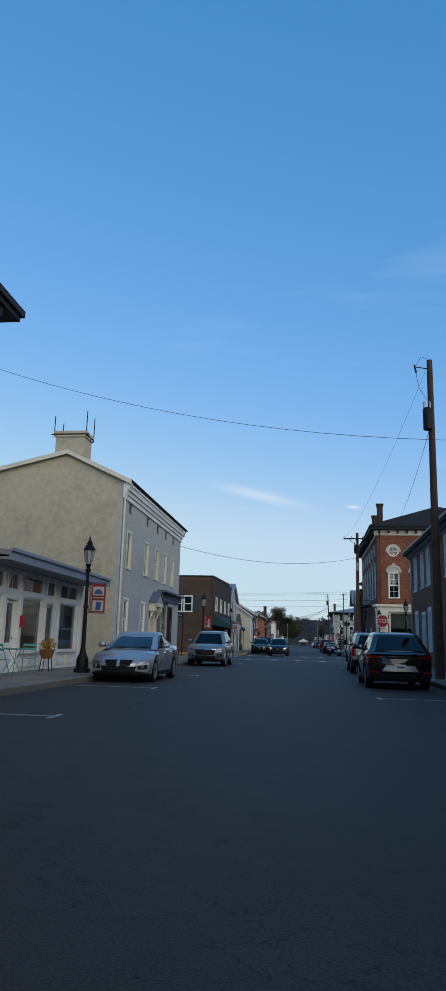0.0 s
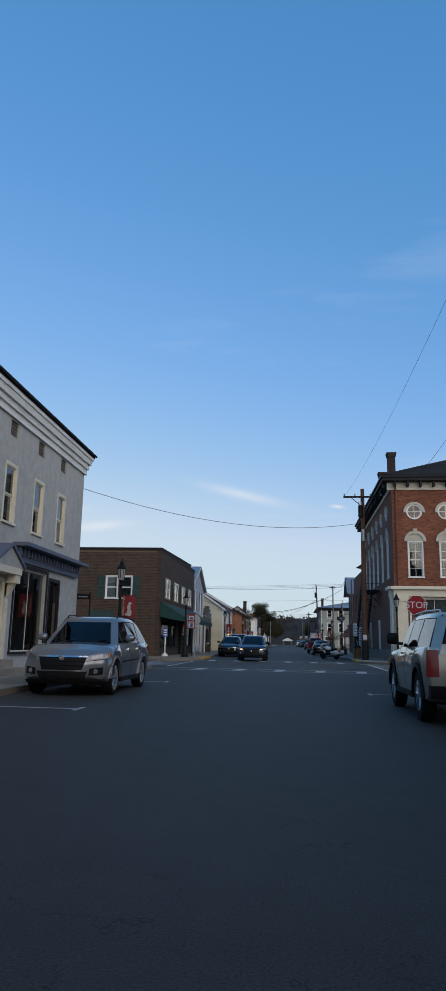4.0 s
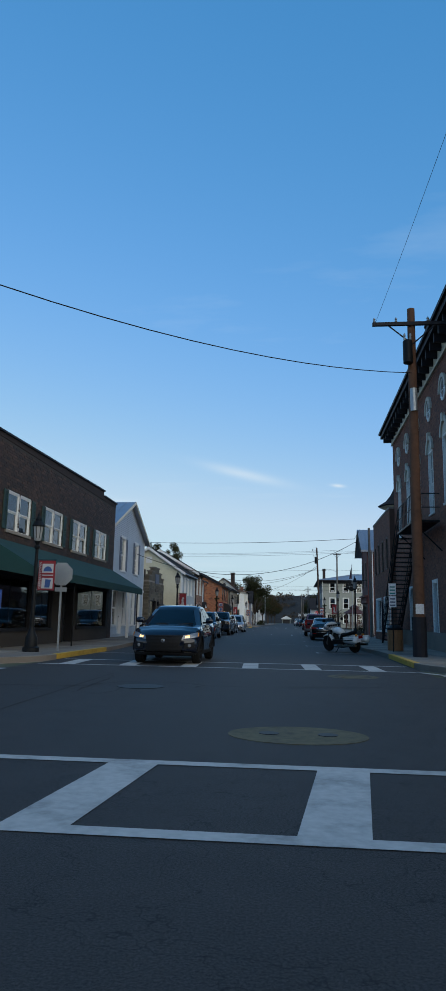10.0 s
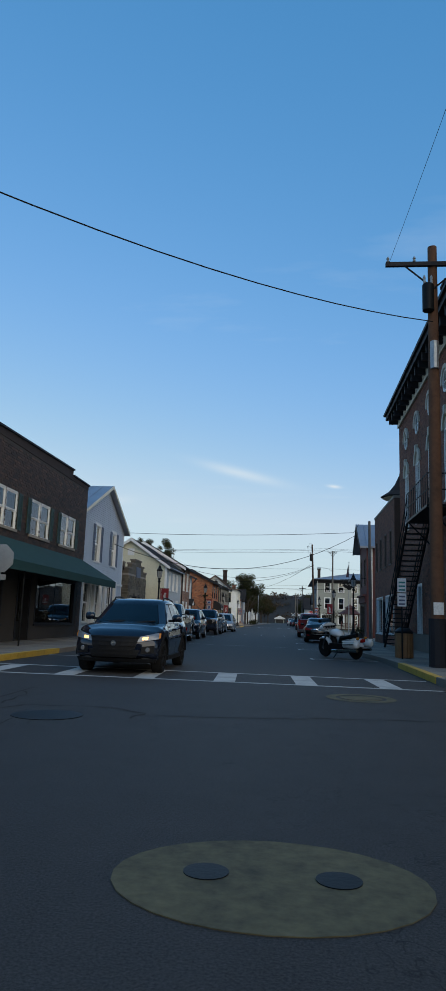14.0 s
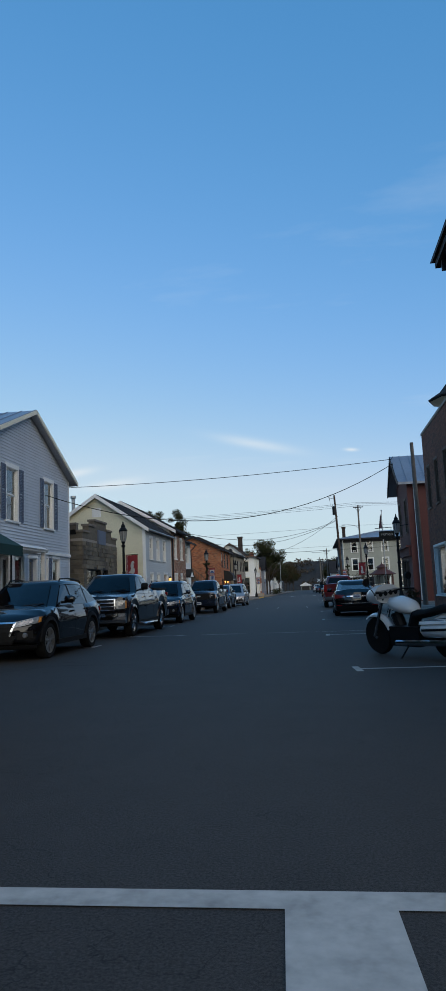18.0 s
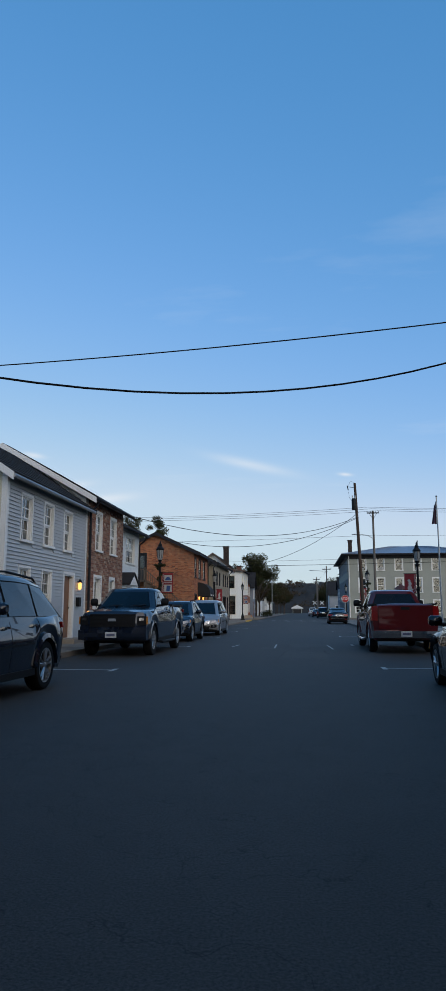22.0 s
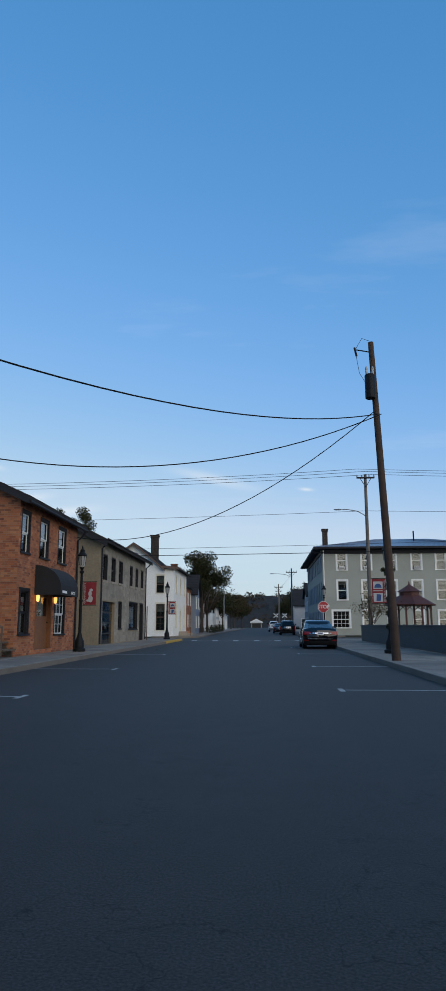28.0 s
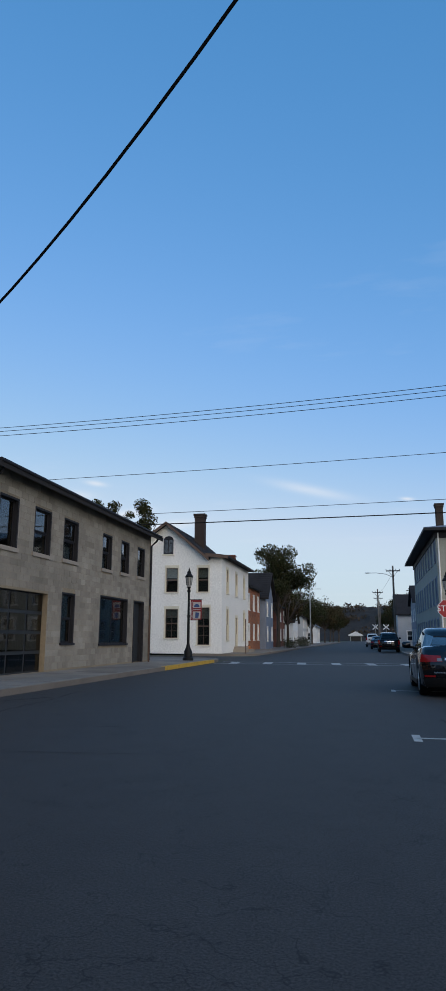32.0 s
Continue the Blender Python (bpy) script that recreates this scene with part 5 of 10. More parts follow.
# brown brick corner shop with green awning
def corner_shop():
    L, D, H = 16.3, 13.5, 7.6
    b = thing("brick_shop", "two-storey brown brick corner shop with green awning", "shop", on_left(-9.3, 66.6))
    up = [(1.85, 3.95), (5.5, 7.6), (9.0, 11.1), (12.55, 14.6)]
    sw = [(1.95, 2.75), (2.95, 3.75), (6.3, 7.15), (7.35, 8.2)]
    fh = [(a, (a + c) / 2 - 0.06, 4.15, 5.5) for a, c in up] + [((a + c) / 2 + 0.06, c, 4.15, 5.5) for a, c in up]
    shop = [(1.0, 4.6, 0.75, 2.6), (5.0, 6.9, 0.75, 2.6), (8.4, 9.6, 0.15, 2.5), (10.3, 15.2, 0.75, 2.6)]
    sh = [(a, c, 3.97, 5.45) for a, c in sw]
    # the street wall gets a much darker mortar than the side wall
    shell(b, L, D, 7.22, M["front_mortar"], fh + shop, sh, s_mat=M["tan_mortar"])
    part("brickwork", bricks(front, 0, L, 0.15, 7.2, [(h[0], h[1], h[2], h[3]) for h in fh + shop] + [(0.6, 15.6, 0.1, 2.75)], 0.29, 0.083, 0.014, 0.012, seed=11), M["brick_facing"], b, "dark facing brickwork", kind="stuff")
    part("brickwork", bricks(side0, 0.0, D, 0.15, 7.2, sh, 0.29, 0.083, 0.018, 0.012, seed=12), M["brick_brown"], b, "dark brown brickwork", kind="stuff")
    for a, c, z0, z1 in fh:
        # upper street windows take the glass with the weakened reflection
        window(b, front, a, c, z0, z1, M["white"], M["white"], M["dim_pane"], M["room_dark"], 1.0, 2, 1, 0.03, 0.012, deep=0.06, sill=False)
    for a, c in up:
        s = Shape()
        slab(s, front, a - 0.1, c + 0.1, 4.05, 4.15, 0.0, 0.06)
        part("sill", s, M["concrete"], b)
        for p, q in ((a - 0.42, a - 0.06), (c + 0.06, c + 0.42)):
            shutter(b, front, p, q, 4.15, 5.5, M["green_shutter"])
    for k, (a, c, z0, z1) in enumerate(sh):
        window(b, side0, a, c, z0, z1, M["white"], M["white"], M["pane"], M["curtain"], 0.3 * (k % 2), 2, 1, 0.05, 0.02, deep=0.06, label="white sash window in brown brick")
        shutter(b, side0, *((a - 0.6, a - 0.1) if k % 2 == 0 else (c + 0.1, c + 0.6)), z0, z1, M["green_shutter"])
    for a in (3.1, 7.4):
        s = Shape()
        slab(s, side0, a, a + 1.75, 2.42, 3.1, 0.004, 0.05)
        part("wall_panel", s, M["green_shutter"], b, "dark green blind panel on the wall")
    for a, c, z0, z1 in (shop[0], shop[1], shop[3]):
        window(b, front, a, c, z0, z1, M["dark_trim"], M["dark_trim"], M["pane"], None, 0, 1, 2, 0.08, 0.02, deep=0.08, label="dark-framed shop window")
    door(b, front, *shop[2], M["dark_trim"], M["black_door"], M["pane"], light=0.7, deep=0.3)
    # parapet, with a step towards the far end
    lo, hi = 7.36, 7.68
    s = Shape()
    s.hexa([(-0.02, -0.02, 7.22), (13.8, -0.02, 7.22), (13.8, 0.28, 7.22), (-0.02, 0.28, 7.22)], [(-0.02, -0.02, lo), (13.8, -0.02, hi), (13.8, 0.28, hi), (-0.02, 0.28, lo)])
    s.box(13.8, -0.02, 7.22, L + 0.02, 0.28, 7.42)
    s.box(-0.02, 0.28, 7.22, 0.28, D, lo)
    s.box(L - 0.26, 0.28, 7.22, L + 0.02, D, 7.42)
    part("parapet", s, M["chimney_dark"], b)
    k = Shape()
    k.hexa([(-0.08, -0.08, lo), (13.85, -0.08, hi), (13.85, 0.34, hi), (-0.08, 0.34, lo)], [(-0.08, -0.08, lo + 0.07), (13.85, -0.08, hi + 0.07), (13.85, 0.34, hi + 0.07), (-0.08, 0.34, lo + 0.07)])
    k.box(13.85, -0.08, 7.42, L + 0.08, 0.34, 7.49)
    k.box(-0.08, 0.34, lo, 0.34, D, lo + 0.07)
    part("coping", k, M["dark_trim"], b)
    flat_roof(b, L, D, 7.15, M["roof_dark"])
    # awning
    a = Shape()
    a.hexa([(0.2, -0.02, 3.74), (15.9, -0.02, 3.74), (15.9, -1.75, 2.72), (0.2, -1.75, 2.72)], [(0.2, -0.02, 3.78), (15.9, -0.02, 3.78), (15.9, -1.77, 2.75), (0.2, -1.77, 2.75)])
    a.box(0.2, -1.78, 2.45, 15.9, -1.75, 2.75)
    for x in (0.2, 15.87):
        a.prism([(x, -0.02, 3.74), (x, -1.75, 2.72), (x, -1.75, 2.45), (x, -0.02, 2.75)], [(x + 0.03, -0.02, 3.74), (x + 0.03, -1.75, 2.72), (x + 0.03, -1.75, 2.45), (x + 0.03, -0.02, 2.75)])
    aw = part("awning", a, M["green_awning"], b, "long dark green canvas awning")
    r = Shape()
    for i in range(9):
        x = 0.4 + i * 1.9
        r.rod((x, -0.05, 2.75), (x, -1.72, 2.7), 0.015)
        r.rod((x, -0.05, 3.7), (x, -1.72, 2.7), 0.015)
    part("awning_frame", r, M["steel"], aw)
    for x in (4.8, 15.5):
        pp = Shape()
        pp.rod((x, -1.6, 0.14), (x, -1.6, 2.6), 0.03)
        part("awning_post", pp, M["iron"], aw)
    brick_chimney(b, 3.3, 7.95, 7.0, 9.0, 0.6, 0.75, M["brick_brown"])


corner_shop()


# grey clapboard house with its gable to the street
def gable_house():
    L, D, H = 9.0, 11.0, 6.28
    b = thing("clapboard_house", "pale grey clapboard house with blue shutters and metal roof", "house", on_left(-9.25, 83.3))
    up = [(2.7, 3.64), (6.17, 7.1)]
    low = [(1.15, 2.24, 0.8, 2.8), (3.38, 4.2, 0.8, 2.8), (4.67, 5.4, 0.3, 2.75), (5.7, 6.48, 0.8, 2.8), (7.0, 7.77, 0.8, 2.8)]
    fh = [(a, c, 4.0, 5.9) for a, c in up]
    dr = (2.4, 3.17, 0.3, 2.75)
    shell(b, L, D, H, M["board_blue"], fh + low + [dr], [(4.0, 4.8, 3.9, 5.5)])
    ra, rz = 4.7, 8.28
    span = lambda z: (0.0, L) if z < H else (ra * (z - H) / (rz - H), L - (L - ra) * (z - H) / (rz - H))
    trimmed = lambda h: (h[0] - 0.1, h[1] + 0.1, h[2] - 0.08, h[3] + 0.1)
    clapboards(front, 0, L, 3.05, rz - 0.1, [trimmed(h) for h in fh], M["board_blue"], b, 0.115, span)
    clapboards(front, 0, L, 0.3, 3.05, [trimmed(h) for h in low + [dr]] , M["board_blue"], b, 0.115)
    clapboards(side0, 0, D, 0.3, H, [], M["board_blue"], b, 0.115)
    for a, c, z0, z1 in fh:
        window(b, front, a, c, z0, z1, M["white"], M["white"], M["pane"], M["blind"], 0.5, 2, 1, 0.1, 0.035, lintel=0.06, cover=M["shutter_blue"], label="tall white sash window between slate blue shutters")
    for h in low:
        if h[2] > 0.5:
            window(b, front, *h, M["white"], M["white"], M["pane"], M["curtain"], 0.6, 2, 1, 0.1, 0.035, cover=None)
        else:
            door(b, front, *h, M["white"], M["grey_blue"], M["pane"], light=0.4)
    shutter(b, front, 6.6, 6.88, 0.8, 2.8, M["shutter_blue"])
    door(b, front, *dr, M["white"], M["white"], M["pane"], light=0.5)
    s = Shape()
    slab(s, front, -0.02, L + 0.02, 2.93, 3.05, 0.03, 0.09)
    for a in (-0.03, L - 0.09):
        slab(s, front, a, a + 0.12, 0.2, H, 0.004, 0.035)
    slab(s, side0, 0.1, 0.22, 0.2, H, 0.004, 0.035)
    part("trim", s, M["white"], b)
    p = Shape()
    slab(p, front, 1.0, 4.1, 2.86, 2.94, 0.0, 1.0)
    p.hexa([front(0.95, 2.94, 0.0), front(4.15, 2.94, 0.0), front(4.15, 2.94, 1.05), front(0.95, 2.94, 1.05)], [front(1.2, 3.23, 0.0), front(3.9, 3.23, 0.0), front(3.9, 3.06, 0.8), front(1.2, 3.06, 0.8)])
    po = part("porch_roof", p, M["white"], b)
    for a in (1.15, 3.85):
        q = Shape()
        slab(q, front, a - 0.07, a + 0.07, 0.14, 2.86, 0.85, 0.98)
        part("porch_post", q, M["white"], po)
    gable_across(b, L, D, H, ra, rz, M["roof_metal"], 0.35, 0.3, M["board_blue"])
    bargeboard(b, [((-0.35, -0.3, H), (ra, -0.3, rz + 0.14), (0, -1, 0)), ((ra, -0.3, rz + 0.14), (L + 0.35, -0.3, H - 0.02), (0, -1, 0))], M["cream"], 0.05, 0.16)


gable_house()


# low shop of rock-faced blocks with a stepped parapet
def stone_shop():
    L, D = 5.5, 7.5
    b = thing("stone_shop", "low shop of rock-faced tan stone with stepped parapet", "shop", on_left(-9.2, 94.0))
    fh = [(0.5, 2.6, 0.8, 2.5), (2.9, 3.8, 0.15, 2.5)]
    shell(b, L, D, 3.9, M["mortar"], fh)
    s = bricks(side0, 0, D, 0.15, 3.9, [], 0.44, 0.2, 0.014, 0.05, seed=21)
    part("stonework", s, M["rock"], b, "rock-faced tan blocks", kind="stuff")
    s = bricks(front, 0, L, 0.15, 3.9, fh, 0.44, 0.2, 0.014, 0.05, seed=22)
    part("stonework", s, M["rock"], b, "rock-faced tan blocks", kind="stuff")
    for a, c, z in ((0.0, 0.9, 4.2), (0.9, 1.8, 4.55), (1.8, 3.7, 4.85), (3.7, 4.6, 4.5), (4.6, 5.5, 4.15)):
        p, q = Shape(), Shape()
        p.box(a, 0.0, 3.9, c, 0.3, z)
        q.box(a - 0.04, -0.06, z, c + 0.04, 0.36, z + 0.1)
        part("coping", q, M["dark_concrete"], part("parapet", p, M["rock"], b))
    for d0, d1, z in ((0.3, 0.9, 4.55), (0.9, 1.6, 4.35)):
        p, q = Shape(), Shape()
        p.box(0.0, d0, 3.9, 0.3, d1, z)
        q.box(-0.05, d0, z, 0.35, d1, z + 0.09)
        part("coping", q, M["dark_concrete"], part("parapet", p, M["rock"], b))
    pl = Shape()
    slab(pl, front, 2.2, 3.4, 3.75, 4.45, 0.0, 0.075)
    part("plaque", pl, M["shutter_blue"], b, "blue-grey blank name plaque")
    window(b, front, *fh[0], M["dark_trim"], M["dark_trim"], M["pane"], None, 0, 1, 2)
    door(b, front, *fh[1], M["dark_trim"], M["black_door"], M["pane"])
    r = Shape()
    r.hexa([(0.3, 0.3, 3.8), (L, 0.3, 3.8), (L, D, 3.8), (0.3, D, 3.8)], [(-0.2, 0.3, 4.3), (L + 0.2, 0.3, 4.3), (L + 0.2, D, 4.0), (-0.2, D, 4.0)])
    part("roof", r, M["roof_dark"], b)
    s = Shape()
    slab(s, side0, 2.0, D, 3.55, 3.85, 0.06, 0.12)
    part("fascia", s, M["white"], b)


stone_shop()


# cream clapboard house, its ridge down the street
def cream_house():
    L, D, H = 7.0, 5.6, 4.93
    b = thing("cream_house", "cream clapboard house with pale grey street wall", "house", on_left(-7.95, 100.9))
    up = [(1.05, 1.8), (2.8, 3.55), (4.6, 5.35)]
    fh = [(a, c, 3.2, 4.47) for a, c in up] + [(a, c, 1.0, 2.4) for a, c in up[:2]] + [(4.75, 5.7, 0.3, 2.4)]
    shell(b, L, D, H, M["board_pale"], fh, s_mat=M["board_cream"])
    rd, rz = 2.75, 6.8
    span = lambda z: (0.0, D) if z < H else (rd * (z - H) / (rz - H), D - (D - rd) * (z - H) / (rz - H))
    tr = lambda h: (h[0] - 0.09, h[1] + 0.09, h[2] - 0.08, h[3] + 0.09)
    clapboards(front, 0.12, L, 0.3, H - 0.05, [tr(h) for h in fh], M["board_pale"], b, 0.105)
    clapboards(side0, 0.12, D, 0.3, rz - 0.1, [(rd - 0.3, rd + 0.3, 5.65, 6.15)], M["board_cream"], b, 0.105, span)
    for k, h in enumerate(fh[:5]):
        window(b, front, *h, M["white"], M["white"], M["pane"], M["blind"], 0.47 if k < 3 else 0.0, 4, 2, 0.07, 0.03, label="white-cased window with small upper panes")
    door(b, front, *fh[5], M["white"], M["door_wood"], None)
    lit_lantern(b, front, 6.1, 2.08)
    mb = Shape()
    slab(mb, front, 6.0, 6.2, 1.35, 1.66, 0.03, 0.15)
    part("mailbox", mb, M["iron"], b, "black metal wall mailbox")
    st = Shape()
    slab(st, front, 4.55, 5.9, 0.1, 0.3, 0.0, 0.5)
    part("step", st, M["concrete"], b)
    s = Shape()
    slab(s, front, -0.03, 0.12, 0.2, H, 0.003, 0.035)
    slab(s, side0, -0.03, 0.12, 0.2, H, 0.003, 0.035)
    part("trim", s, M["white"], b)
    s = Shape()
    slab(s, front, L - 0.12, L, 0.2, H, 0.003, 0.035)
    part("trim", s, M["white"], b)
    v = Shape()
    slab(v, side0, rd - 0.25, rd + 0.25, 5.65, 6.15, -0.02, 0.02)
    for k in range(5):
        slab(v, side0, rd - 0.22, rd + 0.22, 5.7 + k * 0.09, 5.74 + k * 0.09, 0.02, 0.035)
    part("vent", v, M["white"], b)
    gable_along(b, L, D, H, rd, rz, M["roof_dark"], 0.3, 0.25, M["board_cream"])
    bargeboard(b, [((-0.25, -0.3, 4.86), (-0.25, rd, rz + 0.14), (-1, 0, 0)), ((-0.25, rd, rz + 0.14), (-0.25, D + 0.3, 4.86), (-1, 0, 0))], M["white"])
    gutter(b, front, -0.25, L, 4.78, 0.3, M["galvanised"])
    k = Shape()
    k.rod((0.8, 4.4, 5.5), (0.8, 4.4, 6.9), 0.1, n=10)
    k.rod((0.8, 4.4, 6.9), (0.8, 4.4, 7.05), 0.16, n=10)
    part("flue", k, M["galvanised"], b)


cream_house()


# worn brick house
def worn_house():
    L, D, H = 5.0, 6.6, 5.4
    b = thing("brick_house", "two-storey house of worn patchy brick", "house", on_left(-7.9, 107.95))
    fh = [(0.95, 1.75, 3.5, 4.9), (2.95, 3.85, 3.5, 4.92), (0.9, 1.75, 0.35, 2.45), (2.95, 3.7, 1.1, 2.45)]
    shell(b, L, D, H, M["mortar"], fh, s_mat=M["board_white"])
    part("brickwork", bricks(front, 0, L, 0.15, H - 0.02, fh, seed=31), M["brick_worn"], b, "worn patchy red and pale brickwork", kind="stuff")
    for h in (fh[0], fh[1], fh[3]):
        window(b, front, *h, M["white"], M["white"], M["pane"], M["blind"], 0.45, 4, 2, 0.05, 0.02, lintel=0.06, label="white sash window with small panes in worn brick")
    door(b, front, *fh[2], M["white"], M["white"], M["pane"], light=0.5)
    clapboards(side0, 0.1, D, 4.6, 7.3, [], M["board_white"], b, 0.11, lambda z: (0.0, D) if z < H else (3.3 * (z - H) / 1.9, D - 3.3 * (z - H) / 1.9))
    gable_along(b, L, D, H, 3.3, 7.3, M["roof_dark"], 0.4, 0.35, M["board_white"])
    bargeboard(b, [((-0.35, -0.4, 5.3), (-0.35, 3.3, 7.44), (-1, 0, 0)), ((-0.35, 3.3, 7.44), (-0.35, D + 0.4, 5.3), (-1, 0, 0))], M["white"])
    gutter(b, front, -0.3, L + 0.3, 5.28, 0.4, M["dark_trim"], (0.1, 0.2, 0.1))


worn_house()


# white clapboard house with a small gabled porch
def porch_house():
    L, D, H = 5.35, 8.0, 5.12
    b = thing("white_house", "white clapboard house with gabled door hood", "house", on_left(-8.5, 113.05))
    fh = [(0.45, 1.15, 3.35, 4.85), (2.65, 4.4, 3.5, 4.8), (0.8, 1.65, 0.3, 2.2), (2.9, 3.9, 1.1, 2.35)]
    shell(b, L, D, H, M["board_white"], fh)
    tr = lambda h: (h[0] - 0.08, h[1] + 0.08, h[2] - 0.08, h[3] + 0.08)
    clapboards(front, 0, L, 0.3, H, [tr(h) for h in fh], M["board_white"], b, 0.11)
    clapboards(side0, 0, D, 0.3, H, [], M["board_white"], b, 0.11, one=True)
    for h, c, r in ((fh[0], 2, 2), (fh[1], 6, 4), (fh[3], 4, 3)):
        window(b, front, *h, M["white"], M["white"], M["pane"], M["curtain"], 0.3, r, c, 0.07, 0.03)
    door(b, front, *fh[2], M["white"], M["white"], M["pane"])
    p = Shape()
    tri = [(0.45, 2.35), (2.05, 2.35), (1.25, 2.82)]
    p.prism([front(a, z, 0.0) for a, z in tri], [front(a, z, 0.8) for a, z in tri])
    hood = part("door_hood", p, M["white"], b)
    q = Shape()
    for a0, a1 in ((0.35, 1.25), (2.15, 1.25)):
        q.hexa([front(a0, 2.32, 0.0), front(a1, 2.85, 0.0), front(a1, 2.85, 0.85), front(a0, 2.32, 0.85)], [front(a0, 2.4, 0.0), front(a1, 2.93, 0.0), front(a1, 2.93, 0.85), front(a0, 2.4, 0.85)])
    part("hood_roof", q, M["roof_dark"], hood)
    gable_along(b, L, D, H, 4.0, 6.85, M["roof_dark"], 0.45, 0.3, M["board_white"])
    gutter(b, front, -0.2, L + 0.3, 4.99, 0.45, M["dark_trim"], (L - 0.08, 0.2, 0.1))


porch_house()


# orange brick house with outside stair
def orange_house():
    L, D, H = 7.5, 5.9, 5.65
    b = thing("orange_brick_house", "orange brick house with outside wooden stair and black awning", "house", on_left(-8.3, 135.5))
    up = [(0.25, 1.1), (2.3, 3.3), (4.65, 5.7)]
    fh = [(a, c, 3.75, 5.15) for a, c in up] + [(0.4, 1.3, 0.9, 2.4), (2.2, 4.0, 0.3, 2.4), (4.5, 5.9, 0.85, 2.45)]
    sh = [(3.75, 4.65, 3.5, 5.5)]
    shell(b, L, D, H, M["clay_mortar"], fh, sh)
    rd, rz = 2.95, 7.02
    span = lambda z: (0.0, D) if z < H else (rd * (z - H) / (rz - H), D - (D - rd) * (z - H) / (rz - H))
    part("brickwork", bricks(side0, 0, D, 0.15, rz - 0.1, sh, seed=41, span=span), M["brick_orange"], b, "orange brickwork", kind="stuff")
    part("brickwork", bricks(front, 0, L, 0.15, H - 0.03, fh, seed=42), M["brick_orange"], b, "orange brickwork", kind="stuff")
    gable_along(b, L, D, H, rd, rz, M["roof_dark"], 0.4, 0.3, M["clay_mortar"])
    bargeboard(b, [((-0.3, -0.4, 5.55), (-0.3, rd, rz + 0.14), (-1, 0, 0)), ((-0.3, rd, rz + 0.14), (-0.3, D + 0.4, 5.55), (-1, 0, 0))], M["dark_trim"])
    for k, h in enumerate(fh[:3]):
        window(b, front, *h, M["dark_trim"], M["white"], M["pane"], M["blind"], (0.5, 0.7, 0.5)[k], 2, 1, 0.06, 0.02, lintel=0.05, label="white sash window with dark surround in orange brick")
    window(b, front, *fh[3], M["dark_trim"], M["dark_trim"], M["pane"])
    window(b, front, *fh[5], M["dark_trim"], M["white"], M["pane"], M["blind"], 0.3, 4, 3, 0.06, 0.02)
    door(b, front, *fh[4], M["door_wood"], M["door_wood"], M["pane"], light=0.4, label="varnished wooden double door")
    door(b, side0, *sh[0], M["dark_trim"], M["black_door"], M["pane"], light=0.5)
    lit_lantern(b, front, 2.0, 2.2)
    lit_lantern(b, front, 4.2, 2.2)
    gutter(b, front, -0.25, L + 0.2, 5.42, 0.42, M["dark_trim"], (L - 0.06, 0.2, 0.08), 0.06)
    # rounded black awning
    a = Shape()
    n = 10
    prof = [(-1.0 * math.sin(math.pi / 2 * i / n), 2.55 + 0.85 * math.cos(math.pi / 2 * i / n)) for i in range(n + 1)] + [(-1.0, 2.3)]
    for k in range(len(prof) - 1):
        (y0, z0), (y1, z1) = prof[k], prof[k + 1]
        a.add([(1.9, y0, z0), (4.3, y0, z0), (4.3, y1, z1), (1.9, y1, z1)], [(0, 1, 2, 3)])
    for x in (1.9, 4.3):
        a.add([(x, y, z) for y, z in prof] + [(x, 0, 2.3)], [tuple(range(len(prof) + 1))])
    aw = part("awning", a, M["black_awning"], b, "rounded black canvas door awning", smooth=40)
    t = Shape()
    t.box(2.1, -1.012, 2.37, 2.7, -1.004, 2.47)
    part("lettering", t, M["sign_white"], aw)
    words("IMAGES", 0.17, M["sign_white"], aw, Matrix.Translation((3.55, -1.006, 2.36)) @ pose(0, 0, 0, 90, 0, 0))
    s = Shape()
    s.box(-1.3, 3.4, 3.35, -0.03, 5.9, 3.45)
    for i in range(13):
        d = 3.4 - i * 0.27
        z = 3.3 - i * 0.24
        s.box(-1.25, d - 0.3, z - 0.05, -0.08, d, z)
    for x in (-1.27, -0.1):
        s.hexa([(x, 3.5, 3.05), (x, 0.0, 0.0), (x + 0.05, 0.0, 0.0), (x + 0.05, 3.5, 3.05)], [(x, 3.5, 3.35), (x, 0.0, 0.3), (x + 0.05, 0.0, 0.3), (x + 0.05, 3.5, 3.35)])
    sr = part("outside_stair", s, M["deck_wood"], b, "weathered wooden stair and landing")
    q = Shape()
    for i in range(22):
        d = 3.4 - i * 0.165
        z = 3.3 - i * 0.147
        q.box(-1.27, d - 0.02, z, -1.23, d + 0.02, z + 0.95)
    q.hexa([(-1.3, 3.45, 4.2), (-1.3, 0.0, 1.1), (-1.2, 0.0, 1.1), (-1.2, 3.45, 4.2)], [(-1.3, 3.45, 4.28), (-1.3, 0.0, 1.18), (-1.2, 0.0, 1.18), (-1.2, 3.45, 4.28)])
    for i in range(16):
        q.box(-1.27, 3.45 + i * 0.16, 3.45, -1.23, 3.49 + i * 0.16, 4.25)
    q.box(-1.3, 3.4, 4.22, -1.2, 5.9, 4.3)
    for y in (3.45, 5.8):
        q.box(-1.3, y, 0.0, -1.18, y + 0.12, 4.4)
    part("railing", q, M["deck_wood"], sr)


orange_house()


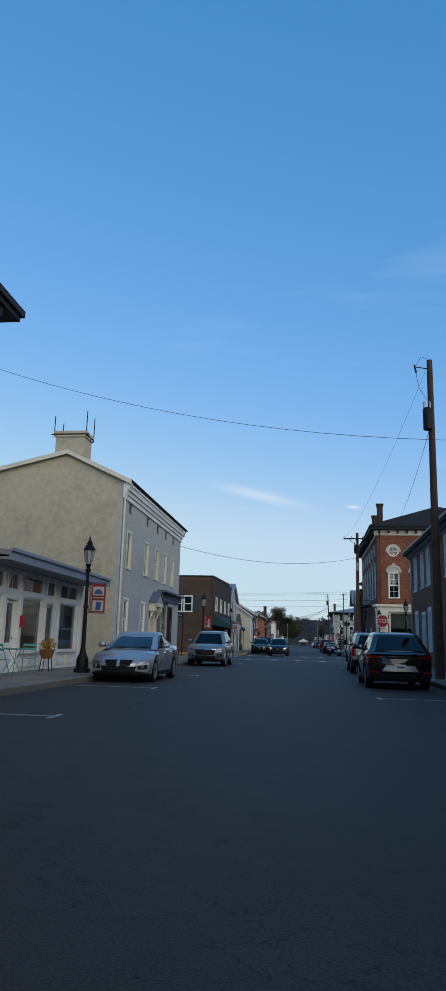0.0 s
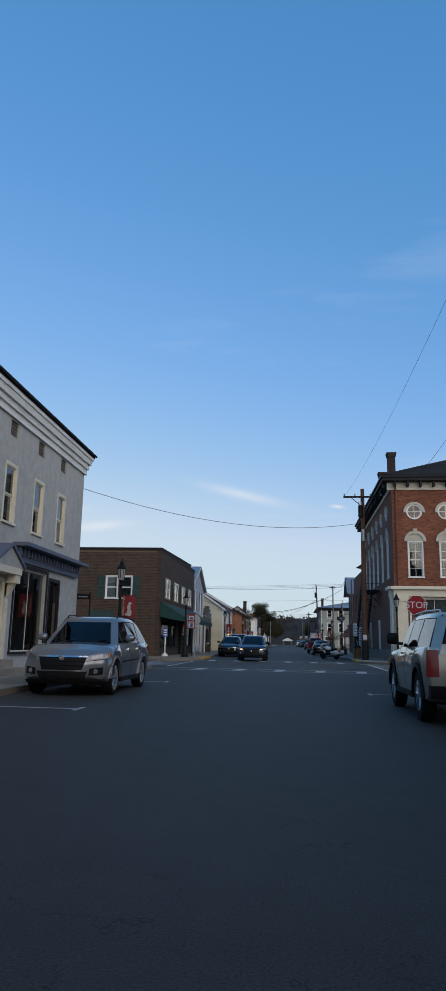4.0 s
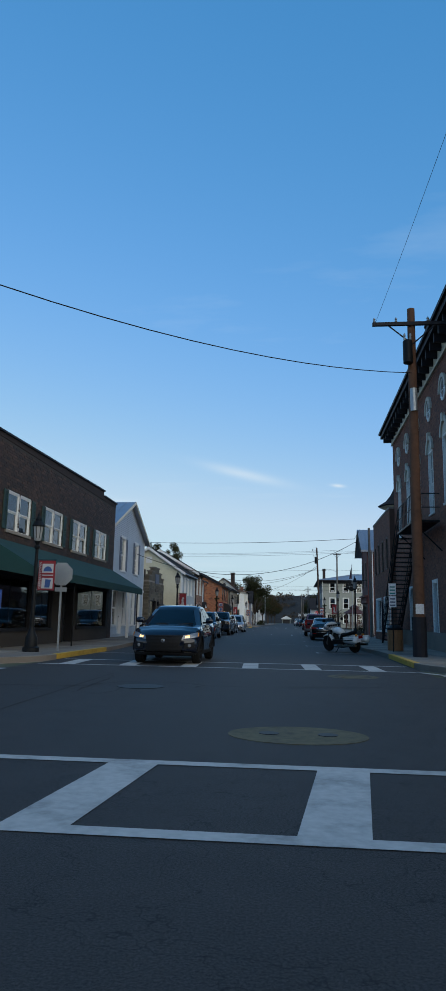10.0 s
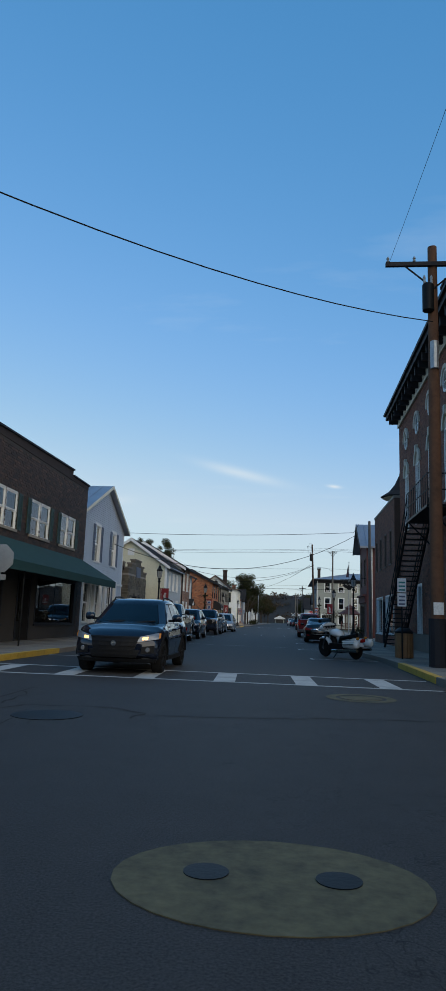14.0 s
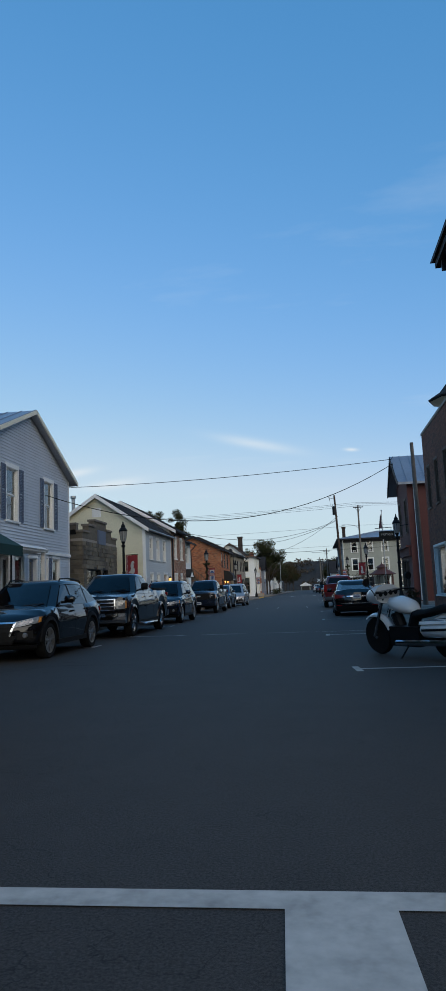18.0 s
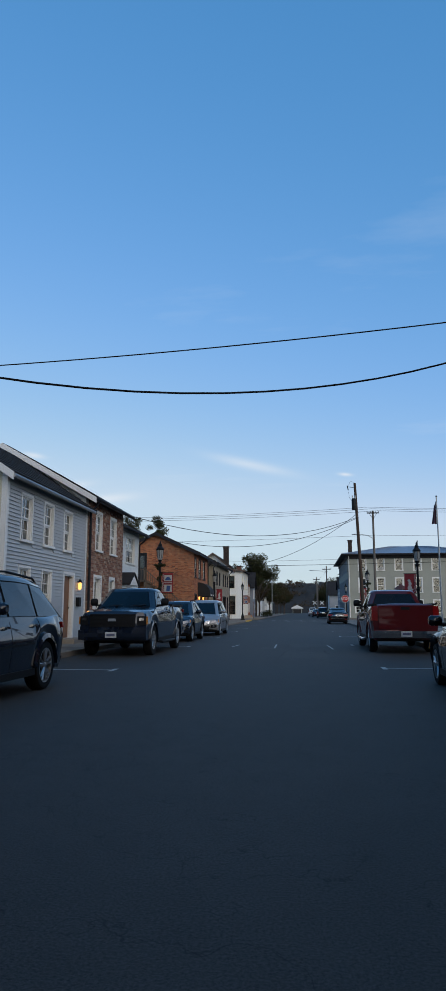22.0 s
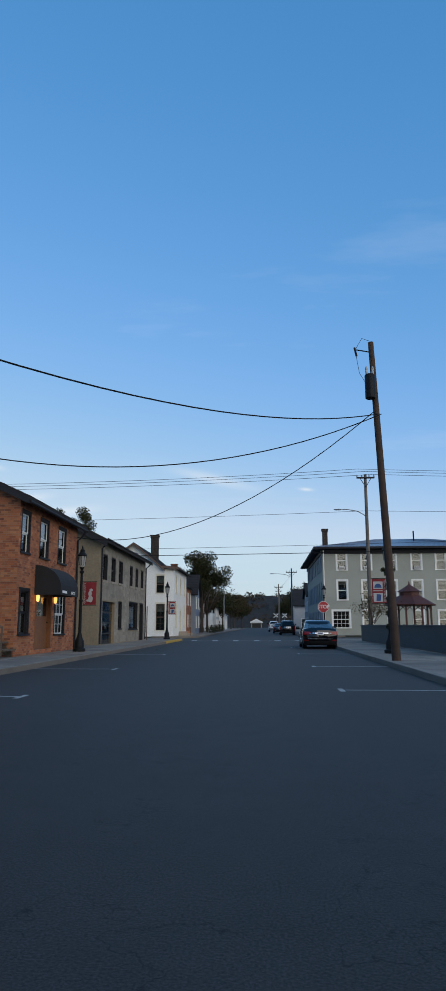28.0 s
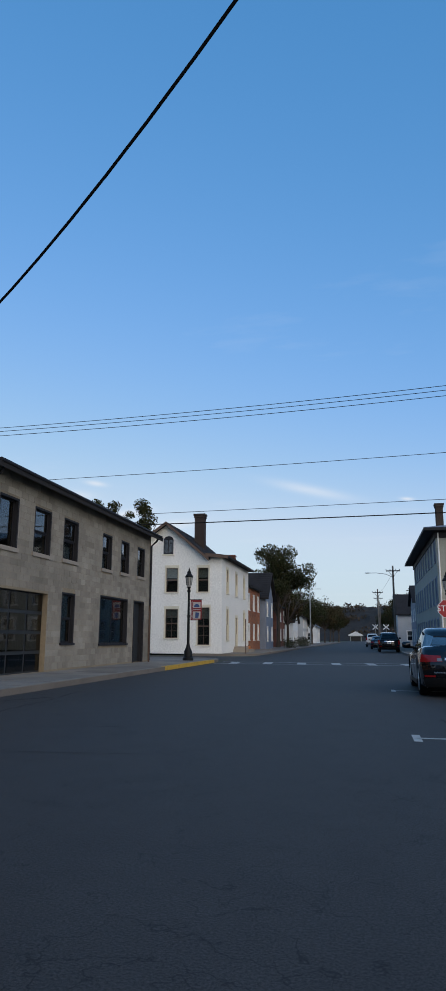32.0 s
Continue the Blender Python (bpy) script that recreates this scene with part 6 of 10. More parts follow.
# long workshop of concrete block
def block_workshop():
    L, D, H = 14.3, 9.0, 5.82
    b = thing("block_building", "long two-storey building of tan concrete block", "building", on_left(-8.65, 149.2))
    up = [(0.6, 1.65), (2.7, 3.8), (4.8, 5.95), (8.3, 9.25), (10.35, 11.3), (12.45, 13.4)]
    fh = [(a, c, 3.65 + 0.03 * k, 5.05) for k, (a, c) in enumerate(up)]
    fh += [(0.7, 3.85, 0.15, 2.5), (4.9, 5.9, 1.0, 2.6), (8.25, 11.3, 0.95, 2.7), (12.1, 13.4, 0.15, 2.7)]
    sh = [(1.3, 2.4, 3.5, 5.08)]
    shell(b, L, D, H, M["tan_render"], fh, sh)
    part("blockwork", bricks(front, 0, L, 0.2, H - 0.02, fh, 0.39, 0.19, 0.008, 0.006, seed=51), M["block"], b, "tan concrete blocks", kind="stuff")
    for k, h in enumerate(fh[:6]):
        window(b, front, *h, M["dark_trim"], M["dark_trim"], M["pane"], M["blind"], (0, 0, 0, 0, 0.5, 0.6)[k], 2 if k else 1, 1, 0.03, 0.008, deep=0.14, sill=False)
        s = Shape()
        slab(s, front, h[0] - 0.1, h[1] + 0.1, h[2] - 0.12, h[2], -0.2, 0.05)
        part("sill", s, M["concrete"], b)
    window(b, front, *fh[7], M["dark_trim"], M["dark_trim"], M["pane"], deep=0.14, case=0.03, out=0.008)
    window(b, front, *fh[8], M["dark_trim"], M["dark_trim"], M["pane"], None, 0, 1, 2, 0.03, 0.008, deep=0.14, label="wide dark workshop window")
    door(b, front, *fh[9], M["dark_trim"], M["black_door"], None, deep=0.18, case=0.03)
    window(b, side0, *sh[0], M["dark_trim"], M["dark_trim"], M["pane"], None, 0, 1, 1, 0.03, 0.008)
    # roller door with glazed panels
    a0, a1, z0, z1 = fh[6]
    s = Shape()
    nr, nc = 4, 3
    for i in range(nr):
        for j in range(nc):
            u0, u1 = a0 + (a1 - a0) * j / nc + 0.06, a0 + (a1 - a0) * (j + 1) / nc - 0.06
            w0, w1 = z0 + (z1 - z0) * i / nr + 0.05, z0 + (z1 - z0) * (i + 1) / nr - 0.05
            slab(s, front, u0, u1, w0, w1, -0.17, -0.15)
    fr = Shape()
    slab(fr, front, a0 - 0.05, a1 + 0.05, z0, z1 + 0.05, -0.24, -0.17)
    rd = part("garage_door", fr, M["black_door"], b, "dark sectional garage door with glazed panels")
    part("pane", s, M["car_glass"], rd)
    gable_along(b, L, D, H, 4.2, 7.95, M["roof_dark"], 0.45, 0.5, M["tan_render"])
    bargeboard(b, [((-0.5, -0.45, 5.6), (-0.5, 4.2, 8.08), (-1, 0, 0)), ((-0.5, 4.2, 8.08), (-0.5, D + 0.5, 5.55), (-1, 0, 0))], M["dark_trim"], 0.05, 0.26)
    gutter(b, front, -0.25, L + 0.25, 5.78, 0.44, M["dark_trim"], (0.06, 0.2, 0.1), 0.06)
    gutter(b, front, L - 0.1, L + 0.2, 5.78, 0.44, M["dark_trim"], (L - 0.08, 0.2, 0.1), 0.06)


block_workshop()


# white corner house
def corner_house():
    L, D, H = 11.0, 7.5, 6.7
    b = thing("white_corner_house", "white plastered corner house with tall brown windows and chimney", "house", on_left(-8.65, 180.0))
    sh = [(0.95, 1.75, 4.3, 6.0), (3.15, 4.05, 4.3, 6.0), (0.85, 1.75, 0.7, 3.25), (3.1, 4.05, 1.15, 3.15), (3.6, 4.4, 7.05, 8.2)]
    fh = [(1.5, 2.3, 4.3, 6.0), (5.0, 5.8, 4.3, 6.0), (8.5, 9.3, 4.3, 6.0), (1.5, 2.3, 1.0, 3.2), (5.0, 5.9, 0.3, 2.7), (8.5, 9.3, 1.0, 3.2)]
    shell(b, L, D, H, M["white_wall"], fh, sh[:4])
    for k, h in enumerate(sh[:4]):
        window(b, side0, *h, M["cream"], M["brown_trim"], M["pane"], M["blind"], (0.4, 0.4, 0.3, 0.3, 0)[k], 4 if k in (2, 3) else 2, 2 if k in (2, 3) else 1, 0.07, 0.03, lintel=0.1, label="brown sash window with cream stone lintel")
    for h in fh:
        window(b, front, *h, M["cream"], M["brown_trim"], M["pane"], M["blind"], 0.4, 2, 1, 0.07, 0.03, lintel=0.1)
    r, y0 = Shape(), 1.1
    k = (9.1 - H) / (4.0 - y0)
    east = [(-0.45, y0 - 0.25, H - 0.25 * k + 0.14), (L + 0.45, y0 - 0.25, H - 0.25 * k + 0.14), (L + 0.45, 4.0, 9.24), (-0.45, 4.0, 9.24)]
    slope(r, *east)
    slope(r, (L + 0.45, D + 0.5, H - 0.3), (-0.45, D + 0.5, H - 0.3), (-0.45, 4.0, 9.24), (L + 0.45, 4.0, 9.24))
    r.hexa([(-0.4, -0.5, H - 0.06), (L + 0.4, -0.5, H - 0.06), (L + 0.4, y0 + 0.2, H + 0.1), (-0.4, y0 + 0.2, H + 0.1)], [(-0.4, -0.5, H + 0.08), (L + 0.4, -0.5, H + 0.08), (L + 0.4, y0 + 0.2, H + 0.3), (-0.4, y0 + 0.2, H + 0.3)])
    part("roof", r, M["roof_dark"], b)
    shingle_rows(b, *east, M["roof_dark"])
    for x in (0.0, L - 0.25):
        g = Shape()
        tri = [(y0 - 0.05, H), (D, H), (4.0, 9.1)]
        g.prism([(x, y, z) for y, z in tri], [(x + 0.25, y, z) for y, z in tri])
        part("gable", g, M["white_wall"], b)
    bargeboard(b, [((-0.45, y0 - 0.25, H - 0.1), (-0.45, 4.0, 9.24), (-1, 0, 0)), ((-0.45, 4.0, 9.24), (-0.45, D + 0.5, 6.4), (-1, 0, 0)), ((-0.42, -0.5, H + 0.06), (-0.42, y0, H + 0.24), (-1, 0, 0))], M["brown_trim"])
    at_ = Shape()
    pts = [(3.53, 6.95), (4.25, 6.95)] + arch_pts(3.53, 4.25, 7.95, 0.3)[::-1]
    at_.prism([side0(a, z, 0.0) for a, z in pts], [side0(a, z, 0.03) for a, z in pts])
    aw = part("window", at_, M["dark_trim"], b, "dark arched attic window")
    sl = Shape()
    slab(sl, side0, 3.45, 4.33, 6.86, 6.95, 0.0, 0.09)
    part("sill", sl, M["cream"], aw)
    for p, q in ((3.6, 3.86), (3.92, 4.18)):
        g = Shape()
        slab(g, side0, p, q, 7.05, 7.95, 0.031, 0.036)
        part("pane", g, M["pane"], aw)
    brick_chimney(b, 4.2, 2.6, 7.6, 10.5, 0.6, 0.75, M["chimney_dark"])
    brick_chimney(b, 9.5, 1.2, 7.0, 7.9, 0.6, 0.6, M["brick_dusk"])
    s = Shape()
    s.box(4.2, -1.2, 0.1, 6.6, 0.0, 0.35)
    s.box(4.5, -0.8, 0.35, 6.3, 0.0, 0.55)
    part("step", s, M["concrete"], b)


corner_house()


def plain_house(label, m, L, D, H, rz, wall, roof, rows, ra=None, along=True, trim="white", brick=None, name="house"):
    """A further house: storeys of sash windows under a gable roof."""
    b = thing(name, label, "house", m)
    fh = [(a, a + 0.8, z, z + 1.35) for z in rows for a in [0.8 + i * (L - 2.2) / max(1, round(L / 2.6) - 1) for i in range(max(2, round(L / 2.6)))]]
    sh = [(a, a + 0.8, z, z + 1.35) for z in rows for a in (1.2, D - 2.2)]
    shell(b, L, D, H, M[wall], fh, sh, sh)
    for h in fh:
        window(b, front, *h, M[trim], M[trim], M["pane"], M["blind"], 0.4, 2, 1, 0.08, 0.03)
    for h in sh:
        window(b, side0, *h, M[trim], M[trim], M["pane"], M["blind"], 0.4, 2, 1, 0.08, 0.03)
        window(b, side1(L), *h, M[trim], M[trim], M["pane"], M["blind"], 0.4, 2, 1, 0.08, 0.03)
    if brick:
        part("brickwork", bricks(front, 0, L, 0.15, H - 0.02, fh, seed=int(L * 10)), M[brick], b, kind="stuff")
    if along:
        gable_along(b, L, D, H, D / 2, rz, M[roof], 0.35, 0.3, M[wall])
    else:
        gable_across(b, L, D, H, L / 2, rz, M[roof], 0.35, 0.35, M[wall], "shingle")
    return b


plain_house("brick house with brown windows past the corner house", on_left(-9.0, 192.2), 7.5, 8, 5.6, 7.0, "mortar", "roof_dark", (1.0, 3.6), brick="brick_orange")
plain_house("grey-blue gabled house with porch", on_left(-8.6, 201.0), 5.5, 9, 5.2, 7.6, "grey_blue", "roof_dark", (0.9, 3.3), along=False)
plain_house("brown brick house behind a tree", on_left(-9.5, 216.0), 9, 8, 5.0, 7.0, "brick_dusk", "roof_dark", (0.9, 3.2))
plain_house("small white gabled house down the street", on_left(-9.5, 236.0), 7, 9, 3.6, 6.0, "board_white", "roof_dark", (0.9,), along=False)
plain_house("pale clapboard house down the street", on_left(-9.5, 252.0), 10, 8, 4.6, 6.6, "board_pale", "roof_dark", (0.9, 2.9))
plain_house("white cottage far down the street", on_left(-9.5, 285.0), 10, 8, 3.6, 5.8, "board_white", "roof_metal", (0.9,))


# ---- right side ----
# brick house with tall pale windows
def row_house():
    L, D, H = 24.0, 11.0, 6.5
    b = thing("row_house", "two-storey red brick row house with tall pale windows", "house", on_right(6.0, 42.2))
    xs = [1.1, 3.5, 5.4, 7.9, 10.4, 12.9, 15.4, 17.9, 20.4]
    fh = [(a, a + 0.85, 4.3, 6.25) for a in xs] + [(a, a + 0.85, 1.0, 3.0) for a in xs if a not in (3.5, 12.9)] + [(a - 0.05, a + 0.95, 0.3, 2.9) for a in (3.5, 12.9)]
    shell(b, L, D, H, M["dark_mortar"], fh)
    part("brickwork", bricks(front, 0, L, 0.15, H - 0.02, fh, seed=61), M["brick_dusk"], b, "dusky red brickwork", kind="stuff")
    for h in fh:
        if h[2] > 0.5:
            window(b, front, *h, M["white"], M["white"], M["pane"], M["blind"], 0.95 if h[2] > 4 else 0.6, 2, 1, 0.1, 0.03, lintel=0.06, label="tall white sash window with drawn blind")
        else:
            door(b, front, *h, M["white"], M["black_door"], M["pane"])
    c = Shape()
    slab(c, front, 0, L, 6.2, 6.5, 0.01, 0.08)
    k = 0.15
    while k < L:
        slab(c, front, k, k + 0.12, 6.28, 6.5, 0.08, 0.34)
        k += 0.5
    slab(c, front, -0.2, L + 0.2, 6.5, 6.62, 0.0, 0.42)
    part("cornice", c, M["grey_blue"], b)
    gable_along(b, L, D, H + 0.1, 5.5, 9.0, M["roof_dark"], 0.45, 0.25, M["dark_mortar"])
    gutter(b, front, -0.2, L, 6.62, 0.46, M["galvanised"], (0.1, 0.2, 0.1))
    brick_chimney(b, 1.6, 5.5, 8.4, 10.6, 0.7, 0.7, M["brick_dusk"])
    brick_chimney(b, 16.0, 5.5, 8.4, 10.4, 0.7, 0.7, M["brick_dusk"])


row_house()


def arch_window(b, f, a0, a1, z0, zs, hood=True, blind=None):
    """A tall window with a round head and a stone hood."""
    rise = (a1 - a0) / 2
    w = window(b, f, a0, a1, z0, zs, M["white"], M["white"], M["pane"], M["blind"], 0.4, 4, 2, 0.06, 0.03, label="tall white arched window with stone hood")
    s = Shape()
    pts = arch_pts(a0 - 0.06, a1 + 0.06, zs + 0.06, rise + 0.06)
    s.prism([f(a, z, -0.1) for a, z in pts], [f(a, z, 0.03) for a, z in pts])
    part("arch_panel", s, M["hood_stone"], w)
    if hood:
        h = Shape()
        o, i = arch_pts(a0 - 0.27, a1 + 0.27, zs + 0.05, rise + 0.27), arch_pts(a0 - 0.07, a1 + 0.07, zs + 0.05, rise + 0.08)
        h.rings([[f(*u, 0.0), f(*u, 0.1), f(*v, 0.1), f(*v, 0.0)] for u, v in zip(o, i)])
        part("stone_hood", h, M["hood_stone"], w)
        c = (a0 + a1) / 2
        h = Shape()
        slab(h, f, c - 0.12, c + 0.12, zs + rise + 0.1, zs + rise + 0.45, 0.0, 0.14)
        part("keystone", h, M["hood_stone"], w)


def round_window(b, f, a, z, r):
    n = 20
    ring = lambda q, o: [f(a + q * math.cos(2 * math.pi * i / n), z + q * math.sin(2 * math.pi * i / n), o) for i in range(n)]
    s = Shape()
    s.rings([ring(r + 0.1, 0.0), ring(r + 0.1, 0.05), ring(r, 0.05), ring(r, -0.05)], caps=False)
    slab(s, f, a - 0.02, a + 0.02, z - r, z + r, -0.02, 0.02)
    slab(s, f, a - r, a + r, z - 0.02, z + 0.02, -0.02, 0.02)
    w = part("window", s, M["white"], b, "round window with crossed bars")
    g = Shape()
    g.add(ring(r, 0.012), [tuple(range(n))])
    part("pane", g, M["pane"], w)
    h = Shape()
    o, i = arch_pts(a - r - 0.29, a + r + 0.29, z - 0.05, r + 0.3), arch_pts(a - r - 0.12, a + r + 0.12, z - 0.05, r + 0.14)
    h.rings([[f(*u, 0.0), f(*u, 0.1), f(*v, 0.1), f(*v, 0.0)] for u, v in zip(o, i)])
    part("stone_hood", h, M["hood_stone"], w)


# tall brick hall with arched windows
def town_hall():
    L, D, H = 19.6, 14.0, 12.0
    b = thing("brick_hall", "tall red brick hall with arched windows and bracketed cornice", "hall", on_right(6.77, 86.2))
    south = side1(L)
    ys = [69.2, 72.15, 75.1, 78.05, 81.0, 83.9]
    cs = [86.2 - y for y in ys]
    fh = [(c - 0.42, c + 0.42, 5.75, 8.35) for c in cs] + [(c - 0.45, c + 0.45, 0.3, 2.9) for c in cs[2:5:2]]
    fc = [1.45, 3.5, 5.75, 8.0, 10.25]
    sh = [(c - 0.45, c + 0.45, 5.6, 7.9) for c in fc] + [(1.0, 5.6, 1.4, 4.2), (6.2, 7.6, 0.2, 4.2), (8.2, 13.0, 1.4, 4.2)]
    shell(b, L, D, H, M["red_mortar"], fh, (), sh)
    # the street wall takes darker brick tones than the south wall
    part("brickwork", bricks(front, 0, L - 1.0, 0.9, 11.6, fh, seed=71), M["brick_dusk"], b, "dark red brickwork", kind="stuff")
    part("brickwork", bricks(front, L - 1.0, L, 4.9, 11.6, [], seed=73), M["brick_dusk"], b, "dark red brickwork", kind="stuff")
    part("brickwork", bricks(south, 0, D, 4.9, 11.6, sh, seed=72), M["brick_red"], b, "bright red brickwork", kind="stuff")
    for c in cs:
        arch_window(b, front, c - 0.42, c + 0.42, 5.75, 8.35)
        round_window(b, front, c, 10.2, 0.36)
    for c in fc:
        arch_window(b, south, c - 0.45, c + 0.45, 5.6, 7.9)
        round_window(b, south, c, 9.95, 0.42)
    for h in fh[len(cs):]:
        door(b, front, *h, M["white"], M["black_door"], None)
    # shopfront of cream stone and boarded panes
    s = Shape()
    for a, w in ((0.0, 0.8), (5.65, 0.5), (7.65, 0.5), (13.2, 0.8)):
        slab(s, south, a, a + w, 0.14, 4.3, 0.0, 0.22)
        slab(s, south, a - 0.06, a + w + 0.06, 0.14, 0.5, 0.0, 0.3)
        slab(s, south, a - 0.06, a + w + 0.06, 4.0, 4.3, 0.0, 0.3)
    slab(s, south, -0.1, D, 4.3, 4.75, 0.0, 0.3)
    slab(s, south, -0.3, D, 4.75, 4.95, 0.0, 0.5)
    slab(s, front, L - 1.0, L - 0.05, 0.14, 4.3, 0.0, 0.2)
    slab(s, front, L - 1.1, L, 4.3, 4.75, 0.0, 0.25)
    slab(s, front, L - 1.2, L, 4.75, 4.95, 0.0, 0.45)
    part("stone_front", s, M["cream"], b, "cream painted stone shopfront")
    for h in (sh[5], sh[7]):
        window(b, south, *h, M["cream"], M["white"], M["pane"], M["blind"], 0.5, 1, 3, 0.06, 0.03, label="wide shop window with its upper half papered")
    door(b, south, *sh[6], M["cream"], M["black_door"], M["pane"], light=0.6)
    s = Shape()
    slab(s, front, 0, L - 1.0, 0.14, 0.85, 0.0, 0.12)
    part("plinth", s, M["dark_concrete"], b, "dark weathered stone plinth")
    # cornice with brackets, hipped roof
    c = Shape()
    for f, a0, a1 in ((front, -0.3, L + 0.6), (south, -0.6, D)):
        slab(c, f, a0 + 0.3, a1 - 0.55, 11.45, 11.95, 0.005, 0.1)
    part("frieze", c, M["cream"], b)
    c = Shape()
    slab(c, front, -0.4, L + 0.62, 11.98, 12.2, 0.0, 0.65)
    slab(c, south, 0.0, D, 11.98, 12.2, 0.0, 0.65)
    slab(c, front, -0.45, L + 0.72, 12.2, 12.34, 0.0, 0.75)
    slab(c, south, 0.0, D, 12.2, 12.34, 0.0, 0.75)
    for f, n, a1 in ((front, 24, L), (south, 17, D)):
        for k in range(n):
            a = 0.2 + k * (a1 - 0.4) / (n - 1)
            slab(c, f, a - 0.07, a + 0.07, 11.62, 11.98, 0.1, 0.55)
    part("cornice", c, M["dark_trim"], b)
    r = Shape()
    e = 0.75
    r.add([(-e, -e, 12.34), (L + e, -e, 12.34), (L + e, D, 12.34), (-e, D, 12.34), (5.0, 6.5, 15.2), (L - 5.0, 6.5, 15.2)], [(0, 1, 5, 4), (1, 2, 5), (2, 3, 4, 5), (3, 0, 4)])
    part("roof", r, M["roof_dark"], b)
    shingle_rows(b, (L + e, -e, 12.34), (L + e, D, 12.34), (L - 5.0, 6.6, 15.2), (L - 5.0, 6.4, 15.2), M["roof_dark"], 0.45)
    for x, y, z, w in ((L - 6.0, 0.9, 15.65, 0.55), (8.65, 0.85, 15.3, 0.6)):
        brick_chimney(b, x, y, 12.3, z, w, w, M["chimney_dark"])
    d = Shape()
    d.tube([south(0.25, 12.0, 0.3), south(0.25, 11.4, 0.1), south(0.25, 5.0, 0.1)], 0.06, 8)
    part("downpipe", d, M["brick_dusk"], b, "brick-red painted downpipe")
    # fire escape
    q = Shape()
    p0, p1 = 86.2 - 77.3, 86.2 - 73.2
    slab(q, front, p0, p1, 5.12, 5.2, 0.12, 1.15)
    for k in range(12):
        a = p0 + k * (p1 - p0) / 11
        q.rod(front(a, 5.2, 1.13), front(a, 6.25, 1.13), 0.015, n=5)
    for z in (5.7, 6.25):
        q.rod(front(p0, z, 1.13), front(p1, z, 1.13), 0.02, n=5)
        q.rod(front(p1, z, 0.1), front(p1, z, 1.13), 0.02, n=5)
    for a in (p0 + 0.2, p1 - 0.2):
        q.rod(front(a, 5.12, 1.1), front(a, 4.0, 0.02), 0.03, n=5)
    fe = part("fire_escape", q, M["iron"], b, "black iron fire escape with steep stair")
    t = Shape()
    n = 26
    e0, e1 = p0, p0 - 6.6
    for k in range(n):
        a, z = e0 + (e1 - e0) * k / n, 5.15 - 5.0 * k / n
        slab(t, front, a - 0.13, a + 0.13, z - 0.02, z + 0.02, 0.3, 1.1)
    part("treads", t, M["iron"], fe)
    q = Shape()
    for o in (0.28, 1.12):
        q.rod(front(e0, 5.1, o), front(e1, 0.15, o), 0.05, n=5)
        for zz in (0.5, 1.0):
            q.rod(front(e0, 5.15 + zz, o), front(e1, 0.15 + zz, o), 0.02, n=5)
        for k in range(14):
            a, z = e0 + (e1 - e0) * k / 13, 5.1 - 4.95 * k / 13
            q.rod(front(a, z, o), front(a, z + 1.0, o), 0.014, n=5)
    part("stringer", q, M["iron"], fe)


town_hall()


def low_shop():
    L, D, H = 8.3, 12.0, 7.75
    b = thing("low_brick_shop", "two-storey dusky brick shop with white lettered window", "shop", on_right(6.5, 94.6))
    fh = [(0.7, 1.4, 4.4, 6.2), (2.6, 3.3, 4.4, 6.2), (4.6, 5.3, 4.4, 6.2), (6.6, 7.3, 4.4, 6.2), (1.0, 3.6, 0.7, 2.7), (5.0, 7.9, 0.7, 2.7), (3.9, 4.7, 0.15, 2.5)]
    shell(b, L, D, H, M["red_mortar"], fh)
    part("brickwork", bricks(front, 0, L, 0.15, H - 0.02, fh, seed=81), M["brick_dusk"], b, "dusky red brickwork", kind="stuff")
    for h in fh[:4]:
        window(b, front, *h, M["brown_trim"], M["brown_trim"], M["pane"], M["curtain"], 0.3, 2, 1, 0.05, 0.02)
    for h in fh[4:6]:
        window(b, front, *h, M["white"], M["white"], M["pane"], M["blind"], 0.35, 1, 1, 0.08, 0.03, label="shop window with white lettering")
    door(b, front, *fh[6], M["dark_trim"], M["black_door"], M["pane"])
    s = Shape()
    s.box(-0.02, -0.04, H, L + 0.02, 0.3, H + 0.12)
    part("coping", s, M["concrete"], b)
    flat_roof(b, L, D, H - 0.2, M["roof_dark"])
    k = Shape()
    k.lathe([(1.25, 8.95), (1.28, 9.02), (0.75, 9.35), (0.4, 9.8), (0.12, 10.4), (0.02, 11.0)], 8, (1.4, 1.45, 0))
    ks = Shape()
    ks.lathe([(0.75, 7.5), (0.75, 8.8), (1.2, 8.94)], 8, (1.4, 1.45, 0))
    part("cupola_drum", ks, M["cream"], b)
    part("cupola", k, M["roof_dark"], b, "small roof cupola with flared cap and spike")


low_shop()


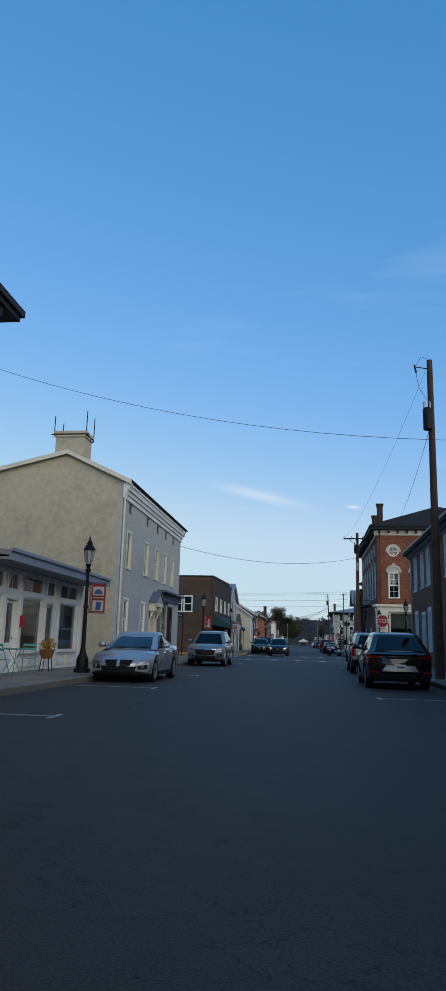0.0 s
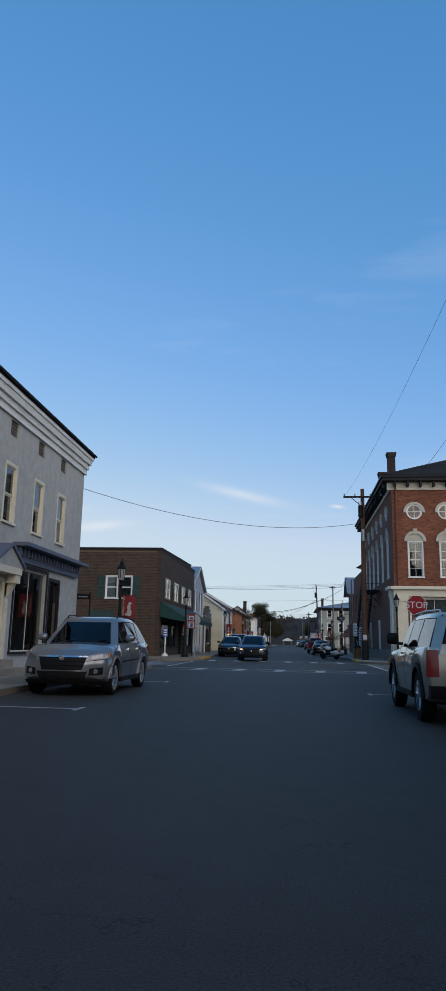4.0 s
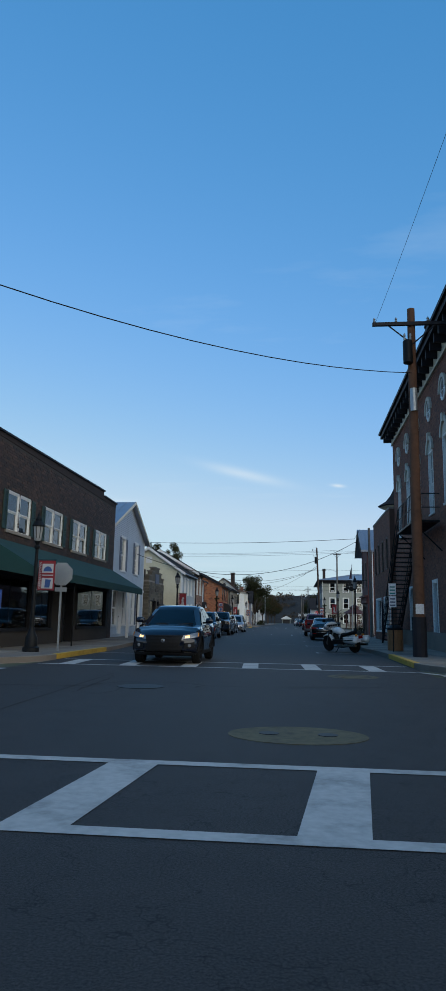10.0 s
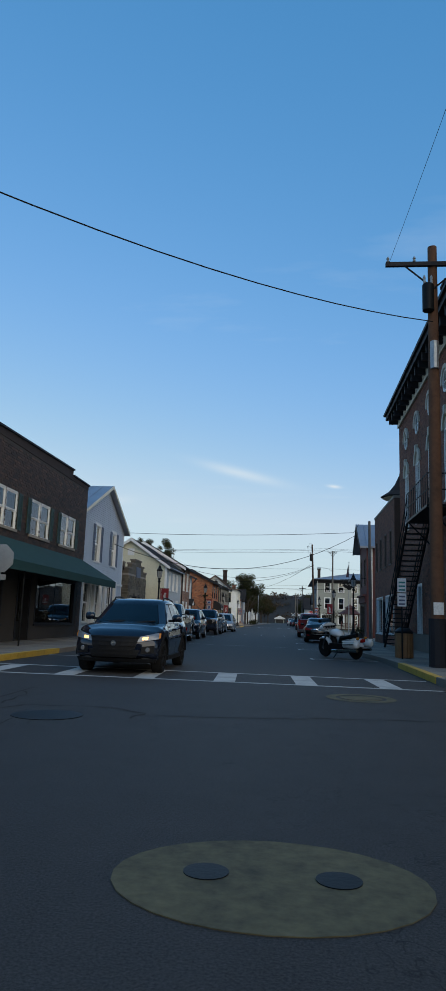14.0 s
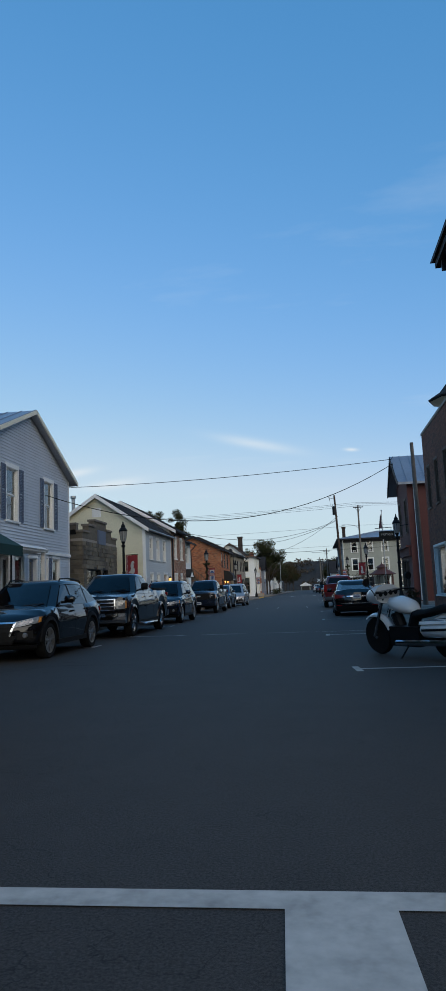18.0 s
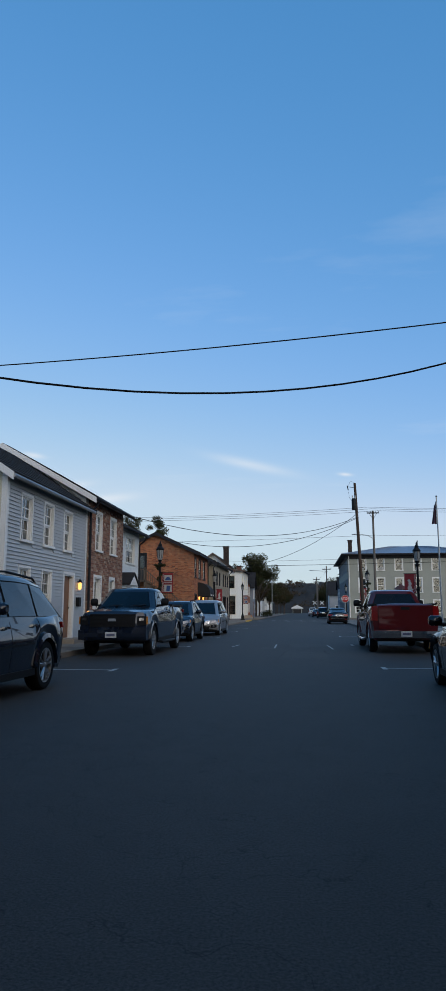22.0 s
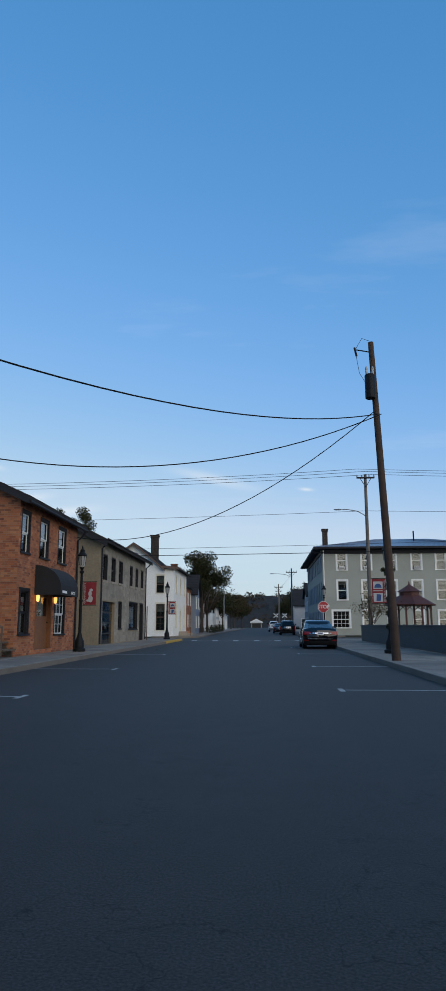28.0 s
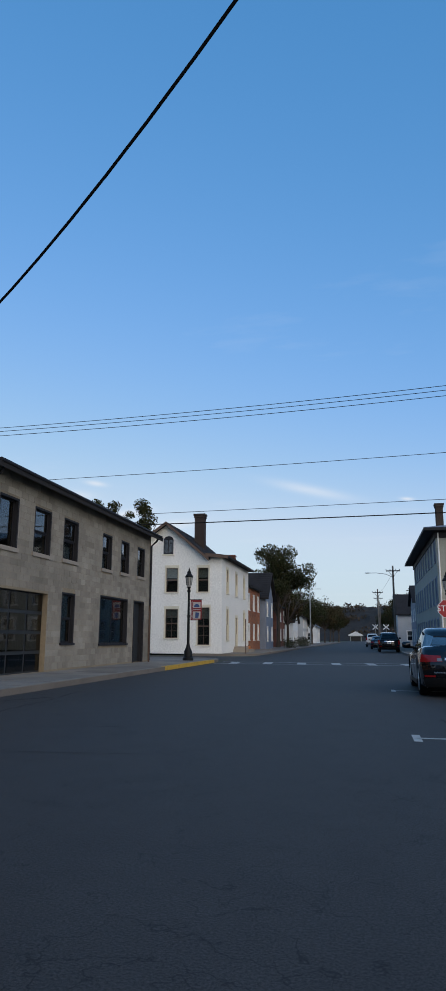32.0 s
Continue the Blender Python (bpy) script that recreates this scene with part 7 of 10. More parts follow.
def red_shop():
    L, D, H = 5.0, 11.0, 7.35
    b = thing("red_gable_shop", "dark red gabled shop with pale metal roof", "shop", on_right(7.15, 110.4))
    fh = [(0.7, 1.5, 4.3, 6.3), (3.4, 4.2, 4.3, 6.3), (0.5, 2.2, 0.7, 2.7), (2.6, 3.5, 0.15, 2.6)]
    shell(b, L, D, H, M["red_wall"], fh)
    for h in fh:
        if h[2] > 0.5:
            window(b, front, *h, M["brown_trim"], M["brown_trim"], M["pane"], M["curtain"], 0.3, 2 if h[2] > 3 else 1, 1, 0.08, 0.03)
        else:
            door(b, front, *h, M["brown_trim"], M["black_door"], M["pane"])
    s = Shape()
    s.rings([[front(a, z, o) for z, o in ((2.85, 0.0), (2.85, 0.14), (3.35, 0.14), (3.35, 0.3), (3.47, 0.3), (3.47, 0.0))] for a in (0.1, L - 0.1)])
    part("shop_cornice", s, M["red_wall"], b)
    gable_across(b, L, D, H, 2.3, 9.2, M["roof_metal"], 0.4, 0.55, M["red_wall"])
    n = [((L + 0.4), -0.55, 7.28), (L + 0.4, D + 0.2, 7.28), (2.3, D + 0.2, 9.34), (2.3, -0.55, 9.34)]
    seams(b, *n, M["roof_metal"])
    bargeboard(b, [((-0.4, -0.55, 7.28), (2.3, -0.55, 9.34), (0, -1, 0)), ((2.3, -0.55, 9.34), (L + 0.4, -0.55, 7.28), (0, -1, 0))], M["dark_trim"], 0.05, 0.3)
    d = Shape()
    d.tube([(L + 0.08, 0.4, 7.2), (L + 0.08, 0.4, 0.2)], 0.05, 8)
    part("downpipe", d, M["white"], b)
    # hanging shop sign
    x = 4.55
    s = Shape()
    s.tube([(x, 0.05, 4.75), (x, -1.0, 4.62), (x, -2.0, 4.58)], 0.022, 6)
    br = part("sign_bracket", s, M["iron"], b)
    for y in (-1.05, -1.75):
        s = Shape()
        s.rod((x, y, 4.6), (x, y, 4.38), 0.012, n=5)
        part("sign_hanger", s, M["iron"], br)
    p = Shape()
    pts = [(-1.72, 3.98), (-1.52, 3.92), (-1.4, 3.8), (-1.2, 3.8), (-1.1, 3.92), (-0.9, 3.98), (-0.86, 4.05), (-0.86, 4.34), (-0.9, 4.4), (-1.72, 4.4), (-1.78, 4.34), (-1.78, 4.05)]
    p.prism([(x - 0.03, y, z) for y, z in pts], [(x + 0.03, y, z) for y, z in pts])
    sb = part("sign_board", p, M["iron"], b, "dark hanging sign with TATTOO lettering")
    words("TATTOO", 0.17, M["banner_pale"], sb, Matrix.Translation((x + 0.033, -1.32, 4.13)) @ Matrix(((0, 0, 1, 0), (1, 0, 0, 0), (0, 1, 0, 0), (0, 0, 0, 1))))


red_shop()


# grey three-storey hotel-like building past the second junction
def grey_block():
    L, D, H = 26.0, 20.0, 9.3
    b = thing("grey_building", "long grey-green three-storey building with white windows", "building", on_right(6.5, 214.0))
    south = side1(L)
    xs = [1.6, 4.25, 6.9, 9.6, 12.2, 14.8, 17.4]
    sh = [(a, a + 1.0, z, z + h) for a in xs for z, h in ((7.05, 2.05), (3.85, 2.05))] + [(1.0, 2.8, 0.9, 2.7)] + [(a, a + 1.0, 0.9, 2.7) for a in xs[1:]]
    fx = [2.0 + 2.75 * i for i in range(9)]
    fh = [(a, a + 1.0, z, z + h) for a in fx for z, h in ((7.05, 2.0), (3.85, 2.0))] + [(a, a + 1.0, 0.9, 2.7) for a in fx]
    shell(b, L, D, H, M["grey_render"], fh, (), sh)
    for i, h in enumerate(sh):
        window(b, south, *h, M["white"], M["white"], M["pane"], M["curtain"], (0.0, 0.2, 0.0, 0.0)[i % 4], 2 if h[1] - h[0] < 1.5 else 4, 1 if h[1] - h[0] < 1.5 else 4, 0.14, 0.04, label="white-framed sash window in grey render")
    for i, h in enumerate(fh):
        window(b, front, *h, M["grey_blue"], M["white"], M["pane"], M["blind"], 0.35, 2, 1, 0.1, 0.04)
    for a, z in ((xs[0], 7.05), (xs[1], 7.05), (xs[3], 7.05), (xs[2], 3.85)):
        s = Shape()
        slab(s, south, a + 0.24, a + 0.76, z + 0.04, z + 0.38, -0.05, 0.22)
        ac = part("air_conditioner", s, M["white"], b, "white window air conditioner")
        s = Shape()
        for k in range(5):
            slab(s, south, a + 0.28, a + 0.72, z + 0.08 + k * 0.055, z + 0.11 + k * 0.055, 0.22, 0.226)
        part("grille", s, M["dark_trim"], ac)
    c = Shape()
    e = 0.95
    c.box(-e, -e, H, L + e, D + e, H + 0.2)
    c.box(-0.1, -0.1, H - 0.5, L + 0.1, D + 0.1, H)
    part("cornice", c, M["dark_trim"], b)
    r = Shape()
    r.add([(-e, -e, H + 0.2), (L + e, -e, H + 0.2), (L + e, D + e, H + 0.2), (-e, D + e, H + 0.2), (7, 7, H + 1.9), (L - 7, 7, H + 1.9), (L - 7, D - 7, H + 1.9), (7, D - 7, H + 1.9)], [(0, 1, 5, 4), (1, 2, 6, 5), (2, 3, 7, 6), (3, 0, 4, 7), (4, 5, 6, 7)])
    part("roof", r, M["roof_metal"], b)
    seams(b, (L + e, -e, H + 0.2), (L + e, D + e, H + 0.2), (L - 7, D - 7, H + 1.9), (L - 7, 7, H + 1.9), M["roof_metal"], 0.6)
    brick_chimney(b, L - 1.4, 0.5, H, H + 2.4, 0.55, 0.55, M["chimney_dark"])
    v = Shape()
    v.rod((L - 5, 11, H + 1.0), (L - 5, 11, H + 2.6), 0.08)
    part("roof_vent", v, M["iron"], b)
    d = Shape()
    d.tube([south(0.15, H - 0.1, 0.08), south(0.15, 0.2, 0.08)], 0.06, 8)
    part("downpipe", d, M["white"], b)


grey_block()
plain_house("blue-grey metal-clad house past the grey building", on_right(6.8, 228.0), 9, 9, 5.5, 7.6, "grey_blue", "roof_dark", (0.9, 3.3), along=False)
plain_house("small grey house with dark roof down the street", on_right(5.3, 243.0), 9, 9, 4.6, 7.4, "board_pale", "roof_dark", (0.9,), along=False)
plain_house("white house far down the street", on_right(7.5, 268.0), 10, 9, 4.6, 6.8, "board_white", "roof_dark", (0.9, 2.8))
plain_house("brick house far down the street", on_right(7.5, 300.0), 11, 9, 5.0, 7.2, "red_wall", "roof_dark", (0.9, 3.1))
# plain fillers that close the street behind the walk
plain_house("plain brick house behind the start of the street", on_left(-9.2, -34.0), 24, 10, 6.5, 8.5, "red_wall", "roof_dark", (0.9, 3.8))
plain_house("plain pale house behind the start of the street", on_right(6.2, 17.0), 26, 10, 6.2, 8.2, "tan_render", "roof_dark", (0.9, 3.7))

# ---- vehicles: built facing -y, wheels on z = 0, front axle at y = 0 ----
def lerp_table(tab, s):
    for (a, p), (b, q) in zip(tab, tab[1:]):
        if s <= b:
            k = (s - a) / (b - a) if b > a else 0
            return p + (q - p) * max(0, min(1, k))
    return tab[-1][1]


KINDS = {
    # width, clearance, wheel radius, wheelbase, front and rear overhang, top line of the lower body (y, z), cabin: cowl, roof front, roof rear, rear foot; roof height
    "sedan": dict(w=1.8, zb=0.2, r=0.33, wb=2.85, fo=0.95, ro=1.0, top=[(-0.95, 0.56), (-0.8, 0.69), (-0.3, 0.81), (0.5, 0.93), (1.5, 0.98), (2.9, 1.02), (3.3, 1.04), (3.7, 1.02), (3.85, 0.9)], cab=(0.32, 1.3, 2.2, 3.38), h=1.46, pillars=(1.55,)),
    "suv": dict(w=1.9, zb=0.26, r=0.37, wb=2.8, fo=0.95, ro=1.0, top=[(-0.95, 0.72), (-0.85, 0.92), (-0.4, 1.03), (0.5, 1.1), (1.5, 1.12), (2.9, 1.14), (3.6, 1.16), (3.8, 1.1)], cab=(0.3, 1.0, 3.1, 3.76), h=1.74, pillars=(1.45, 2.5)),
    "crossover": dict(w=1.84, zb=0.25, r=0.36, wb=2.7, fo=0.92, ro=0.95, top=[(-0.92, 0.68), (-0.8, 0.86), (-0.35, 0.97), (0.5, 1.04), (1.5, 1.06), (2.8, 1.1), (3.4, 1.12), (3.65, 1.02)], cab=(0.35, 1.15, 2.85, 3.6), h=1.62, pillars=(1.5, 2.5)),
    "van": dict(w=1.97, zb=0.2, r=0.34, wb=3.08, fo=0.95, ro=1.1, top=[(-0.95, 0.66), (-0.8, 0.84), (-0.35, 0.97), (0.3, 1.06), (1.5, 1.08), (3.0, 1.1), (4.0, 1.1), (4.18, 1.0)], cab=(-0.05, 0.95, 3.6, 4.14), h=1.75, pillars=(1.35, 2.55)),
    "truck": dict(w=1.9, zb=0.36, r=0.41, wb=3.68, fo=0.95, ro=1.2, top=[(-0.95, 0.95), (-0.88, 1.15), (-0.4, 1.22), (0.5, 1.28), (1.5, 1.29), (2.6, 1.3), (2.75, 1.36), (4.0, 1.37), (4.85, 1.36), (4.88, 1.3)], cab=(0.4, 1.05, 2.3, 2.68), h=1.87, pillars=(1.45,), bed=(2.85, 4.78)),
    "boxy": dict(w=1.9, zb=0.33, r=0.4, wb=2.84, fo=0.8, ro=0.95, top=[(-0.8, 0.85), (-0.75, 1.05), (-0.3, 1.1), (0.5, 1.14), (1.5, 1.2), (2.9, 1.2), (3.6, 1.2), (3.78, 1.15)], cab=(0.45, 0.85, 3.45, 3.74), h=1.76, pillars=(1.5, 2.5)),
}


def car(name, label, category, kind, paint, m, rim="alloy", lit=False, rails=False, spare=False, tail="wide", grille="chrome", rack=False, chrome=True, plate=False):
    k = KINDS[kind]
    W, zb, r, wb, h = k["w"] / 2, k["zb"], k["r"], k["wb"], k["h"]
    y0, y1 = -k["fo"], wb + k["ro"]
    tough = kind in ("truck", "boxy")
    b = thing(name, label, category, m)
    dark, bright = M["black_plastic"], M["chrome"] if chrome else M["black_plastic"]
    top = lambda y: lerp_table(k["top"], y)
    width = lambda y: W * (1 - 0.05 * max(0, (y0 + 0.5 - y) / 0.5) ** 2 - 0.05 * max(0, (y - y1 + 0.4) / 0.4) ** 2)
    belly = lambda y: zb + 0.1 * max(0, (y0 + 0.35 - y) / 0.35) ** 2 + 0.12 * max(0, (y - y1 + 0.4) / 0.4) ** 2
    bow_f, bow_r = (0.12, 0.07) if tough else (0.36, 0.22)
    zf, zr = top(y0 + 0.12), top(y1 - 0.08)

    def nose(x, z):
        u = (z - zb) / (zf - zb)
        return bow_f * min(1, abs(x) / W) ** 2.6 + (0.03 if tough else 0.13) * max(0, (u - 0.5) / 0.5) ** 2 + 0.09 * max(0, (0.3 - u) / 0.3) ** 2

    def stern(x, z):
        u = (z - zb) / (zr - zb)
        return bow_r * min(1, abs(x) / W) ** 3 + (0.02 if tough else 0.08) * max(0, (u - 0.55) / 0.45) ** 1.5 + 0.08 * max(0, (0.35 - u) / 0.35) ** 2

    def bent(x, y, z):
        return (x, y + nose(x, z) * max(0, 1 - (y - y0) / 0.7) - stern(x, z) * max(0, 1 - (y1 - y) / 0.5), z)

    def half_of(y):
        w, t, q = width(y), top(y), belly(y)
        yy = bent(w, y, (q + t) / 2)[1]
        for ax in (0.0, wb):
            d = abs(yy - ax)
            if d < r + 0.06:
                q = max(q, r + math.sqrt(max(0, (r + 0.06) ** 2 - d * d)))
        q = min(q, t - 0.14)
        g = t - q
        return [(0.0, q), (w * 0.88, q), (w * 0.955, q + min(0.05, g * 0.2)), (w * 0.975, q + g * 0.3), (w * 0.995, q + g * 0.5), (w, q + g * 0.58), (w * 0.985, q + g * 0.68), (w * 0.955, q + g * 0.82), (w * 0.915, t - 0.035), (w * 0.86, t), (w * 0.6, t + 0.018), (w * 0.45, t + 0.035), (0.0, t + 0.04)]

    s = Shape()
    rings = []
    n = 60
    full = lambda half: half + [(-x, z) for x, z in half[-2:0:-1]]
    for i in range(n + 1):
        y = y0 + (y1 - y0) * i / n
        rings.append([bent(x, y, z) for x, z in full(half_of(y))])
    for y, step in ((y0, -1), (y1, 1)):
        f = full(half_of(y))
        zc = (zf if step < 0 else zr) * 0.5 + zb * 0.5
        for sc in (0.75, 0.5, 0.25, 0.04):
            q = [bent(x * sc, y, zc + (z - zc) * sc) for x, z in f]
            rings.insert(0, q) if step < 0 else rings.append(q)
    s.rings(rings)
    body = part("body", s, paint, b, smooth=32)
    u = Shape()
    u.box(-W * 0.82, y0 + 0.45, zb - 0.03, W * 0.82, y1 - 0.45, zb + 0.24)
    for ax in (0.0, wb):
        u.box(-W * 0.8, ax - r - 0.05, zb, W * 0.8, ax + r + 0.05, r + 0.25)
    part("underbody", u, dark, b)

    def patch(name_, corners, mat, out=0.01, rear=False, parent=None, label_="", nx=6, nz=3):
        """A plate that follows the nose or the stern between four corners (x, z): low a, low b, high b, high a."""
        p = Shape()
        (ax, az), (bx, bz), (cx, cz), (dx, dz) = corners
        cols = []
        for i in range(nx + 1):
            f = i / nx
            lo, hi = (ax + (bx - ax) * f, az + (bz - az) * f), (dx + (cx - dx) * f, dz + (cz - dz) * f)
            pts = [(lo[0] + (hi[0] - lo[0]) * j / nz, lo[1] + (hi[1] - lo[1]) * j / nz) for j in range(nz + 1)]
            y = (lambda x, z, o: y1 - stern(x, z) + o) if rear else (lambda x, z, o: y0 + nose(x, z) - o)
            cols.append([(x, y(x, z, out), z) for x, z in pts] + [(x, y(x, z, -0.05), z) for x, z in pts[::-1]])
        p.rings(cols)
        return part(name_, p, mat, parent or b, label_)

    # cabin
    c0, c1, c2, c3 = k["cab"]
    zt = h
    bot = (top(c0) + top(c3)) * 0.5 - 0.03

    arch = {"sedan": 0.1, "truck": 0.04, "boxy": 0.03}.get(kind, 0.07)
    ym, yh = c1 + 0.42 * (c2 - c1), 0.5 * (c2 - c1) + 0.12

    def roof_z(y):
        return zt - 0.05 - arch * min(1.6, abs((y - ym) / yh)) ** 2.2

    def ring(v, grow=0.0):
        """v from 0 at the belt to 1 at the roof: front three points, right side five, rear three, left side five."""
        ya, yb = c0 + (c1 - c0) * v - grow, c3 + (c2 - c3) * v + grow
        wa = W * (0.9 - 0.17 * v - 0.05 * v * v) + grow
        cr = 0.13
        side = [(wa + 0.022 * (1 - f * f), (ya + cr) * (1 - f) / 2 + (yb - cr) * (1 + f) / 2) for f in (-1, -0.5, 0, 0.5, 1)]
        flat = [(-wa + cr, ya - 0.03), (0, ya - 0.1 * (1 - 0.4 * v)), (wa - cr, ya - 0.03), *side, (wa - cr, yb + 0.02), (0, yb + 0.05), (-wa + cr, yb + 0.02), *((-x, y) for x, y in side[::-1])]
        return [(x, y, bot + (roof_z(y) - bot) * v) for x, y in flat]

    def crown(v, sc, up, grow):
        last = ring(v, grow)
        cy = sum(p[1] for p in last) / len(last)
        out = [(x * sc, cy + (y - cy) * (sc + 0.5 * (1 - sc) * 0.4)) for x, y, _ in last]
        return [(x, y, roof_z(y) + up) for x, y in out]

    cab = Shape()
    cab.rings([ring(-0.05), ring(0.5), ring(0.93)])
    part("interior", cab, M["car_inside"], b)
    rf = Shape()
    rf.rings([ring(0.9, 0.006), ring(0.96, 0.008), crown(1.0, 0.985, 0.012, 0.004), crown(1.0, 0.88, 0.035, 0), crown(1.0, 0.45, 0.05, 0)])
    part("roof", rf, paint, b, smooth=40)
    for i, j in ((2, 3), (7, 8), (10, 11), (15, 0)):
        p = Shape()
        A, B = ring(-0.05, 0.008), ring(0.92, 0.007)
        C, D = ring(-0.05, -0.03), ring(0.92, -0.03)
        p.hexa([A[i], A[j], C[j], C[i]], [B[i], B[j], D[j], D[i]])
        part("pillar", p, paint, b)
    bd = Shape()
    bd.rings([ring(-0.08, 0.004), ring(0.07, 0.006), ring(0.075, -0.03), ring(-0.08, -0.03)], caps=False)
    part("window_belt", bd, paint, b, smooth=30)

    def at(i, j, f, v):
        """A spot on the cabin skin between ring corners i and j."""
        p, q = ring(v)[i], ring(v)[j]
        return Vector(p).lerp(Vector(q), f)

    def glass(name_, quad, out):
        g = Shape()
        o = Vector(out)
        g.prism([tuple(p + o * 0.3) for p in quad], [tuple(p + o) for p in quad])
        return part(name_, g, M["car_glass"], b)

    lo, hi = 0.08, 0.89
    ws = glass("windscreen", [at(0, 1, 0.02, lo), at(0, 1, 1, lo), at(1, 2, 0.98, lo), at(1, 2, 0.98, hi), at(0, 1, 1, hi), at(0, 1, 0.02, hi)], (0, -0.012, 0.008))
    for sgn in (-1, 1):
        wp = Shape()
        a0, a1 = at(0, 1, 1, lo + 0.01), at(0, 1, 0.1, lo + 0.1)
        off = Vector((0, -0.03, 0.02))
        wp.rod(tuple(Vector((0.1 + (0.05 if sgn > 0 else -0.55), a0.y, a0.z)) + off), tuple(Vector((0.1 + (0.5 if sgn > 0 else -0.1), a1.y, a1.z)) + off), 0.011, n=5)
        part("wiper", wp, dark, ws)
    rl = 0.16 if kind in ("sedan",) else 0.2
    glass("rear_window", [at(8, 9, 0.04, rl), at(8, 9, 1, rl), at(9, 10, 0.96, rl), at(9, 10, 0.96, hi), at(8, 9, 1, hi), at(8, 9, 0.04, hi)], (0, 0.012, 0.008))
    if kind != "sedan":
        tg = Shape()
        tg.prism([tuple(p + Vector((0, -0.02, 0))) for p in (at(8, 9, 0.0, 0.0), at(8, 9, 1, 0.0), at(9, 10, 1, 0.0), at(9, 10, 1, rl - 0.02), at(8, 9, 1, rl - 0.02), at(8, 9, 0, rl - 0.02))], [tuple(p + Vector((0, 0.008, 0))) for p in (at(8, 9, 0.0, 0.0), at(8, 9, 1, 0.0), at(9, 10, 1, 0.0), at(9, 10, 1, rl - 0.02), at(8, 9, 1, rl - 0.02), at(8, 9, 0, rl - 0.02))])
        part("tailgate_top", tg, paint, b)
    for sgn, ids in ((1, (3, 4, 5, 6, 7)), (-1, (15, 14, 13, 12, 11))):
        edges = [[Vector(ring(v)[i]) for i in ids] for v in (lo, hi - 0.02)]
        ys = [edges[0][0].y + 0.02, *k["pillars"], edges[0][-1].y - 0.02]
        for a, e in zip(ys, ys[1:]):
            if e - a < 0.25:
                continue
            quad = []
            for v, y in ((0, a + 0.035), (0, e - 0.035), (1, e - 0.035), (1, (a + e) / 2), (1, a + 0.035)):
                E = edges[v]
                y = min(max(y, E[0].y + 0.01), E[-1].y - 0.01)
                i = max(j for j in range(4) if E[j].y <= y)
                quad.append(E[i].lerp(E[i + 1], (y - E[i].y) / (E[i + 1].y - E[i].y)))
            glass("side_window", quad, (0.012 * sgn, 0, 0.003))
    if "bed" in k:
        p, q = k["bed"]
        for sgn in (-1, 1):
            bl = Shape()
            bl.box(min(sgn * W * 0.82, sgn * W * 0.94), p, top(p + 0.5) - 0.02, max(sgn * W * 0.82, sgn * W * 0.94), q, top(p + 0.5) + 0.035)
            part("bed_rail", bl, dark, b)
        tl = Shape()
        tl.box(-W * 0.78, y1 - 0.04, zb + 0.32, W * 0.78, y1 + 0.006, top(y1 - 0.1) - 0.02)
        tgp = part("tailgate", tl, paint, b)
        th = Shape()
        th.box(-0.12, y1 + 0.006, top(y1 - 0.1) - 0.14, 0.12, y1 + 0.02, top(y1 - 0.1) - 0.06)
        part("tailgate_handle", th, dark, tgp)
    # wheels
    for ax in (0.0, wb):
        for sgn in (1, -1):
            ws = Shape()
            xo, xi = sgn * (W * 0.985), sgn * (W * 0.985 - 0.23)
            rr = r * (0.6 if tough else 0.7)
            ws.lathe([(rr - 0.02, xi), (r * 0.93, xi), (r, xi + sgn * 0.035), (r, xo - sgn * 0.04), (r * 0.95, xo - sgn * 0.008), ((r + rr) * 0.5, xo), (rr, xo - sgn * 0.012), (rr - 0.01, xo - sgn * 0.05)], 28, (0, ax, r), "x", caps=False)
            wh = part("wheel", ws, M["rubber"], b, smooth=35)
            rm = Shape()
            rm.lathe([(rr + 0.003, xo - sgn * 0.02), (rr + 0.003, xo - sgn * 0.008), (rr - 0.02, xo - sgn * 0.012), (rr - 0.025, xo - sgn * 0.1)], 28, (0, ax, r), "x", caps=False)
            hub = xo - sgn * 0.035
            for i in range(5):
                for e in (-0.2, 0.2):
                    a = 2 * math.pi * i / 5 + 0.3
                    rm.rod((hub, ax + 0.03 * math.cos(a), r + 0.03 * math.sin(a)), (hub + sgn * 0.012, ax + (rr - 0.01) * math.cos(a + e), r + (rr - 0.01) * math.sin(a + e)), 0.026, 0.02, 5)
            rm.lathe([(0.001, hub + sgn * 0.03), (0.05, hub + sgn * 0.022), (0.075, hub - sgn * 0.03)], 12, (0, ax, r), "x")
            part("rim", rm, M[rim], wh)
            dk = Shape()
            dk.lathe([(0.001, xo - sgn * 0.085), (rr - 0.03, xo - sgn * 0.085), (rr - 0.03, xo - sgn * 0.12), (0.001, xo - sgn * 0.12)], 20, (0, ax, r), "x")
            part("brake_disc", dk, M["rubber"], wh)
            if kind in ("suv", "crossover", "truck", "boxy"):
                ar = Shape()
                cols = []
                for i in range(15):
                    a0 = math.pi * i / 14
                    ro, ri = r + 0.12, r + 0.05
                    xs = sgn * (W - 0.1), sgn * (W + 0.012), sgn * (W - 0.004)
                    c, e = math.cos(a0), math.sin(a0)
                    cols.append([(xs[0], ax + ri * c, r + ri * e), (xs[1], ax + ri * c, r + ri * e), (xs[2], ax + ro * c, r + ro * e), (xs[0], ax + ro * c, r + ro * e)])
                ar.rings(cols)
                part("wheel_arch", ar, dark if kind in ("crossover", "boxy") else paint, b, smooth=30)
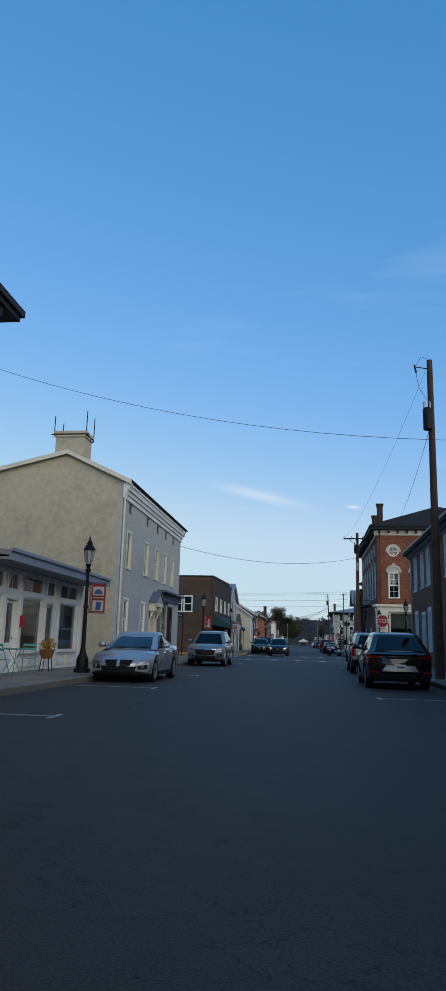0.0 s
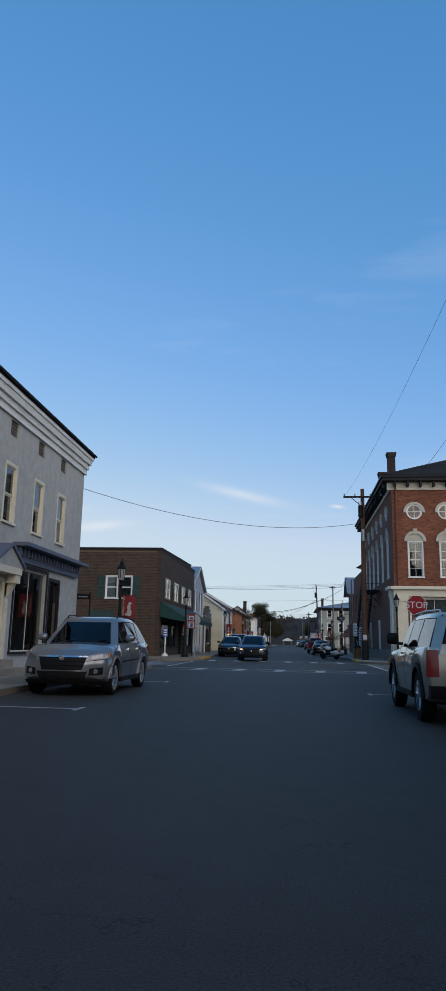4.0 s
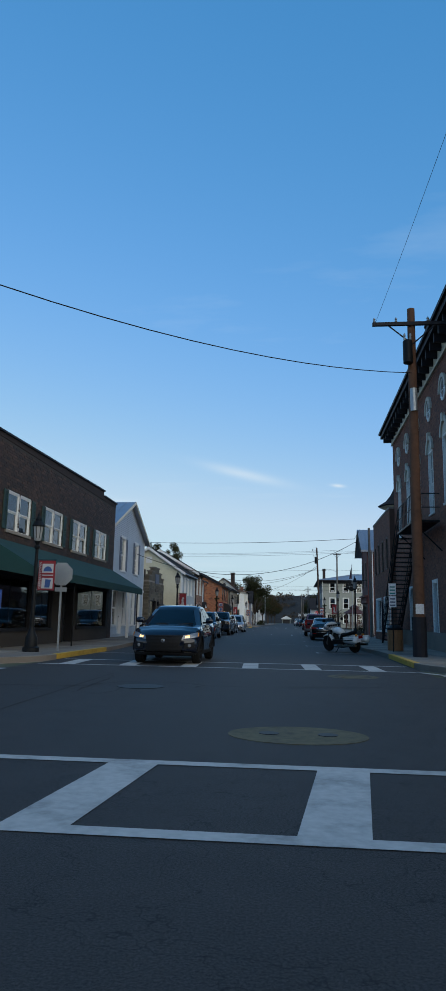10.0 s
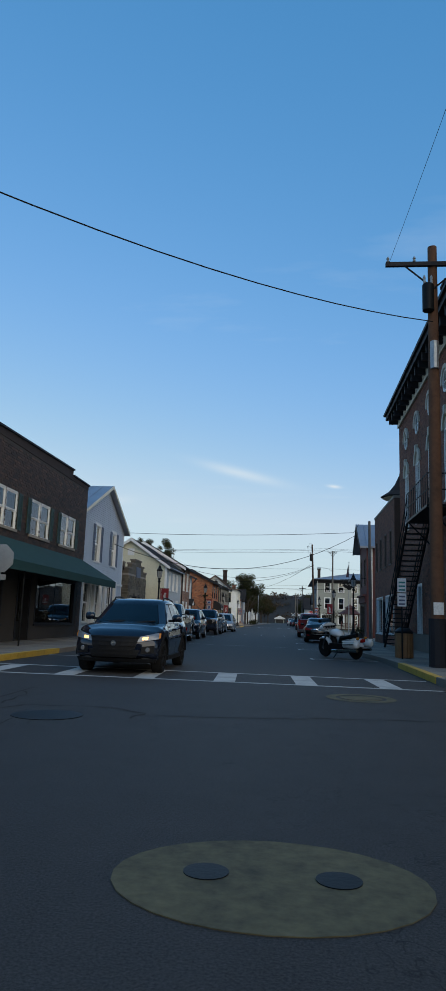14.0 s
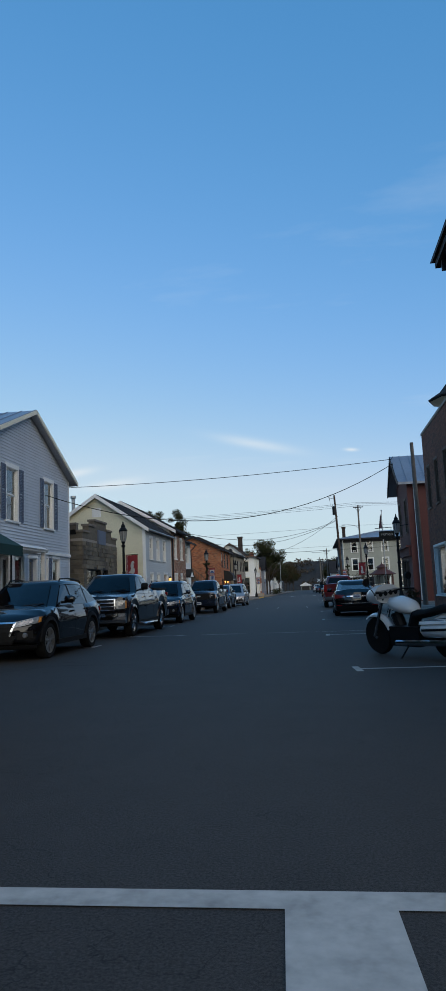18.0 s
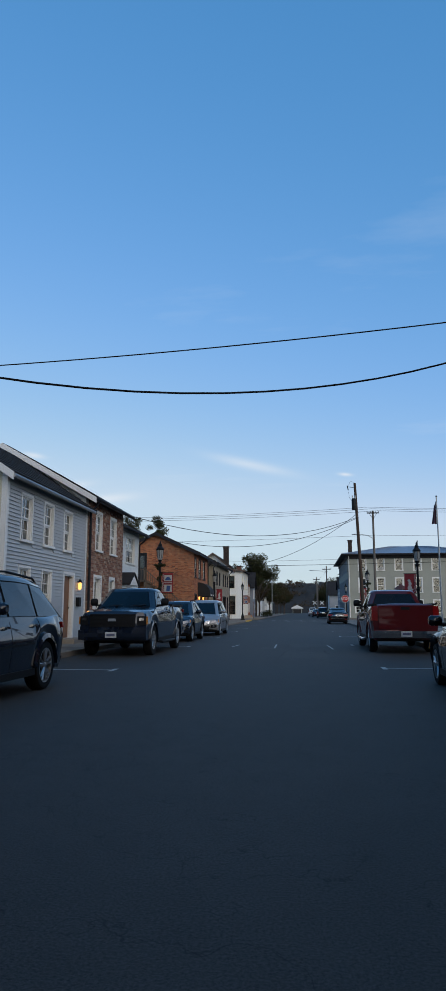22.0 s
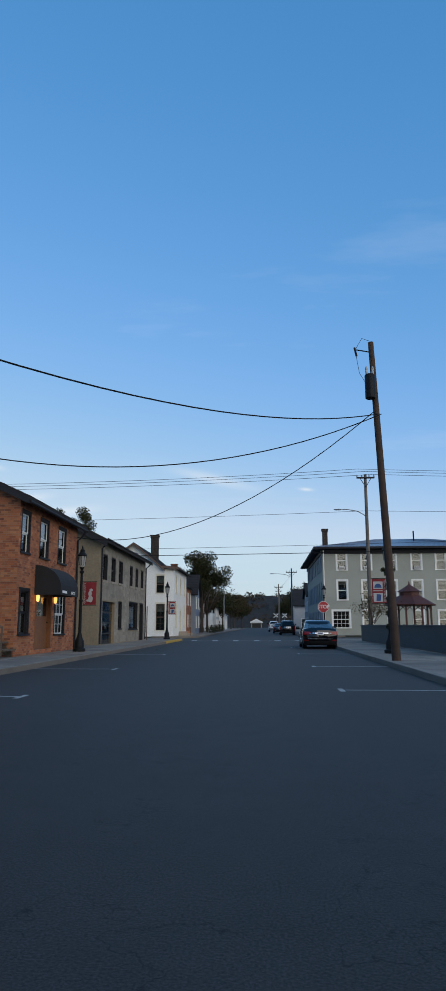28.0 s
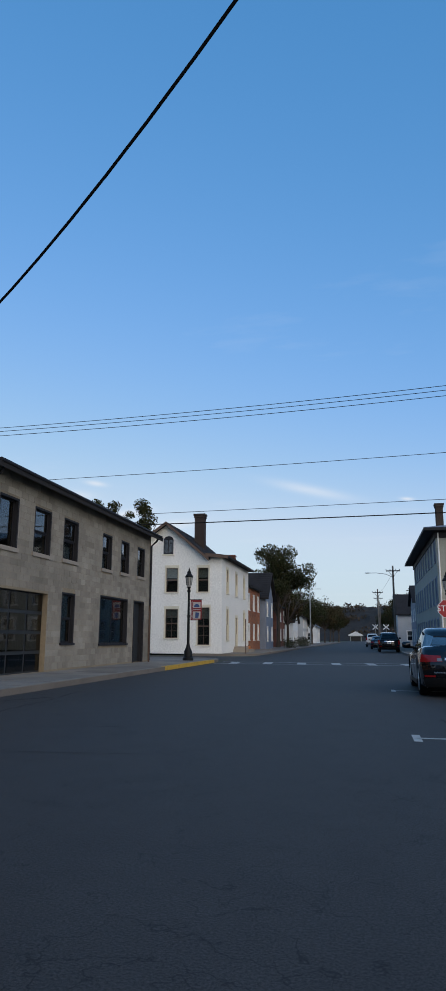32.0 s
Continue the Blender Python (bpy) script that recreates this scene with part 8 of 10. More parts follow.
    # front and rear: lamps, grille, bumpers, plates
    for sgn in (1, -1):
        X = lambda f: sgn * W * f
        if kind == "truck":
            q = [(X(0.7), zf - 0.34), (X(0.94), zf - 0.33), (X(0.94), zf - 0.1), (X(0.7), zf - 0.1)]
        elif kind == "boxy":
            q = [(X(0.62), zf - 0.3), (X(0.86), zf - 0.3), (X(0.86), zf - 0.1), (X(0.62), zf - 0.1)]
        elif kind == "van":
            q = [(X(0.55), zf - 0.24), (X(0.94), zf - 0.18), (X(0.94), zf - 0.0), (X(0.58), zf - 0.08)]
        else:
            q = [(X(0.52), zf - 0.2), (X(0.95), zf - 0.13), (X(0.945), zf + 0.0), (X(0.56), zf - 0.09)]
        hl = patch("headlight", q, dark if kind == "truck" and not chrome else M["lamp_lens"], 0.012, label_="headlight with a small glowing amber lamp" if lit else "")
        cx, cz = sum(p[0] for p in q) / 4, sum(p[1] for p in q) / 4
        d = [(cx + (x - cx) * 0.55, cz + (z - cz) * (0.3 if kind == "truck" else 0.55) + (0.04 if kind == "truck" else 0)) for x, z in q]
        if lit:
            d = [(X(0.62), cz - 0.05), (X(0.74), cz - 0.04), (X(0.74), cz + 0.02), (X(0.62), cz + 0.0)]
        patch("reflector", d, M["lamp_lit"] if lit else M["lamp_bowl"], 0.016, parent=hl, nx=3, nz=1)
        ind = [(X(0.955), q[1][1] + 0.01), (X(0.985), q[1][1] + 0.02), (X(0.98), q[2][1] - 0.01), (X(0.95), q[2][1] - 0.01)]
        patch("indicator", ind, M["amber"], 0.014, parent=hl, nx=2, nz=1)
        zl = zb + 0.26 if not tough else zb + 0.2
        fl = Shape()
        yl = y0 + nose(X(0.74), zl)
        fl.lathe([(0.001, yl - 0.03), (0.04, yl - 0.028), (0.052, yl - 0.012), (0.06, yl + 0.08)], 12, (X(0.74), 0, zl), "y")
        patch("fog_light_recess", [(X(0.6), zl - 0.08), (X(0.88), zl - 0.06), (X(0.88), zl + 0.09), (X(0.62), zl + 0.06)], dark, 0.008)
        part("fog_light", fl, M["lamp_lens"], b)
        if tail == "tall":
            q = [(X(0.8), zr - 0.44), (X(0.99), zr - 0.44), (X(0.97), zr - 0.04), (X(0.8), zr - 0.04)]
        else:
            q = [(X(0.5), zr - 0.23), (X(0.985), zr - 0.25), (X(0.96), zr - 0.09), (X(0.54), zr - 0.11)] if kind == "sedan" else [(X(0.5), zr - 0.17), (X(0.98), zr - 0.2), (X(0.97), zr - 0.1), (X(0.52), zr - 0.12)]
        tlp = patch("tail_light", q, M["tail_red"], 0.014, True)
        if tail != "tall" and kind == "sedan":
            patch("reversing_light", [(X(0.5), zr - 0.22), (X(0.62), zr - 0.22), (X(0.62), zr - 0.16), (X(0.52), zr - 0.16)], M["lamp_lens"], 0.018, True, tlp, nx=2, nz=1)
        mi = Shape()
        mz, my = top(c0) + 0.04, c0 + 0.42
        k2 = 1.35 if tough else 1.0
        mi.rings([[(sgn * (W * 0.98 + (0.02 + 0.2 * u)), my + 0.05 + 0.08 * e * math.cos(a), mz + 0.1 * k2 + 0.085 * k2 * e * math.sin(a)) for a in [2 * math.pi * i / 8 + 0.39 for i in range(8)]] for u, e in ((0, 0.7), (0.15, 1.0), (0.8, 1.0), (1.0, 0.7))])
        mp = part("mirror", mi, dark if tough else paint, b, smooth=50)
        ma = Shape()
        ma.rod((sgn * W * 0.9, my + 0.05, mz + 0.04), (sgn * (W + 0.06), my + 0.05, mz + 0.05), 0.028)
        part("mirror_arm", ma, dark, mp)
        py = [c0 + 0.3, k["pillars"][0] + 0.02, min(k["pillars"][0] + 1.02, c3)]
        for j, y in enumerate(py):
            sm = Shape()
            hp = half_of(y)[2:9]
            sm.rings([[(sgn * (x + 0.002), y - 0.007, z), (sgn * (x + 0.002), y + 0.007, z), (sgn * (x - 0.02), y + 0.007, z), (sgn * (x - 0.02), y - 0.007, z)] for x, z in hp])
            part("door_seam", sm, dark, b)
            if j:
                hd = Shape()
                zh = top(y) - 0.15
                hd.rings([[(sgn * (W * 0.97 + o), y - 0.27 + 0.18 * f, zh - 0.016), (sgn * (W * 0.97 + o), y - 0.27 + 0.18 * f, zh + 0.016), (sgn * W * 0.93, y - 0.27 + 0.18 * f, zh + 0.016), (sgn * W * 0.93, y - 0.27 + 0.18 * f, zh - 0.016)] for f, o in ((0, 0.015), (0.2, 0.035), (0.8, 0.035), (1, 0.015))])
                part("door_handle", hd, bright if kind not in ("crossover",) else paint, b)
        si = Shape()
        si.box(sgn * W * 0.985 - 0.05, r + 0.1, zb, sgn * W * 0.985 + 0.008, wb - r - 0.1, zb + 0.1)
        part("sill", si, dark, b)
        if kind == "truck":
            ss = Shape()
            ss.tube([(sgn * W * 0.9, r + 0.2, zb + 0.02), (sgn * (W + 0.06), r + 0.35, zb - 0.03), (sgn * (W + 0.06), 2.6, zb - 0.03), (sgn * W * 0.9, 2.75, zb + 0.02)], 0.04, 8)
            part("side_step", ss, bright, b, smooth=40)
        if kind in ("truck", "van", "suv") and chrome:
            st = Shape()
            st.rings([[(sgn * (W + 0.002), y, top(y) - 0.42), (sgn * (W + 0.002), y, top(y) - 0.39), (sgn * (W - 0.03), y, top(y) - 0.39), (sgn * (W - 0.03), y, top(y) - 0.42)] for y in (r + 0.15, wb * 0.5, wb - r - 0.15)])
            part("side_moulding", st, dark, b)
        if rails:
            rl = Shape()
            rl.tube([(sgn * W * 0.64, y, roof_z(y) + o) for y, o in ((c1 + 0.12, -0.01), (c1 + 0.25, 0.07), (ym, 0.075), (c2 - 0.2, 0.07), (c2 - 0.02, -0.01))], 0.018, 6)
            part("roof_rail", rl, dark if not rack else M["steel"], b)
    gz0, gz1 = zf - 0.3, zf - 0.05
    if kind == "sedan":
        cells = [[(sg * 0.05, zf - 0.2), (sg * 0.34, zf - 0.17), (sg * 0.4, zf - 0.05), (sg * 0.05, zf - 0.04)] for sg in (-1, 1)]
    elif kind == "truck":
        gz0, gz1 = zf - 0.36, zf - 0.06
        cells = [[(-W * 0.65, gz0), (W * 0.65, gz0), (W * 0.65, gz1), (-W * 0.65, gz1)]]
    elif kind == "van":
        gz0, gz1 = zf - 0.24, zf - 0.08
        cells = [[(-W * 0.5, gz0), (W * 0.5, gz0), (W * 0.54, gz1), (-W * 0.54, gz1)]]
    elif kind == "boxy":
        cells = [[(-W * 0.58, zf - 0.32), (W * 0.58, zf - 0.32), (W * 0.58, zf - 0.08), (-W * 0.58, zf - 0.08)]]
    else:
        gz0, gz1 = zf - 0.36, zf - 0.1
        cells = [[(-W * 0.46, gz0), (W * 0.46, gz0), (W * 0.56, gz1), (-W * 0.56, gz1)]]
    for q in cells:
        gp = patch("grille", q, dark, 0.012)
        nb = {"sedan": 1, "truck": 2, "van": 3}.get(kind, 2)
        for i in range(nb + 2):
            f = i / (nb + 1)
            ax, az, bx, bz = q[0][0] + (q[3][0] - q[0][0]) * f, q[0][1] + (q[3][1] - q[0][1]) * f, q[1][0] + (q[2][0] - q[1][0]) * f, q[1][1] + (q[2][1] - q[1][1]) * f
            e = 0.016 if i in (0, nb + 1) or kind == "truck" else 0.008
            patch("grille_bar", [(ax, az - e), (bx, bz - e), (bx, bz + e), (ax, az + e)], M["chrome"] if grille == "chrome" and kind != "sedan" and (kind not in ("suv", "crossover") or i == nb + 1) else dark, 0.026, parent=gp, nz=1)
        if grille == "chrome" and kind not in ("sedan", "suv"):
            for (ax, az), (bx, bz) in ((q[0], q[3]), (q[1], q[2])):
                patch("grille_frame", [(ax - 0.02, az), (ax + 0.02, az), (bx + 0.02, bz), (bx - 0.02, bz)], M["chrome"], 0.024, parent=gp, nx=1)
    if kind == "truck":
        patch("badge", [(-0.11, (gz0 + gz1) / 2 - 0.02), (0.11, (gz0 + gz1) / 2 - 0.02), (0.09, (gz0 + gz1) / 2 + 0.05), (-0.09, (gz0 + gz1) / 2 + 0.05)], M["alloy"], 0.034, nx=2, nz=1)
    if kind in ("suv", "crossover", "van"):
        eb = Shape()
        ze = gz1 - 0.03 if kind == "suv" else (gz0 + gz1) / 2
        eb.lathe([(0.001, y0 + nose(0, ze) - 0.034), (0.055, y0 + nose(0, ze) - 0.032), (0.06, y0 + nose(0, ze))], 14, (0, 0, ze), "y")
        part("badge", eb, M["chrome"], b)
    if not tough:
        patch("bumper_intake", [(-W * 0.5, zb + 0.1), (W * 0.5, zb + 0.1), (W * 0.58, zb + 0.26), (-W * 0.58, zb + 0.26)], dark, 0.008)
        patch("front_lip", [(-W * 0.9, zb - 0.0), (W * 0.9, zb - 0.0), (W * 0.93, zb + 0.07), (-W * 0.93, zb + 0.07)], dark, 0.012, nx=10)
        patch("rear_valance", [(-W * 0.88, zb + 0.02), (W * 0.88, zb + 0.02), (W * 0.94, zb + 0.2), (-W * 0.94, zb + 0.2)], dark, 0.01, True, nx=10)
        if kind != "sedan":
            patch("tailgate_trim", [(-W * 0.44, zr - 0.2), (W * 0.44, zr - 0.2), (W * 0.44, zr - 0.14), (-W * 0.44, zr - 0.14)], bright, 0.014, True, nz=1)
        else:
            patch("boot_strip", [(-W * 0.45, zr - 0.2), (W * 0.45, zr - 0.2), (W * 0.45, zr - 0.15), (-W * 0.45, zr - 0.15)], bright, 0.02, True, nz=1)
            patch("bumper_strip", [(-W * 0.7, zb + 0.3), (W * 0.7, zb + 0.3), (W * 0.7, zb + 0.325), (-W * 0.7, zb + 0.325)], bright, 0.012, True, nx=8, nz=1)
        if kind == "crossover" and not chrome:
            patch("bumper_trim", [(-W * 0.55, zb + 0.26), (W * 0.55, zb + 0.26), (W * 0.42, zb + 0.42), (-W * 0.42, zb + 0.42)], M["alloy"], 0.016, True, nx=6)
        for sgn in (-1, 1):
            patch("rear_reflector", [(sgn * W * 0.66, zb + 0.22), (sgn * W * 0.9, zb + 0.22), (sgn * W * 0.9, zb + 0.26), (sgn * W * 0.66, zb + 0.26)], M["tail_red"], 0.013, True, nx=3, nz=1)
    else:
        patch("front_bumper", [(-W * 0.97, zb + 0.08), (W * 0.97, zb + 0.08), (W * 0.97, zb + 0.34), (-W * 0.97, zb + 0.34)], M["chrome"] if grille == "chrome" and chrome else paint, 0.1, nx=10)
        patch("rear_bumper", [(-W * 0.96, zb + 0.08), (W * 0.96, zb + 0.08), (W * 0.96, zb + 0.27), (-W * 0.96, zb + 0.27)], M["chrome"] if kind == "truck" else dark, 0.12, True, nx=10)
    for rear in ((False, True) if plate else (True,)):
        o = (0.115 if tough and not rear else 0.135 if tough else 0.03)
        z = zb + (0.14 if not rear else 0.12 if kind == "truck" else 0.5 if kind in ("sedan", "suv", "van") else 0.3)
        pp = patch("number_plate", [(-0.15, z), (0.15, z), (0.15, z + 0.15), (-0.15, z + 0.15)], M["plate"], o, rear, nx=2, nz=1)
        patch("plate_bar", [(-0.11, z + 0.045), (0.11, z + 0.045), (0.11, z + 0.105), (-0.11, z + 0.105)], M["plate_bar"], o + 0.004, rear, pp, nx=2, nz=1)
    if spare:
        sp = Shape()
        sp.lathe([(0.2, y1 + 0.0), (r * 0.95, y1 + 0.01), (r, y1 + 0.05), (r, y1 + 0.2), (r * 0.92, y1 + 0.24), (0.22, y1 + 0.22)], 22, (0.12, 0, 1.08), "y")
        spw = part("spare_wheel", sp, M["rubber"], b, "spare wheel on the tailgate", smooth=35)
        sr = Shape()
        sr.lathe([(0.001, y1 + 0.23), (0.06, y1 + 0.235), (0.2, y1 + 0.215), (0.23, y1 + 0.235), (0.235, y1 + 0.2)], 18, (0.12, 0, 1.08), "y")
        part("rim", sr, M["galvanised"], spw)
    return b


def parked(x, y, facing="down"):
    """facing down: nose towards the start of the street; up: nose along the walk. y: the front axle."""
    return stand(x, y, rz=0 if facing == "down" else 180)


car("car", "silver saloon car parked with its nose to the street's start", "car", "sedan", M["silver"], parked(-5.35, 20.45))
car("car", "pewter grey three-row SUV parked at the kerb", "car", "suv", M["pewter"], parked(-5.1, 35.3), rails=True)
car("car", "black compact SUV with chrome grille parked at the kerb", "car", "crossover", M["black"], parked(-4.98, 76.8), rails=True, plate=False)
car("pickup_truck", "black crew-cab pickup truck with chrome grille", "pickup truck", "truck", M["black"], parked(-4.88, 83.1), rim="chrome")
car("car", "dark navy three-row SUV parked behind a pickup", "car", "suv", M["navy"], parked(-4.98, 91.15), rails=True)
car("pickup_truck", "steel blue crew-cab pickup truck with black grille", "pickup truck", "truck", M["steel_blue"], parked(-5.1, 102.4), grille="black", chrome=False, plate=True)
car("car", "grey-blue estate car with roof rails", "car", "crossover", M["steel_blue"], parked(-5.38, 111.1), rails=True, grille="black")
car("minivan", "silver minivan with chrome grille parked at the kerb", "minivan", "van", M["van_silver"], parked(-5.15, 117.9))
car("car", "dark crossover with glowing headlights waiting in the lane", "car", "crossover", M["navy"], parked(-2.9, 65.2), lit=True, rails=True, grille="black", rim="black_plastic")
car("car", "black sporty SUV parked with its tail to the street's start", "car", "crossover", M["black"], parked(2.5, 23.95, "up"), rim="alloy", chrome=False)
car("car", "tan boxy off-roader with spare wheel on the tailgate", "car", "boxy", M["champagne"], parked(2.7, 34.6, "up"), spare=True, tail="tall", rack=True, rails=True)
car("car", "black saloon car parked beyond the motorcycle", "car", "sedan", M["black"], parked(2.98, 95.35, "up"))
car("pickup_truck", "dark red pickup truck with chrome bumper", "pickup truck", "truck", M["maroon"], parked(2.78, 108.4, "up"), tail="tall")
car("car", "black saloon car parked near the second junction", "car", "sedan", M["black"], parked(3.0, 151.9, "up"))
car("car", "black SUV parked past the second junction", "car", "suv", M["black"], parked(2.92, 200.3, "up"), tail="tall")
car("car", "blue-black saloon parked far down the street", "car", "sedan", M["navy"], parked(2.3, 217.3, "up"))
car("pickup_truck", "white pickup truck parked far down the street", "pickup truck", "truck", M["bike_white"], parked(1.8, 240.3, "up"), tail="tall")
car("pickup_truck", "white pickup truck standing behind the park fence", "pickup truck", "truck", M["bike_white"], stand(19.0, 136.5, 0.03, 0, 0, 250))


def motorcycle():
    b = thing("motorcycle", "white touring motorcycle with saddlebags on its side stand", "motorcycle", pose(2.04, 75.7, 0, 0, 0, 36) @ pose(0, 0, 0, 0, -6, 0))
    # local: front wheel at the origin, machine runs along -y
    for y in (0.0, -1.62):
        s = Shape()
        s.lathe([(0.24, -0.05), (0.3, -0.06), (0.325, -0.02), (0.325, 0.02), (0.3, 0.06), (0.24, 0.05)], 24, (0, y, 0.325), "x")
        w = part("wheel", s, M["rubber"], b, smooth=40)
        q = Shape()
        q.lathe([(0.24, -0.04), (0.22, 0.0), (0.24, 0.04)], 24, (0, y, 0.325), "x")
        for i in range(14):
            a = 2 * math.pi * i / 14
            q.rod((0, y, 0.325), (0, y + 0.23 * math.cos(a), 0.325 + 0.23 * math.sin(a)), 0.008, n=4)
        q.lathe([(0.05, -0.08), (0.07, 0.0), (0.05, 0.08)], 12, (0, y, 0.325), "x")
        part("rim", q, M["chrome"], w)
    for y, z0 in ((0.0, 0.0), (-1.62, 0.0)):
        s = Shape()
        cols = []
        for i in range(11):
            a0 = math.pi * ((0.3 if y == 0.0 else 0.25) + (0.6 if y == 0.0 else 0.65) * i / 10)
            c, e = math.cos(a0), math.sin(a0)
            cols.append([(x, y + q * c, 0.325 + q * e) for x, q in ((-0.085, 0.34), (-0.08, 0.37), (0, 0.395), (0.08, 0.37), (0.085, 0.34), (0, 0.36))])
        s.rings(cols)
        part("mudguard", s, M["bike_white"], b)
    s = Shape()
    for x in (-0.11, 0.11):
        s.rod((x, 0, 0.325), (x, -0.34, 1.0), 0.028)
    part("fork", s, M["chrome"], b)
    s = Shape()
    s.rings([[(0.2 * math.cos(a) * k, y, z + 0.15 * math.sin(a) * k) for a in [2 * math.pi * i / 12 for i in range(12)]] for y, z, k in ((-0.42, 0.88, 0.3), (-0.5, 0.88, 0.85), (-0.7, 0.86, 1.0), (-0.92, 0.81, 0.8), (-1.02, 0.77, 0.35))])
    part("fuel_tank", s, M["bike_white"], b, smooth=60)
    s = Shape()
    s.rings([[(0.19 * math.cos(a) * k, y, z + 0.07 * math.sin(a)) for a in [2 * math.pi * i / 12 for i in range(12)]] for y, z, k in ((-0.95, 0.72, 0.5), (-1.1, 0.7, 1.0), (-1.35, 0.74, 1.0), (-1.6, 0.8, 0.85), (-1.75, 0.81, 0.4))])
    part("seat", s, M["rubber"], b, smooth=60)
    s = Shape()
    s.box(-0.19, -1.15, 0.2, 0.19, -0.48, 0.52)
    s.rod((0, -0.6, 0.45), (0, -0.5, 0.72), 0.1, n=10)
    s.rod((0, -0.85, 0.45), (0, -0.98, 0.7), 0.1, n=10)
    part("engine", s, M["iron"], b)
    s = Shape()
    s.rings([[(0.3 * math.cos(a) * k, y, z + 0.17 * math.sin(a) * k) for a in [2 * math.pi * i / 14 for i in range(14)]] for y, z, k in ((-0.02, 1.0, 0.4), (-0.08, 1.02, 0.85), (-0.2, 1.04, 1.0), (-0.34, 1.05, 0.95))])
    f = part("fairing", s, M["bike_white"], b, smooth=60)
    s = Shape()
    s.box(-0.24, -0.372, 0.98, 0.24, -0.33, 1.12)
    pn = part("dash_panel", s, M["frosted"], f)
    for i, x in enumerate((-0.17, -0.06, 0.06, 0.17)):
        s = Shape()
        s.lathe([(0.001, -0.38), (0.04, -0.379), (0.045, -0.36)], 12, (x, 0, 1.06), "y")
        part("dial", s, M["iron"], pn)
    s = Shape()
    s.grid(lambda u, v: ((u - 0.5) * 0.5, -0.12 - 0.12 * v, 1.22 + 0.16 * v - 0.1 * (u - 0.5) ** 2), 6, 2)
    part("windshield", s, M["car_glass"], f)
    s = Shape()
    s.lathe([(0.001, 0.02), (0.09, 0.0), (0.1, -0.08)], 14, (0, 0, 0.98), "y")
    part("headlight", s, M["lamp_lens"], f)
    s = Shape()
    s.tube([(-0.45, -0.55, 1.08), (-0.3, -0.4, 1.1), (0, -0.36, 1.06), (0.3, -0.4, 1.1), (0.45, -0.55, 1.08)], 0.016, 6)
    part("handlebar", s, M["iron"], b)
    for sg in (-1, 1):
        q = Shape()
        q.rod((sg * 0.4, -0.48, 1.1), (sg * 0.48, -0.42, 1.28), 0.008)
        q.lathe([(0.001, -0.42), (0.07, -0.415), (0.06, -0.38)], 10, (sg * 0.48, 0, 1.3), "y")
        part("mirror", q, M["iron"], b)
        s = Shape()
        lo = [(sg * 0.2, -1.42, 0.38), (sg * 0.4, -1.45, 0.4), (sg * 0.4, -2.02, 0.44), (sg * 0.2, -2.04, 0.44)]
        hi = [(sg * 0.2, -1.4, 0.6), (sg * 0.41, -1.42, 0.6), (sg * 0.41, -2.06, 0.63), (sg * 0.2, -2.08, 0.63)]
        s.rings([[(sg * (0.3 + 0.11 * e * math.cos(a)), y, 0.51 + 0.12 * e * math.sin(a) + 0.03 * (-1.4 - y)) for a in [math.pi / 4 + 2 * math.pi * i / 12 for i in range(12)]] for y, e in ((-1.38, 0.6), (-1.44, 1.0), (-2.0, 1.1), (-2.1, 0.95), (-2.14, 0.5))])
        bag = part("saddlebag", s, M["bike_white"], b, smooth=50)
        sp = Shape()
        sp.hexa([(sg * 0.405, -1.46, 0.5), (sg * 0.418, -1.46, 0.5), (sg * 0.424, -2.02, 0.53), (sg * 0.405, -2.02, 0.53)], [(sg * 0.405, -1.46, 0.535), (sg * 0.418, -1.46, 0.535), (sg * 0.424, -2.02, 0.565), (sg * 0.405, -2.02, 0.565)])
        part("bag_stripe", sp, M["iron"], bag)
        q = Shape()
        q.hexa([(x, y, z + 0.005) for x, y, z in hi], [(x * 0.95, y * 0.995, z + 0.05) for x, y, z in hi])
        part("bag_lid", q, M["bike_white"], bag)
        s = Shape()
        s.rod((sg * 0.26, -0.7, 0.27), (sg * 0.3, -2.05, 0.33), 0.045, 0.055, 10)
        part("exhaust", s, M["chrome"], b)
        s = Shape()
        s.lathe([(0.001, -2.02), (0.045, -2.0), (0.05, -1.95)], 10, (sg * 0.17, 0, 0.72), "y")
        part("indicator", s, M["amber"], b)
    s = Shape()
    s.rod((-0.16, -0.95, 0.3), (-0.36, -0.85, 0.02), 0.015)
    part("side_stand", s, M["iron"], b)
    s = Shape()
    s.box(-0.1, -2.03, 0.58, 0.1, -2.01, 0.7)
    part("tail_light", s, M["tail_red"], b)


motorcycle()

